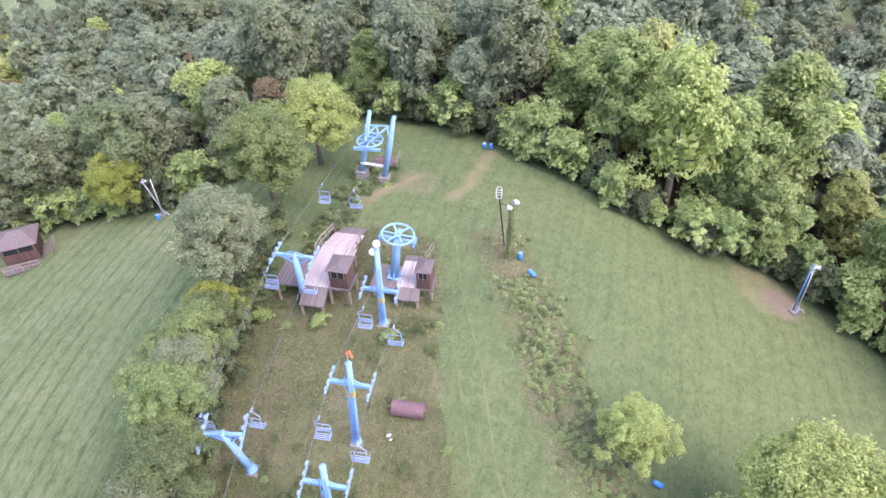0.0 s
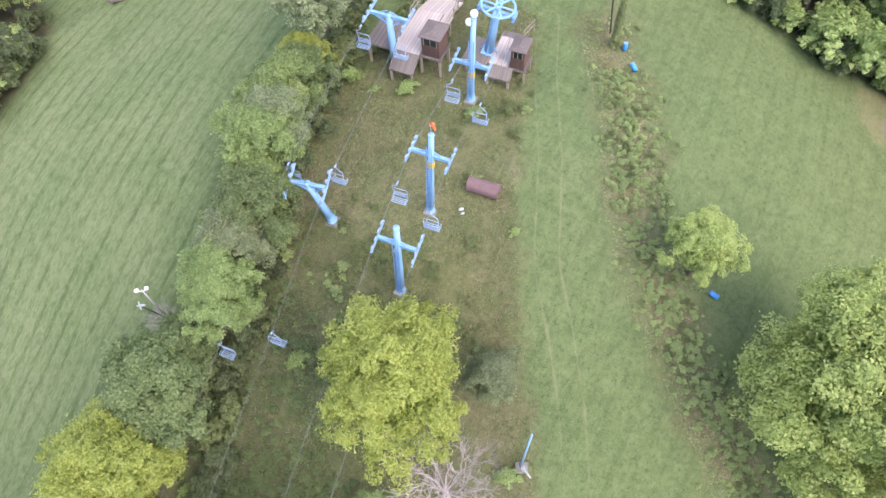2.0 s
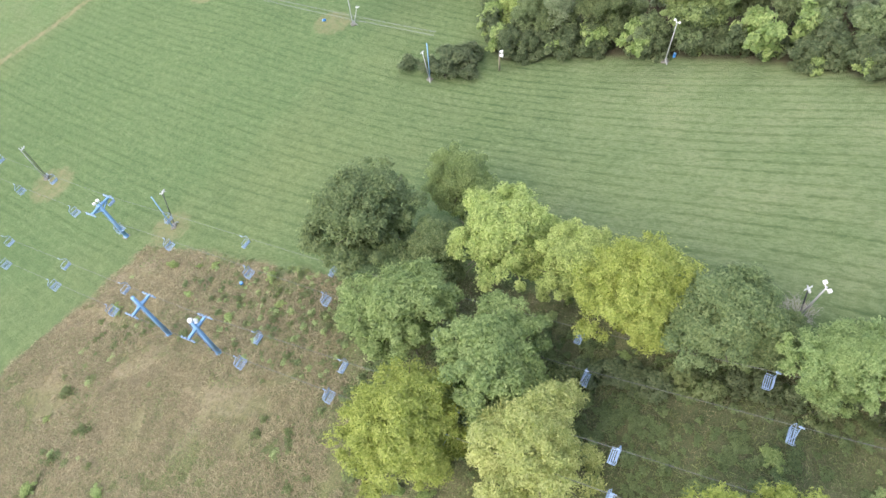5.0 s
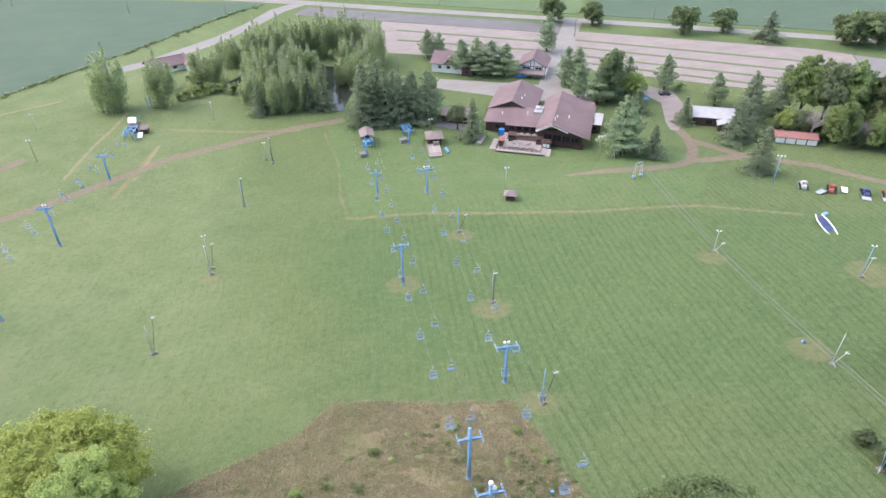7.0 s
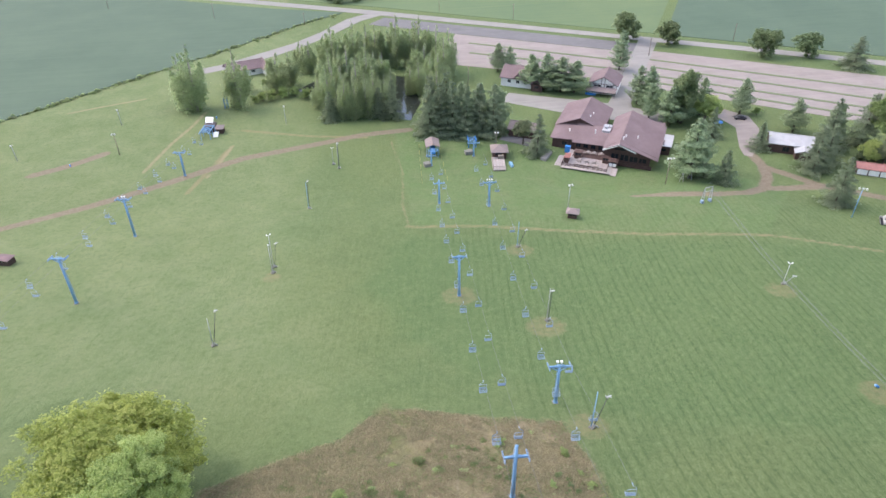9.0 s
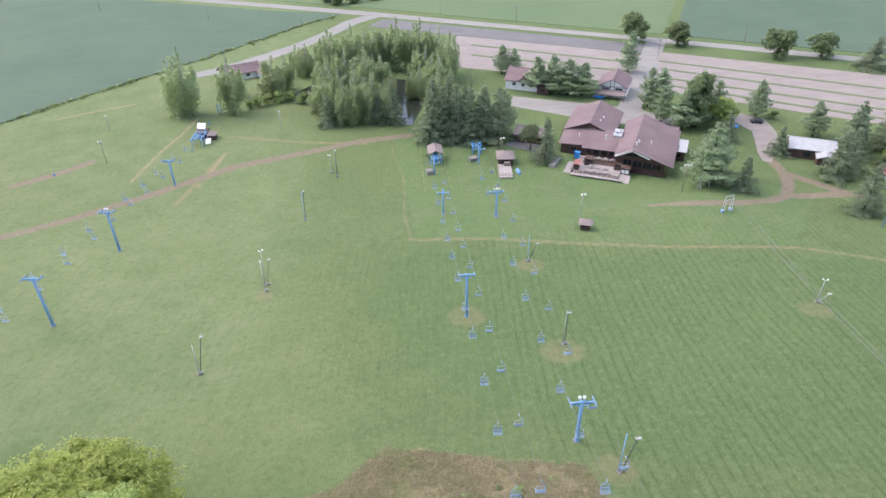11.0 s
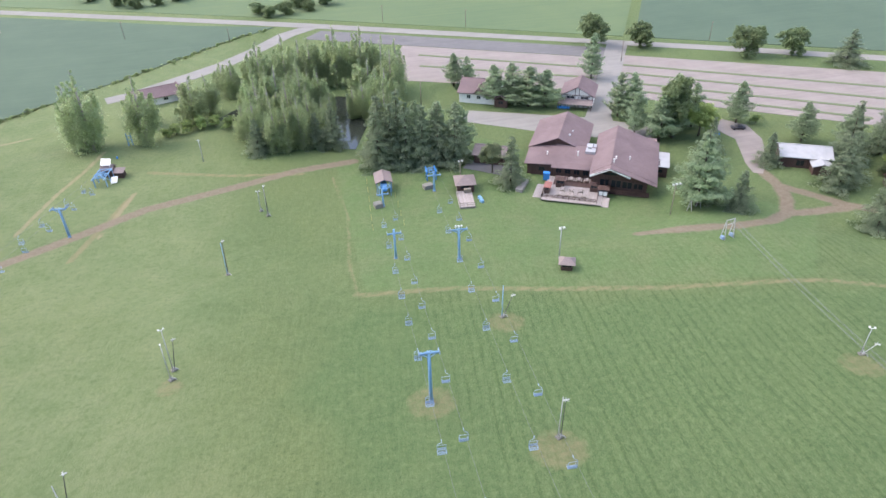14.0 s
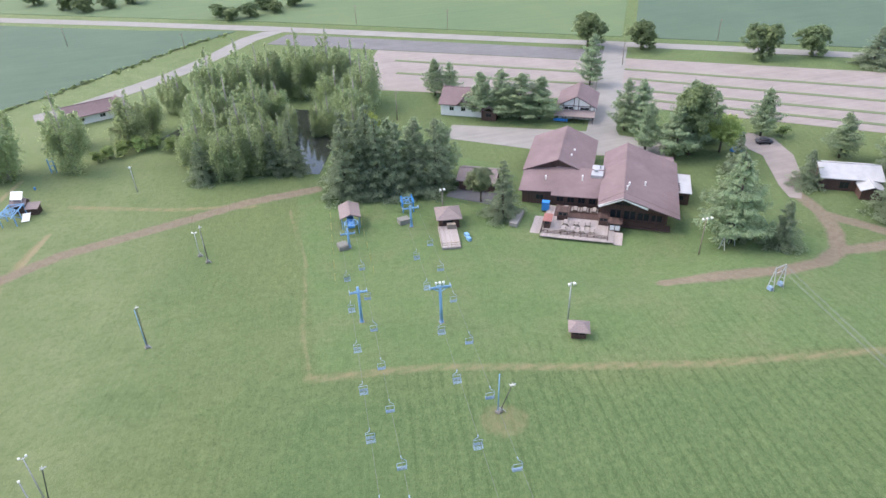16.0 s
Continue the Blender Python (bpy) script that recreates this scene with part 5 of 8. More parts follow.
def hut(name, m, w, d, h, label, roof=M_ROOF, wall=M_BROWN, over=0.3, rise=0.35, door=True, legs=0.0, category="hut"):
    """A small operator hut with a hipped or sloping roof, windows and a door."""
    ob = thing(name, m, label, category)
    bm = bmesh.new()
    t = 0.08
    for c, s in (((0, -d / 2 + t / 2, h * 0.28), (w, t, h * 0.56)), ((0, -d / 2 + t / 2, h * 0.93), (w, t, h * 0.14)), ((0, d / 2 - t / 2, h / 2), (w, t, h)),
                 ((-w / 2 + t / 2, 0, h / 2), (t, d - 2 * t, h)), ((w / 2 - t / 2, 0, h / 2), (t, d - 2 * t, h)), ((-w / 2 + 0.1, -d / 2 + t / 2, h * 0.7), (0.2, t, h * 0.3)), ((w / 2 - 0.1, -d / 2 + t / 2, h * 0.7), (0.2, t, h * 0.3)), ((0, 0, 0.04), (w, d, 0.08))):
        bm = bmesh.new()
        box(bm, c, s)
        part("wall_panel", bm, wall, ob)
    bm = bmesh.new()
    box(bm, (0, -d / 2 + t / 2, h * 0.71), (w - 0.4, 0.02, h * 0.29))
    win = part("window", bm, M_GLASS, ob, "dark glazed window")
    bm = bmesh.new()
    for s in (-1, 1):
        box(bm, (s * (w / 2 - 0.2), -d / 2 - 0.01, h * 0.71), (0.05, 0.06, h * 0.31))
    box(bm, (0, -d / 2 - 0.01, h * 0.71), (0.04, 0.05, h * 0.3))
    part("window_frame", bm, M_POST, win)
    bm = bmesh.new()
    o = over
    a, b, c, e = (-w / 2 - o, -d / 2 - o, h), (w / 2 + o, -d / 2 - o, h), (w / 2 + o, d / 2 + o, h), (-w / 2 - o, d / 2 + o, h)
    q = min(w, d) * 0.32
    r1, r2 = ((-w / 2 + q, 0, h + rise), (w / 2 - q, 0, h + rise)) if w >= d else ((0, -d / 2 + q, h + rise), (0, d / 2 - q, h + rise))
    if w >= d:
        for pts in ((a, b, r2, r1), (c, e, r1, r2), (b, c, r2), (e, a, r1)):
            plate(bm, pts, 0.07)
    else:
        for pts in ((b, c, r2, r1), (e, a, r1, r2), (a, b, r1), (c, e, r2)):
            plate(bm, pts, 0.07)
    part("roof", bm, roof, ob)
    if door:
        bm = bmesh.new()
        box(bm, (-w / 2 - 0.02, d * 0.1, h * 0.43), (0.05, 0.75, h * 0.82))
        dr = part("door", bm, M_BROWN, ob)
        bm = bmesh.new()
        box(bm, (-w / 2 - 0.07, d * 0.1 + 0.28, h * 0.42), (0.06, 0.04, 0.12))
        part("handle", bm, M_STEEL, dr)
    if legs:
        for sx in (-1, 1):
            for sy in (-1, 1):
                bm = bmesh.new()
                beam(bm, (sx * (w / 2 - 0.1), sy * (d / 2 - 0.1), 0.02), (sx * (w / 2 - 0.1), sy * (d / 2 - 0.1), -legs), 0.14)
                part("leg", bm, M_POST, ob)
    return ob


def station_deck(m, boards, lips, posts, rails, label):
    """An unloading platform: boards at their heights, sloping lips, stilts and rails."""
    ob = thing("unloading_platform", m, label, "platform")
    for k, (x0, x1, y0, y1, z0, z1, mt, lb) in enumerate(boards + lips):
        bm = bmesh.new()
        plate(bm, [(x0, y0, z0), (x1, y0, z0), (x1, y1, z1), (x0, y1, z1)], 0.16)
        part("deck" if k < len(boards) else "ramp", bm, mt, ob, lb)
    for x, y, z in posts:
        bm = bmesh.new()
        beam(bm, (x, y, -0.6), (x, y, z - 0.17), 0.18)
        part("stilt", bm, M_POST, ob)
    for pts in rails:
        rail(ob, pts, M_POST, label="weathered timber railing")
    return ob


_gb = ground_z(-15, 35)
PB = pose(-15.2, 33.8, _gb, 0, 0, TB)
H2 = 56.1 - _gb
station_deck(PB, [(-3.4, -0.95, 0.0, 3.9, H2, H2, M_DECK, "dark weathered board deck"), (-0.9, 1.5, 0.1, 5.4, H2 + 0.05, H2 + 0.05, M_DECKP, "pale worn ramp boards"), (1.55, 3.45, 0.1, 2.3, H2, H2, M_DECK, "weathered board landing"), (1.55, 2.4, 2.34, 5.4, H2 + 0.04, H2 + 0.04, M_DECKP, "pale worn boards")],
             [(-0.62, 1.55, -1.45, 0.08, H2 - 0.75, H2 + 0.04, M_DECK, "grey sloping lip"), (-0.8, 2.1, 5.42, 8.3, H2 + 0.05, H2 - 0.75, M_DECKP, "pale worn sloping ramp"), (-0.6, 1.8, 8.32, 10.0, H2 - 0.75, H2 - 1.4, M_DECK, "weathered end of the ramp")],
             [(x, y, H2) for x in (-3.25, -1.1, 1.6, 3.3) for y in (0.25, 2.1)] + [(-3.25, 3.7, H2), (-1.1, 3.7, H2), (2.2, 5.0, H2), (-0.5, -1.3, H2 - 0.7), (1.4, -1.3, H2 - 0.7)],
             [[(-1.0, 4.0, H2), (-1.0, 5.4, H2), (-0.9, 8.4, H2 - 0.75)], [(2.45, 3.2, H2), (2.45, 5.4, H2), (2.2, 7.0, H2 - 0.4)]], "raised weathered timber unloading platform with pale ramp")
hut("operator_hut", PB @ pose(2.5, 1.2, H2 + 0.003, 0, 0, 0), 1.55, 1.8, 2.0, "small dark brown lift operator hut on platform", M_ROOFD, rise=0.3, over=0.2)
_ga = ground_z(-7.5, 35)
PA = pose(-8.6, 34.3, _ga, 0, 0, TA)
H1 = 55.75 - _ga
station_deck(PA, [(-1.7, 0.5, 0.1, 3.05, H1, H1, M_DECK, "weathered board deck"), (0.55, 2.2, 0.45, 3.8, H1 + 0.04, H1 + 0.04, M_DECKP, "pale plank ramp"), (2.24, 3.75, 0.4, 2.3, H1, H1, M_DECK, "weathered boards")],
             [(0.6, 2.7, -0.55, 0.38, H1 - 0.5, H1 + 0.03, M_DECK, "grey plank lip"), (0.5, 2.3, 3.82, 5.0, H1 + 0.04, H1 - 0.4, M_DECK, "weathered plank ramp")],
             [(x, y, H1) for x in (-1.5, 0.4, 2.2, 3.6) for y in (0.6, 2.2)] + [(0.75, -0.4, H1 - 0.5), (2.55, -0.4, H1 - 0.5)],
             [[(2.4, 3.9, H1 - 0.1), (2.6, 6.6, H1 - 1.0)]], "low weathered timber unloading platform")
hut("operator_hut", PA @ pose(2.98, 1.3, H1 + 0.003, 0, 0, 0), 1.15, 1.6, 1.95, "narrow dark brown operator hut with grey roof", M_ROOFD, rise=0.2, over=0.15)

ob = thing("bullwheel_station", PA @ pose(0.12, 1.72, H1) @ Matrix.Rotation(radians(8), 4, "Y"), "light blue return bullwheel on a thick column", "bullwheel")
bm = bmesh.new()
pipe(bm, [(0, 0, 0), (0, 0, 3.4), (0.0, 0.1, 4.45)], [0.4, 0.33, 0.3], 14)
part("column", bm, M_BLUE, ob, "", True)
bm = bmesh.new()
box(bm, (0, 0, 0.05), (1.1, 1.1, 0.1))
for k in range(4):
    a = k * math.tau / 4
    beam(bm, (math.cos(a) * 0.7, math.sin(a) * 0.7, 0.1), (math.cos(a) * 0.33, math.sin(a) * 0.33, 0.9), 0.06)
part("base_flange", bm, M_BLUE, ob)
bm = bmesh.new()
beam(bm, (-1.25, 0.05, 4.2), (1.25, 0.05, 4.2), 0.3, 0.26)
beam(bm, (0, -0.9, 4.3), (0, 1.2, 4.3), 0.34, 0.26)
for s in (-1, 1):
    box(bm, (s * 1.45, 0.1, 4.2), (0.2, 0.9, 0.5))
part("carriage", bm, M_BLUE, ob, "blue carriage beams")
bullwheel(ob, (0, 0.1, 4.72), 1.34)

# far return station: two leaning masts with a hanging wheel
_gs = ground_z(-14, 55)
ob = thing("return_station", pose(-13.65, 53.5, _gs, 0, 0, TB), "blue two-mast return station with hanging bullwheel", "lift station")
for s, yy in ((-1, 0.35), (1, -0.35)):
    bm = bmesh.new()
    pipe(bm, [(s * 1.4, yy, 0.9), (s * 1.4 + 0.85, yy + 0.2, 4.6), (s * 1.4 + 1.6, yy + 0.4, 8.2)], [0.34, 0.3, 0.2], 12)
    part("mast", bm, M_BLUE, ob, "tapered light blue mast", True)
    bm = bmesh.new()
    box(bm, (s * 1.4, yy, 0.3), (1.15, 1.15, 1.5))
    part("footing", bm, M_CONC, ob, "grey concrete footing")
bm = bmesh.new()
beam(bm, (-1.3, 0.2, 2.1), (1.8, -0.2, 2.1), 0.22)
part("tie_beam", bm, M_WHITE, ob, "white tie beam")
bm = bmesh.new()
for p, q in (((-0.9, 1.9, 5.75), (1.6, 2.1, 5.75)), ((-0.9, 1.9, 5.75), (-0.3, -0.2, 5.1)), ((1.6, 2.1, 5.75), (0.1, -0.4, 5.1)), ((0.3, 2.0, 5.75), (-0.2, 0.9, 5.45)), ((0.3, 2.0, 5.75), (0.8, 0.9, 5.45)), ((-0.6, 0.9, 5.45), (0.9, 0.9, 5.45)), ((-0.5, 0.4, 5.3), (0.6, 0.4, 5.3)), ((1.5, 2.0, 5.7), (2.3, -0.2, 5.6)), ((-0.9, 1.9, 5.7), (-0.5, 0.5, 5.5))):
    beam(bm, p, q, 0.15)
box(bm, (0.0, -0.9, 4.6), (2.9, 0.3, 0.28))
part("truss", bm, M_BLUE, ob, "pale blue triangular truss")
bullwheel(ob, (0.0, 0.3, 4.95), 1.36, 8)
ob = thing("equipment_shed", pose(-12.9, 56.6, ground_z(-12.9, 56.6), 0, 0, TB), "low reddish timber platform between the masts", "platform")
bm = bmesh.new()
box(bm, (0, 0, 0.35), (2.4, 1.6, 0.7))
part("body", bm, M_RUST, ob)
rail(ob, [(-1.2, -0.8, 0.7), (1.6, -0.8, 0.7), (1.6, 0.9, 0.7)], M_POST)


# ---- poles, snow guns, barrels ----
def snow_gun(x, y, h, boom, lean, rz, label, dark=True, head=True, lamps=0, mast=None):
    """A mast with a hydrant box and a leaning boom that carries a nozzle head."""
    ob = thing("snow_gun", pose(x, y, ground_z(x, y), 0, 0, rz), label, "snow gun", "snow guns on the slope")
    bm = bmesh.new()
    pipe(bm, [(0, 0, -0.3), (0.02 * h, 0, h)], [0.10, 0.065], 8)
    part("mast", bm, mast or M_GALV, ob, "", True)
    bm = bmesh.new()
    box(bm, (0.1, -0.1, 0.05), (0.9, 0.7, 0.5), 15)
    part("footing", bm, M_CONC, ob, "small concrete footing")
    bm = bmesh.new()
    pipe(bm, [(0.25, -0.25, 0.2), (0.25, -0.25, 0.75)], [0.14, 0.11], 8)
    pipe(bm, [(0.25, -0.25, 0.55), (0.6, -0.5, 0.6), (0.85, -0.6, 0.2)], 0.07, 6)
    torus(bm, (0.25, -0.25, 0.85), 0.16, 0.025, 12, 5)
    part("hydrant", bm, M_GALV, ob, "grey hydrant valve")
    if boom:
        bm = bmesh.new()
        tip = Vector((math.sin(radians(lean)) * boom, -0.3, math.cos(radians(lean)) * boom))
        pipe(bm, [(0.25, -0.25, 0.4), tip], [0.075, 0.05], 7)
        part("boom", bm, M_STEEL if dark else M_GALV, ob, "dark steel boom" if dark else "", True)
        if head:
            bm = bmesh.new()
            d = Vector((0.75, -0.3, 0.35))
            pipe(bm, [tip - d * 0.4, tip + d * 0.1, tip + d * 0.6], [0.05, 0.11, 0.09], 10)
            beam(bm, tip + Vector((-0.2, 0.45, -0.1)), tip + Vector((0.2, -0.5, 0.2)), 0.06)
            beam(bm, tip + Vector((-0.1, -0.1, -0.3)), tip + Vector((0.1, 0.1, 0.4)), 0.05)
            part("nozzle", bm, M_TINP, ob, "pale grey nozzle head", True)
    for k in range(lamps):
        bm = bmesh.new()
        cx = 0.02 * h + (k - (lamps - 1) / 2) * 0.75
        box(bm, (cx, 0, h + 0.05), (0.26, 0.24, 0.2))
        beam(bm, (0.02 * h, 0, h - 0.25), (cx, 0, h), 0.06)
        part("floodlight", bm, M_WHITE, ob, "white floodlight head")
    return ob


for x, y, h, bo, le, rz, dk, lm, mst in ((19.3, -132.8, 8.8, 6.4, 12, 200, True, 2, M_GALV), (29.0, -103.9, 6.6, 8.4, 13, 190, True, 0, M_GALV), (-30.7, -65.6, 7.4, 6.2, 18, 195, True, 0, M_BLUE), (-34.8, -98.2, 7.8, 7.4, 3, 185, True, 0, M_GALV),
                                         (-37.8, -129.8, 7.0, 4.8, 24, 190, True, 0, M_BLUE), (3.8, -194.8, 5.6, 0, 0, 170, False, 2, M_GALV), (2.2, -191.8, 8.7, 8.4, 2, 170, True, 0, M_GALV), (11.5, -165.3, 8.1, 8.6, 4, 180, True, 0, M_BLUE),
                                         (30.1, 44.5, 6.4, 6.2, 1, 20, False, 0, M_BLUE2), (-38.3, 51.1, 4.9, 5.0, -8, 20, False, 0, M_GALV), (-74.1, -6.4, 7.0, 0, 0, 60, False, 2, M_GALV), (-68.6, -40.7, 7.5, 5.2, -10, 60, False, 0, M_BLUE),
                                         (-87.0, -100.5, 5.4, 3.0, 30, 150, False, 2, M_GALV), (-108.7, -82.6, 7.6, 5.0, 8, 150, False, 2, M_BLUE), (-81.3, -61.7, 7.0, 4.0, 20, 120, False, 0, M_GALV), (-28.6, 9.7, 5.2, 3.6, -12, 30, True, 2, M_GALV)):
    snow_gun(x, y, h, bo, le, rz, "tall steel snowmaking gun with boom on grass", dk, True, lm, mst)
snow_gun(19.4, -130.1, 7.6, 0, 0, 200, "pale steel snowmaking mast beside control box", False, True, 1, M_GALV)
snow_gun(2.0, 6.2, 8.6, 0, 0, 0, "light blue snowmaking mast by dead tree", False, False, 0, M_BLUE)


def lamp_post(x, y, h, rz, label, heads=2, material=None, lean=0.0):
    ob = thing("lamp_post", pose(x, y, ground_z(x, y), 0, lean, rz), label, "lamp post", "lamp posts on the slope")
    bm = bmesh.new()
    pipe(bm, [(0, 0, -0.3), (0, 0, h)], [0.13, 0.09], 8)
    part("pole", bm, material or M_POST, ob, "", True)
    bm = bmesh.new()
    beam(bm, (-0.6, 0, h - 0.15), (0.6, 0, h - 0.15), 0.08)
    part("bracket", bm, M_GALV, ob)
    for k in range(heads):
        bm = bmesh.new()
        cx = (k - (heads - 1) / 2) * 0.9
        pipe(bm, [(cx, -0.1, h - 0.05), (cx, -0.5, h - 0.22)], [0.14, 0.3], 10)
        part("floodlight", bm, M_WHITE, ob, "white floodlight head", True)
    return ob


for x, y, h, rz, n2, mt in ((19.0, -229.6, 7.0, 10, 1, M_GALV), (35.8, -249.0, 8.2, 10, 2, M_POST), (72.0, -214.8, 7.7, 0, 2, M_POST), (76.8, -240.3, 6.0, 0, 1, M_GALV), (104.0, -217.3, 5.5, 0, 1, M_GALV), (-56.4, -146.6, 7.6, 0, 2, M_GALV), (-91.3, -160.3, 8.5, 0, 3, M_POST),
                            (-48.9, -194.6, 6.4, 0, 2, M_POST), (-129.2, -131.2, 9.0, -30, 3, M_BLUE), (-185.6, -263.0, 6.5, 30, 1, M_POST)):
    lamp_post(x, y, h, rz + 180, "wooden floodlight post on the grass", n2, mt)
lamp_post(-72.3, -30.3, 3.6, 200, "low floodlight post beside bushes", 2, M_POST)
for x, y, h in ((-51.8, -251.9, 8.8), (59.1, -378.7, 8.1), (11.8, -355.3, 6.5), (-138.0, -273.1, 8.0), (-95, -343, 8), (-186, -286, 8), (120, -412, 8), (-60, -366, 8), (-16, -240, 9)):
    ob = thing("utility_pole", pose(x, y, ground_z(x, y), 0, 0, 31), "weathered wooden utility pole with crossarm", "utility pole", "utility poles")
    bm = bmesh.new()
    pipe(bm, [(0, 0, -0.3), (0, 0, h)], [0.16, 0.1], 8)
    part("pole", bm, M_POST, ob, "", True)
    bm = bmesh.new()
    beam(bm, (-0.9, 0.1, h - 0.5), (0.9, 0.1, h - 0.5), 0.1)
    for k in (-0.8, 0, 0.8):
        pipe(bm, [(k, 0.1, h - 0.45), (k, 0.1, h - 0.25)], 0.04, 6)
    part("crossarm", bm, M_POST, ob)

# vine-covered light pole beside the weedy strip
ob = thing("light_pole", pose(1.5, 41.0, ground_z(1.5, 41.0)), "vine-covered light pole with pale lamps", "light pole")
bm = bmesh.new()
pipe(bm, [(0, 0, -0.3), (0.1, 0, 6.5)], [0.14, 0.1], 8)
part("pole", bm, M_POST, ob, "", True)
bm = bmesh.new()
pipe(bm, [(-0.5, 1.5, -0.2), (-1.1, 1.4, 6.0)], 0.07, 7)
pipe(bm, [(-1.1, 1.4, 5.2), (0.05, 0, 5.6)], 0.03, 5)
part("boom", bm, M_STEEL, ob, "dark steel boom")
bm = bmesh.new()
pipe(bm, [(-1.3, 1.15, 5.8), (-1.36, 1.3, 5.95), (-1.36, 1.75, 6.35), (-1.25, 1.9, 6.5), (-0.98, 1.9, 6.5), (-0.88, 1.75, 6.35), (-0.88, 1.3, 5.95), (-0.96, 1.15, 5.8), (-1.3, 1.15, 5.8)], 0.05, 6)
for k in range(3):
    pipe(bm, [(-1.36, 1.35 + k * 0.18, 6.0 + k * 0.15), (-0.88, 1.35 + k * 0.18, 6.0 + k * 0.15)], 0.035, 5)
part("nozzle_rack", bm, M_GALV, ob, "pale metal nozzle rack")
for k, (cx, cz) in enumerate(((0.35, 6.5), (-0.25, 5.9))):
    bm = bmesh.new()
    pipe(bm, [(cx, 0, cz), (cx + 0.15, -0.35, cz - 0.1)], [0.13, 0.26], 10)
    part("floodlight", bm, M_WHITE, ob, "white lamp head", True)
_r = np.random.default_rng(77)
_z = _r.uniform(0.1, 6.0, 700)
_a = _r.uniform(0, 6.28, 700)
_w = 0.28 + 0.3 * np.exp(-_z / 2)
_p = np.stack([np.cos(_a) * _w * _r.uniform(0.5, 1, 700) + 0.05, np.sin(_a) * _w * _r.uniform(0.5, 1, 700), _z], 1)
_o = new("vine", leaf_mesh("vine", _p, _p * np.array([1, 1, 0]) + np.array([0, 0, 0.3]) + 1e-3, _r.uniform(0.16, 0.32, 700), L_WEED, _r))
_o.parent = ob


def barrel(x, y, label, tip=0.0, rz=0.0, size=0.78):
    ob = thing("barrel", pose(x, y, ground_z(x, y) + (0.2 if tip else 0.0), 0, tip, rz) @ Matrix.Scale(size, 4), label, "barrel", "blue barrels")
    bm = bmesh.new()
    pipe(bm, [(0, 0, 0.0), (0, 0, 0.04), (0, 0, 0.28), (0, 0, 0.3), (0, 0, 0.32), (0, 0, 0.58), (0, 0, 0.6), (0, 0, 0.62), (0, 0, 0.86), (0, 0, 0.9)], [0.25, 0.27, 0.27, 0.285, 0.27, 0.27, 0.285, 0.27, 0.27, 0.25], 18)
    part("drum", bm, M_BARREL, ob, "", True)
    bm = bmesh.new()
    pipe(bm, [(0, 0, 0.9), (0, 0, 0.925)], 0.24, 18)
    part("lid", bm, M_BLUE, ob, "pale blue lid")


for x, y, tip in ((2.5, 40.9, 0), (3.8, 38.6, 50), (13.2, 21.3, 65), (12.0, 22.6, 0), (-2.0, 61.8, 20), (-1.2, 61.8, 0), (-23.4, -46.7, 0), (-38.4, 50.2, 0), (-75.2, -5.4, 0), (-81.4, -67.6, 60), (85.8, -209.5, 0), (44, -240, 0)):
    barrel(x, y, "blue plastic barrel lying in grass" if tip else "blue plastic barrel standing in grass", tip, x * 40)

ob = thing("culvert_pipe", pose(-5.5, 23.9, ground_z(-5.5, 23.9) + 0.5, 0, 0, -6), "rusty reddish corrugated culvert pipe on grass", "culvert")
bm = bmesh.new()
k = 40
xsn = [-1.25 + 2.5 * i / k for i in range(k + 1)]
pipe(bm, [(x, 0, 0) for x in xsn], [0.6 + 0.025 * math.cos(i * math.pi) for i in range(k + 1)], 22, False)
pipe(bm, [(x, 0, 0) for x in xsn[::-1]], [0.55] * (k + 1), 22, False)
part("shell", bm, M_RUST, ob, "", False)
for x, y, s in ((-6.8, 22.1, 0.7), (-6.6, 21.8, 0.5)):
    bm = bmesh.new()
    bmesh.ops.create_icosphere(bm, subdivisions=2, radius=0.24 * s, matrix=Matrix.Diagonal((1.4, 0.9, 0.6, 1)))
    ob = link("sack", bm, M_TINP, True)
    ob.matrix_basis = pose(x, y, ground_z(x, y) + 0.1, 0, 0, 40)
    tagged(ob, "small white plastic sack lying in grass", "sack")

# hut at the edge of the woods
_x, _y = -54.6, 47.3
hut("warming_hut", pose(_x, _y, ground_z(_x, _y) + 0.7, 0, 0, 28), 3.6, 3.4, 2.3, "brown warming hut with grey-brown hipped roof", M_ROOFD, rise=1.0, legs=1.2, over=0.4)
ob = thing("hut_porch", pose(_x, _y, ground_z(_x, _y) + 0.68, 0, 0, 28), "weathered timber porch with rails beside hut", "porch")
bm = bmesh.new()
box(bm, (0, -2.6, -0.08), (4.0, 1.7, 0.16))
box(bm, (2.6, -0.6, -0.09), (1.4, 3.4, 0.16))
part("deck", bm, M_DECK, ob)
rail(ob, [(-1.9, -3.4, 0), (1.9, -3.4, 0)], M_POST, 0.95)
rail(ob, [(3.2, -2.2, 0), (3.2, 1.0, 0)], M_POST, 0.95)
for sx in (-1.8, 1.8, 3.1):
    bm = bmesh.new()
    beam(bm, (sx, -3.3 if sx < 3 else -2.0, -0.1), (sx, -3.3 if sx < 3 else -2.0, -1.3), 0.14)
    part("leg", bm, M_POST, ob)


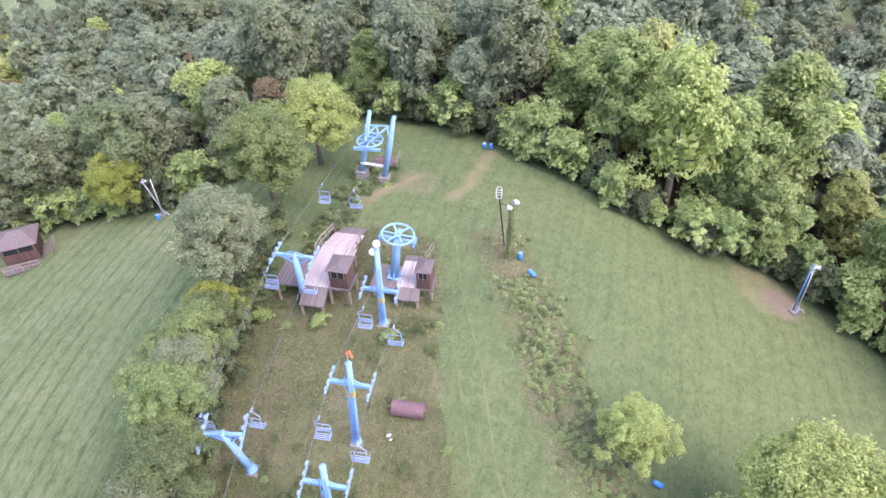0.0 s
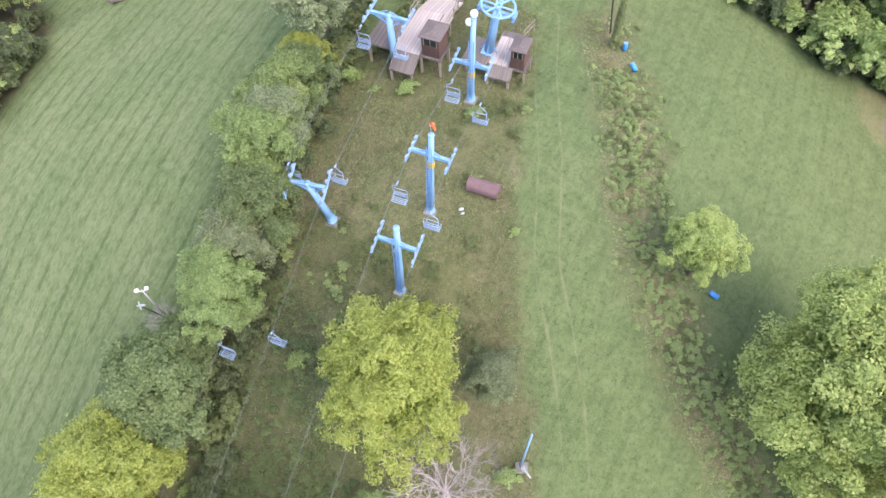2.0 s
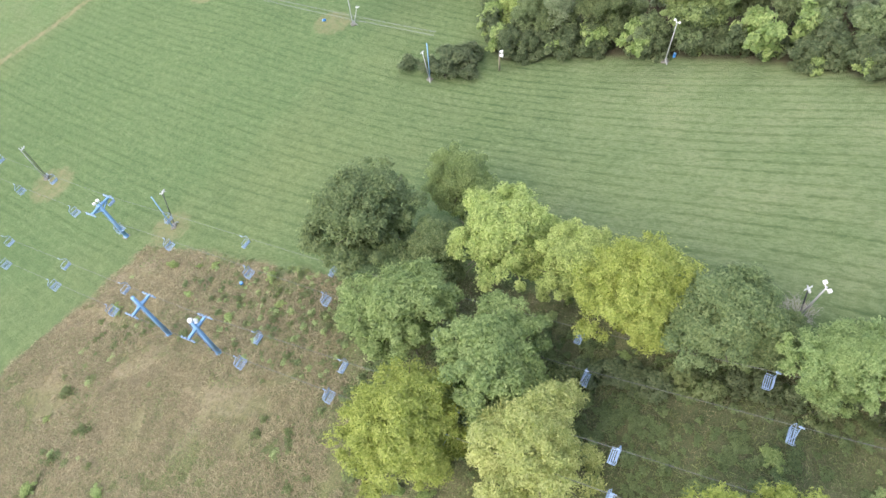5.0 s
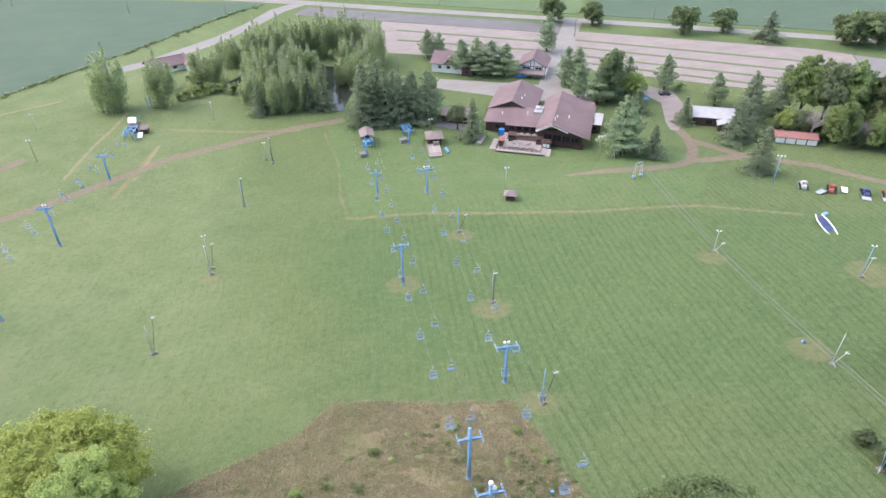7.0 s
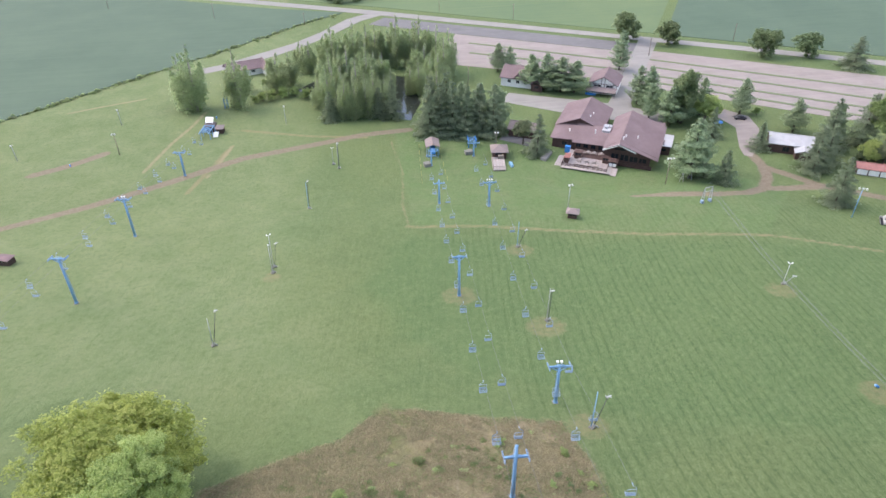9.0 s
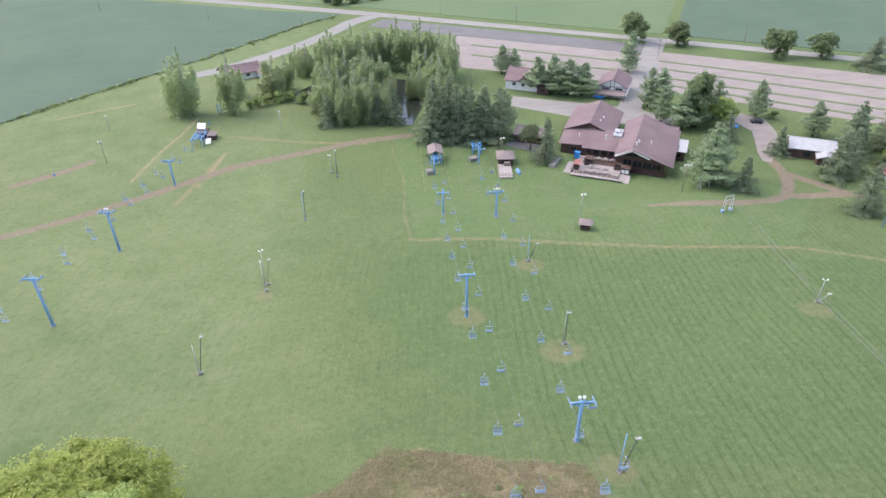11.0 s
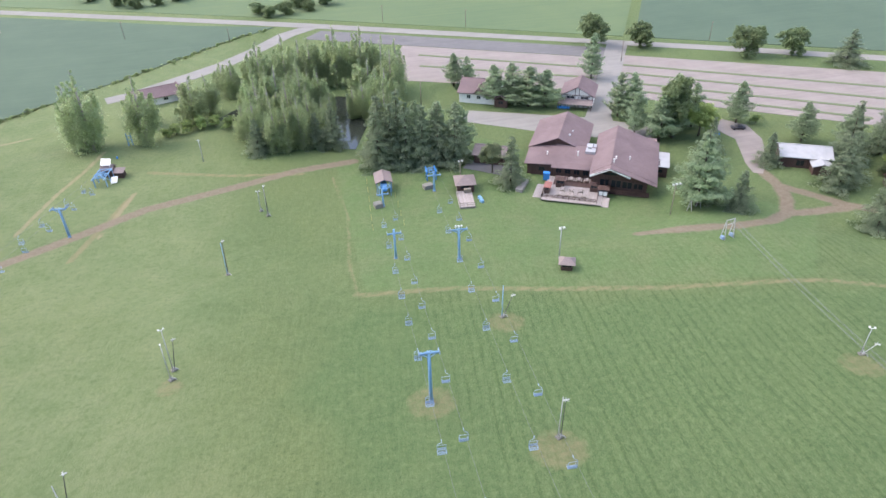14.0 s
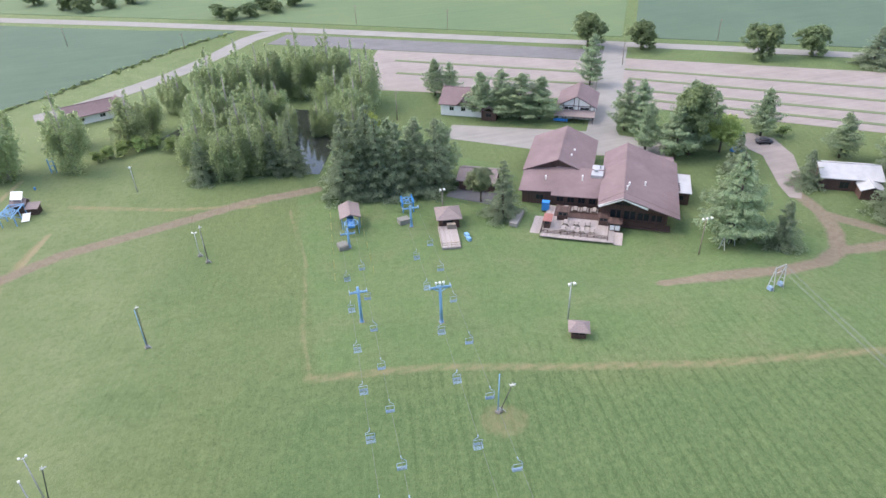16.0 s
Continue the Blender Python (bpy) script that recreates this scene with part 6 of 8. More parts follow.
# ---- valley: trees ----
for x, y, s, sz in ((3.0, -230, 0.8, 0.6), (0.2, -231.5, 0.6, 0.5), (-14.2, -229, 0.8, 0.62), (-19.0, -227, 0.85, 0.8), (-29.5, -209.5, 1.1, 0.95), (-33.5, -211, 1.15, 1.0), (-37.5, -209.5, 1.1, 1.05), (-41.8, -207.5, 1.05, 1.0), (-46, -207, 1.1, 1.0), (-50.5, -205.5, 1.05, 1.0), (-31.0, -216, 1.15, 1.05), (-36.5, -216, 1.1, 1.1)):
    stand(S_SPRUCEW, x, y, s * 1.0, sz * 1.32, group="spruces behind the lift huts")
for x, y, s, sz in ((-54, -212, 1.0, 1.0), (-48, -216, 1.0, 1.0), (-42, -218, 0.95, 1.0), (-76, -246, 1.15, 0.9), (-81.5, -243.5, 1.2, 0.98), (-86, -240, 1.3, 0.95), (-91, -238, 1.2, 0.85), (-68, -268, 0.9, 0.8), (-72.5, -266, 0.8, 0.75), (-113, -219.5, 1.0, 1.0), (-118.0, -258.5, 0.95, 1.15), (-110.0, -222.5, 0.9, 1.0),
                    (-99.5, -162.0, 1.3, 1.2), (-103.5, -167.5, 1.25, 1.15), (-142, -206, 0.95, 0.9), (-151, -188, 0.95, 0.8), (-112.5, -201.5, 1.1, 0.95), (-117.0, -203.5, 1.1, 1.0), (-161, -181, 0.95, 0.85), (-119.5, -209, 1.0, 1.0), (-127.5, -208, 0.9, 0.95), (-123.5, -213, 1.0, 1.05), (-108, -208, 0.85, 0.9)):
    stand(S_PINE if int(x * 3.1 - y * 1.7) % 2 else S_PINE2, x, y, s * 1.22, sz * 1.18, group="pines round the lodge")
for x, y, s, sz in ((-61.2, -189.0, 1.15, 1.08), (-107.3, -157.0, 1.0, 0.85), (-103.5, -163.5, 0.8, 0.85), (-106, -172, 0.8, 0.9), (-132.5, -178.5, 0.95, 0.75), (-146.0, -164.5, 1.2, 1.05), (-153.0, -173.5, 1.35, 1.4), (-122, -190, 0.9, 0.85), (-215, -241.5, 1.75, 1.05)):
    stand(S_SPRUCE, x, y, s, sz, group="spruces round the lodge")
for src, x, y, s, sz in ((S_POPLAR, 51.5, -248.0, 1.45, 1.3), (S_POPLAR2, 55.5, -251.0, 1.25, 1.2), (S_POPLAR, 36.0, -248.5, 1.3, 1.12), (S_POPLAR2, 38.5, -264.2, 0.95, 0.75), (S_POPLAR2, 22.5, -263.0, 1.3, 0.9), (S_POPLAR, 17.5, -268.0, 0.95, 0.72),
                         (S_POPLAR, -2.2, -229.5, 0.8, 0.78), (S_POPLAR2, -5.8, -229.0, 0.95, 0.95), (S_POPLAR, -9.8, -229.5, 0.85, 0.86), (S_POPLAR, 3.5, -240.0, 1.0, 0.80), (S_POPLAR2, -2.0, -243.0, 1.0, 0.92), (S_POPLAR, -7.5, -241.0, 1.0, 0.95), (S_POPLAR, -13.0, -238.0, 0.95, 0.85), (S_POPLAR, -17.0, -235.0, 0.8, 0.7), (S_POPLAR2, -20.5, -246.5, 0.65, 0.72), (S_POPLAR, -31.5, -247.0, 0.75, 0.72), (S_POPLAR, 2.0, -252.0, 1.1, 1.0), (S_POPLAR2, -5.0, -255.0, 1.1, 1.1), (S_POPLAR, -12.0, -254.0, 1.1, 1.05), 
                         (S_POPLAR2, -18.5, -256.0, 1.0, 0.9), (S_POPLAR, 0, -283.0, 1.2, 1.0), (S_POPLAR, -9.0, -281.0, 1.2, 1.1), (S_POPLAR2, -18.0, -283.0, 1.2, 1.1), (S_POPLAR, -27, -282.0, 1.2, 1.15), (S_POPLAR, -36.0, -279.0, 1.2, 1.15), (S_POPLAR2, -43.0, -275.0, 1.1, 1.1),
                         (S_POPLAR2, -36.0, -262.0, 1.05, 0.9), (S_POPLAR2, -40.0, -252.0, 1.1, 0.85), (S_POPLAR, -44.0, -262.0, 1.0, 0.95), (S_POPLAR, -37.0, -240.0, 0.9, 0.75), (S_POPLAR2, 10.0, -282.0, 1.0, 0.8), (S_POPLAR, -47.0, -268.0, 1.0, 1.0)):
    stand(src, x, y, s * 1.25, sz * 1.42, group="tall trees round the pond", sink=2.6 * sz)
    if sz > 0.78 and -30 < x < 12 or x < -30 and y < -245:
        stand(S_POPLAR2 if src is S_POPLAR else S_POPLAR, x + 3.1, y - 2.6, s * 1.05, sz * 1.25, group="tall trees round the pond", sink=3.0 * sz)
for src, x, y, R, lb in ((S_YEL, -41.5, -243.0, 3.4, "yellow-green tree at the pond"), (S_LIME, -125.5, -201.0, 4.6, "yellowing maple tree beside gravel yard"), (W[1], -117.5, -202.5, 6.6, "dark broad tree by lodge"), 
                         (S_MAPLE2, -58.8, -197.0, 3.0, "thin grey-green tree by lodge path")):
    stand(src, x, y, R / (4.6 if src in (S_YEL, S_DARK, S_LIME) else 4.0), label=lb)
for x, y, s in ((28, -253, 1.8), (24.5, -254, 1.9), (20.5, -256, 2.0), (16, -256, 1.9), (11.5, -253, 1.9), (31, -252, 1.4), (-147.5, -204, 1.3), (-69.5, -38.5, 1.8), (-71.5, -36.0, 2.1), (-70.5, -41.5, 1.7), (-73, -39, 2.0), (-69.5, -34.5, 1.4), (-75, -36.5, 1.9), (-70.5, -45.5, 1.6)):
    stand(S_SHRUBM if y < -100 else S_SHRUBD, x, y, s, s * 0.8, group="shrubs on the slope")
for x, y, r in ((61.7, -443, 4.0), (51, -446, 3.6), (70, -452, 4.5), (40, -452, 4.2), (90, -470, 4.6), (-8, -396, 3.4), (-16, -399, 3.8), (-28, -402, 3.0), (-24, -410, 4.2), (-38, -412, 4.2), (-2, -404, 3.6)):
    stand(S_ROUND, x, y, r / 3.2, r / 4.2, sink=0.4 * r, label="bushy dark green thicket tree beside the road")
for x, y, r in ((-137.0, -297.5, 4.6), (-153.5, -287.0, 3.9), (-186.5, -262.5, 4.4), (-204.5, -258.5, 3.9), (-241.5, -226.5, 4.6), (-248.0, -223.5, 5.2), (-255.0, -221.0, 5.0), (-259.7, -236.0, 3.8), (-264.5, -227.0, 3.8)):
    stand(S_ROUND, x, y, r / 2.7, r / 2.7, sink=2.2, label="dark round tree beside the road")
stand(S_LONE, -100.8, -54.0, 1.24)
for x, y, s, sz in ((-132.0, -140.6, 1.05, 1.05), (-139.5, -161.0, 1.1, 1.05), (-166.0, -174.5, 1.15, 1.3)):
    stand(S_SPRUCEW, x, y, s, sz, group="broad spruces beside the yard")
for src, x, y, s, sk in ((S_LONE, -169.0, -150.6, 1.0, 3.6), (S_LONE, -178.5, -143.0, 0.95, 3.6), (S_LONE, -187.0, -136.5, 1.0, 3.0), (S_LONE, -169.8, -168.8, 1.2, 2.2), (S_MAPLE2, -174.6, -164.0, 1.6, 2.0), (S_LONE, -180.5, -159.5, 1.2, 2.6), (S_DARK, -186.5, -154.5, 1.6, 2.0), (S_LONE, -192.0, -148.5, 1.15, 2.6), (S_MAPLE2, -197.0, -142.0, 1.5, 2.0),
                         (S_LIME, -160.6, -163.6, 0.75, 1.4), (S_MAPLE2, -163.0, -160.5, 0.7, 1.0), (S_MAPLE2, -174.0, -155.0, 1.1, 2.5), (S_DARK, -183.5, -147.5, 1.2, 2.5)):
    stand(src, x, y, s, s * (1.28 if s > 1.1 else 1.12), sink=sk, label="full green tree in the clump behind red shed")
for x, y, s in ((-156.5, -163.5, 1.7), (-165.0, -153.5, 1.5), (-167.5, -152.0, 1.7), (-171.5, -146.8, 1.9), (-175.0, -144.0, 1.9), (-180.5, -139.6, 2.0), (-184.0, -137.0, 2.0), (-168.0, -158.5, 2.2), (-164.0, -164.5, 2.2)):
    stand(S_SHRUBD, x, y, s, s, sink=0.3, group="shrubs at the foot of the tree clump")
stand(S_BARE, -165.0, -157.0, 1.4, 1.3, label="leafless grey tree behind red shed")
stand(S_BARE, -175.5, -145.8, 1.1, 1.3, label="leafless grey tree in the clump")
stand(S_BARE, -106, -50, 1.5, 1.6, label="leafless purple-grey tree in woods")
stand(S_BARE, -99, -3, 1.4, 1.7, label="leafless purple-grey tree in woods")
stand(S_BARE, -94, -36, 1.2, 1.4, label="leafless grey tree in woods")
stand(S_BARE, -93, -19, 1.5, 1.7, label="leafless grey tree in woods")


# ---- valley: buildings ----
def lodge(u, v, z=0.0, turn=0.0):
    return pose(*lodge_xy(u, v), z, 0, 0, 148.5 + turn)


M_TIMBER = worn("half_timber_brown", (0.07, 0.04, 0.033), 0.8)
M_STUCCO = worn("white_stucco", (0.74, 0.73, 0.70), 0.85, 0.0, 0.8, 0.85, 0.2)


def walls(ob, x0, x1, y0, y1, z0, z1, material, gable=None, holes=(), name="wall"):
    """Four walls with thickness; gable=(axis, z) closes the two gable ends; holes=(side, at, z, w, h) get framed windows."""
    bm = bmesh.new()
    t = 0.2
    for c, s in (((0.5 * (x0 + x1), y0 + t / 2, 0.5 * (z0 + z1)), (x1 - x0, t, z1 - z0)), ((0.5 * (x0 + x1), y1 - t / 2, 0.5 * (z0 + z1)), (x1 - x0, t, z1 - z0)),
                 ((x0 + t / 2, 0.5 * (y0 + y1), 0.5 * (z0 + z1)), (t, y1 - y0 - 2 * t, z1 - z0)), ((x1 - t / 2, 0.5 * (y0 + y1), 0.5 * (z0 + z1)), (t, y1 - y0 - 2 * t, z1 - z0))):
        box(bm, c, s)
    if gable:
        axis, zr, at = gable
        for q in ((y0, y0 + t) if axis == "y" else (x0, x0 + t)), ((y1 - t, y1) if axis == "y" else (x1 - t, x1)):
            tri = []
            for w in q:
                tri.append([bm.verts.new(p) for p in (((x0, w, z1), (x1, w, z1), (at, w, zr)) if axis == "y" else ((w, y0, z1), (w, y1, z1), (w, at, zr)))])
            bm.faces.new(tri[0])
            bm.faces.new(tri[1][::-1])
            for i in range(3):
                bm.faces.new((tri[0][i], tri[0][(i + 1) % 3], tri[1][(i + 1) % 3], tri[1][i]))
    wall = part(name, bm, material, ob)
    for side, at, z, w, h in holes:
        bm, fr = bmesh.new(), bmesh.new()
        if side in ("f", "b"):
            y = y0 - 0.02 if side == "f" else y1 + 0.02
            box(bm, (at, y, z), (w, 0.06, h))
            for dx, dz, ww, hh in ((0, h / 2, w + 0.16, 0.1), (0, -h / 2, w + 0.16, 0.1), (-w / 2, 0, 0.1, h), (w / 2, 0, 0.1, h), (0, 0, 0.06, h)):
                box(fr, (at + dx, y, z + dz), (ww, 0.12, hh))
        else:
            x = x0 - 0.02 if side == "l" else x1 + 0.02
            box(bm, (x, at, z), (0.06, w, h))
            for dx, dz, ww, hh in ((0, h / 2, w + 0.16, 0.1), (0, -h / 2, w + 0.16, 0.1), (-w / 2, 0, 0.1, h), (w / 2, 0, 0.1, h), (0, 0, 0.06, h)):
                box(fr, (x, at + dx, z + dz), (0.12, ww, hh))
        win = part("window", bm, M_GLASS, ob, "dark glazed window")
        part("window_frame", fr, M_WHITE if material is not M_BROWN else M_TIMBER, win)
    return wall


def roof_gable(ob, x0, x1, y0, y1, ze, zr, at, axis, material, over=0.6, ze2=None, name="roof"):
    """A two-sided roof; the ridge runs along axis at the given place."""
    bm = bmesh.new()
    ze2 = ze if ze2 is None else ze2
    if axis == "y":
        ya, yb = y0 - over, y1 + over
        plate(bm, [(x0 - over, ya, ze), (at, ya, zr), (at, yb, zr), (x0 - over, yb, ze)], 0.22)
        plate(bm, [(at, ya, zr + 0.003), (x1 + over, ya, ze2), (x1 + over, yb, ze2), (at, yb, zr + 0.003)], 0.22)
        beam(bm, (at, ya, zr + 0.03), (at, yb, zr + 0.03), 0.3, 0.1)
    else:
        xa, xb = x0 - over, x1 + over
        plate(bm, [(xa, y0 - over, ze), (xb, y0 - over, ze), (xb, at, zr), (xa, at, zr)], 0.22)
        plate(bm, [(xa, at, zr + 0.003), (xb, at, zr + 0.003), (xb, y1 + over, ze2), (xa, y1 + over, ze2)], 0.22)
        beam(bm, (xa, at, zr + 0.03), (xb, at, zr + 0.03), 0.3, 0.1)
    return part(name, bm, material, ob)


# main lodge: u to the right along the front, v away
LG = thing("ski_lodge", lodge(0, 0, 0.3), "brown timber ski lodge with broad shingle roofs", "lodge")
walls(LG, -6.4, 8.2, 22.0, 40.6, -0.6, 4.2, M_BROWN, ("y", 7.3, 1.0), [("f", -4, 2.6, 1.6, 1.2), ("l", 26, 1.8, 2.0, 1.2), ("l", 32, 1.8, 2.0, 1.2), ("l", 37, 1.8, 1.6, 1.2)])
roof_gable(LG, -6.4, 8.2, 22.0, 40.6, 4.1, 7.5, 1.0, "y", M_ROOF, 0.8)
walls(LG, 11.8, 25.6, 8.6, 33.0, -0.6, 3.7, M_BROWN, ("y", 7.0, 16.2), [("f", 15.0, 1.9, 2.2, 2.0), ("f", 18.0, 1.9, 2.4, 2.0), ("f", 20.8, 1.8, 2.4, 1.8), ("f", 23.6, 1.7, 2.2, 1.5), ("r", 12, 1.7, 1.8, 1.2), ("r", 16, 1.7, 1.8, 1.2), ("f", 16.2, 4.6, 3.6, 0.9)])
roof_gable(LG, 11.6, 27.6, 8.6, 33.0, 4.6, 7.6, 16.2, "y", M_ROOF, 0.5, 3.3)
bm = bmesh.new()
plate(bm, [(16.2, 5.4, 7.55), (16.2, 8.1, 7.55), (11.2, 8.1, 4.55), (11.2, 6.6, 4.55)], 0.2)
plate(bm, [(16.2, 8.1, 7.55), (16.2, 5.4, 7.55), (28.1, 6.4, 3.25), (28.1, 8.1, 3.25)], 0.2)
part("porch_roof", bm, M_ROOF, LG)
bm = bmesh.new()
beam(bm, (16.2, 5.5, 7.3), (11.3, 6.6, 4.4), 0.08, 0.5)
beam(bm, (16.2, 5.5, 7.3), (21.4, 5.9, 5.2), 0.08, 0.5)
part("gable_trim", bm, M_WHITE, LG, "white gable board")
walls(LG, -6.0, 11.6, 13.6, 21.8, -0.6, 3.0, M_BROWN, None, [("f", 2.6, 1.6, 1.5, 1.5), ("f", 5.0, 1.6, 1.5, 1.5), ("f", 7.4, 1.6, 1.5, 1.5), ("f", 9.8, 1.6, 1.5, 1.5), ("f", -2.0, 1.5, 1.6, 1.2)])
bm = bmesh.new()
plate(bm, [(0.6, 12.0, 3.0), (11.6, 12.6, 3.0), (11.6, 21.9, 5.5), (0.6, 21.9, 5.5)], 0.2)
plate(bm, [(-6.8, 13.0, 3.0), (0.6, 13.0, 3.4), (0.6, 21.9, 5.2), (-6.8, 21.9, 4.3)], 0.2)
part("front_roof", bm, M_ROOF, LG)
bm = bmesh.new()
box(bm, (10.1, 21.6, 4.9), (2.6, 5.4, 1.0))
part("flat_roof_unit", bm, M_TIN, LG, "white flat roof box")
bm = bmesh.new()
box(bm, (9.8, 21.0, 5.7), (0.9, 0.8, 0.5))
part("vent_unit", bm, M_GALV, LG)
bm = bmesh.new()
pipe(bm, [(10.6, 22.6, 5.3), (10.6, 22.6, 6.2)], 0.18, 8)
part("vent_pipe", bm, M_GALV, LG)
for x, y, z, h in ((7.0, 17.5, 4.9, 0.8), (16.8, 9.5, 7.4, 0.9), (17.2, 12.0, 7.3, 0.6), (20.6, 15.0, 6.1, 0.7), (3.6, 26.0, 6.3, 0.5), (4.0, 29.5, 6.0, 0.5), (-1.2, 17.0, 4.7, 0.4)):
    bm = bmesh.new()
    pipe(bm, [(x, y, z - 0.4), (x, y, z + h)], 0.14, 8)
    pipe(bm, [(x, y, z + h), (x, y, z + h + 0.12)], 0.24, 8)
    part("roof_vent", bm, M_WHITE, LG, "small white roof vent")
walls(LG, 20.5, 27.0, 29.0, 36.0, -0.6, 3.4, M_BROWN)
bm = bmesh.new()
plate(bm, [(20.0, 28.4, 3.6), (27.4, 28.4, 3.4), (27.4, 36.5, 3.4), (20.0, 36.5, 3.6)], 0.2)
part("annex_roof", bm, M_ROOF, LG)
walls(LG, 25.9, 30.6, 19.5, 28.8, -0.6, 2.9, M_BROWN, None, [("f", 28.2, 1.5, 2.4, 1.0), ("r", 24, 1.6, 2, 1.0)])
bm = bmesh.new()
plate(bm, [(25.4, 19.0, 3.0), (31.0, 19.0, 2.95), (31.0, 28.4, 2.95), (25.4, 28.4, 3.1)], 0.16)
part("annex_roof", bm, M_TIN, LG, "pale metal flat roof")
for k in range(4):
    bm = bmesh.new()
    beam(bm, (25.6, 20.6 + k * 1.0, 3.3 - k * 0.0), (28.6, 20.0 + k * 1.0, 3.1), 0.3, 0.1)
    part("roof_board", bm, M_RUST, LG)
for x in (12.6, 15.2, 18.0, 20.8, 23.4, 25.6):
    bm = bmesh.new()
    beam(bm, (x, 7.4, -0.6), (x, 7.4, 3.5 + (1.2 if x < 20 else 0.0)), 0.18)
    part("porch_post", bm, M_TIMBER, LG)
rail(LG, [(13.5, 6.6, 0.2), (26.4, 6.6, 0.2)], M_TIMBER, 1.0, (0.35, 0.65, 1.0), 0.1)
bm = bmesh.new()
box(bm, (19.9, 7.6, 0.05), (13.2, 2.2, 0.3))
part("porch_deck", bm, M_TIMBER, LG)

# terrace in front
TR = thing("terrace", lodge(0, 0, 0.3), "pale wooden terrace with dark railing", "terrace")
bm = bmesh.new()
slab(bm, [(0.2, -1.1), (15.2, -0.7), (15.2, 8.2), (13.2, 9.8), (0.2, 12.5)], 0.12, 0.3)
part("deck", bm, M_DECKP, TR, "pale board deck")
bm = bmesh.new()
slab(bm, [(2.0, 7.6), (12.6, 7.6), (12.6, 12.6), (2.0, 13.0)], 0.31, 0.34)
part("upper_deck", bm, M_BROWN, TR, "dark stained inner deck")
bm = bmesh.new()
plate(bm, [(-2.3, -0.4, -0.4), (-0.2, -0.4, -0.4), (0.15, 7.0, 0.3), (-1.9, 7.0, 0.3)], 0.14)
part("ramp", bm, M_DECKP, TR, "pale access ramp")
bm = bmesh.new()
plate(bm, [(15.25, -0.6, -0.2), (17.0, -0.6, -0.2), (17.0, 3.6, 0.3), (15.25, 3.6, 0.3)], 0.14)
part("ramp", bm, M_DECKP, TR, "pale access ramp")
for pts in ([(0.2, 0.05, 0.3), (14.0, 0.05, 0.3)], [(0.2, 0.05, 0.3), (0.2, 6.5, 0.3)], [(14.0, 0.05, 0.3), (14.0, 3.5, 0.3)]):
    rail(TR, pts, M_TIMBER, 1.0, (0.3, 0.6, 0.95), 0.11, 1.4, "dark brown railing")
for x in (1.0, 4, 7, 10, 13):
    bm = bmesh.new()
    box(bm, (x, 0.4, -0.4), (0.3, 0.3, 1.05))
    part("footing", bm, M_POST, TR)


def picnic_table(m):
    ob = thing("picnic_table", m, "pale timber picnic table with two benches", "table", "picnic tables on the terrace")
    bm = bmesh.new()
    for k in range(5):
        box(bm, (0, -0.32 + k * 0.16, 0.74), (1.8, 0.145, 0.05))
    part("tabletop", bm, M_DECKP, ob)
    for s in (-1, 1):
        bm = bmesh.new()
        box(bm, (0, s * 0.72, 0.44), (1.8, 0.26, 0.05))
        part("bench", bm, M_DECKP, ob)
        bm = bmesh.new()
        beam(bm, (s * 0.65, -0.7, 0), (s * 0.65, -0.22, 0.72), 0.09)
        beam(bm, (s * 0.65, 0.7, 0), (s * 0.65, 0.22, 0.72), 0.09)
        beam(bm, (s * 0.65, -0.8, 0.4), (s * 0.65, 0.8, 0.4), 0.09)
        part("trestle", bm, M_POST, ob)
    return ob


first = None
for u, v in ((4.6, 2.0), (6.6, 2.1), (8.6, 2.2), (10.7, 2.3), (4.9, 4.6), (7.2, 4.7), (9.6, 4.8), (4.4, 10.6), (6.4, 10.7), (8.4, 10.8), (10.5, 10.9)):
    m = lodge(u, v, 0.602 if v < 7 else 0.642, 90)
    first = copy_thing(first, m) if first else picnic_table(m)
hut("bar_shed", lodge(4.0, 7.3, 0.602), 2.2, 2.2, 2.2, "small dark shed on the terrace", M_BROWN, rise=0.5, door=False, category="shed")
hut("ticket_booth", lodge(1.2, 3.6, 0.602), 1.3, 2.8, 1.9, "reddish-roofed narrow booth on the terrace", worn("faded_red_roof", (0.30, 0.12, 0.10), 0.7), rise=0.12, door=False, category="booth")
hut("ticket_booth", lodge(15.2, 5.2, 0.302), 2.4, 2.2, 2.2, "brown booth with white shutters", M_BROWN, rise=0.35, door=False, category="booth")
for k in (-0.55, 0.55):
    bm = bmesh.new()
    box(bm, (0, 0, 0), (0.95, 0.08, 1.1))
    ob = link("sign_board", bm, M_WHITE)
    ob.matrix_basis = lodge(15.2 + k, 3.95, 1.4)
    tagged(ob, "white board with dark cross on booth", "board")
hut("storage_shed", lodge(12.7, 6.6, 0.602), 1.9, 1.6, 2.0, "dark storage shed beside the terrace", M_BROWN, rise=0.25, door=False, category="shed")
bm = bmesh.new()
box(bm, (0, 0, 1.0), (1.6, 1.2, 2.0))
box(bm, (0, 0, 2.05), (1.7, 1.3, 0.1))
ob = link("vending_cabinet", bm, M_BARREL)
ob.matrix_basis = lodge(-0.2, 10.6, 0.3)
tagged(ob, "bright blue cabinet beside the lodge wall", "cabinet")

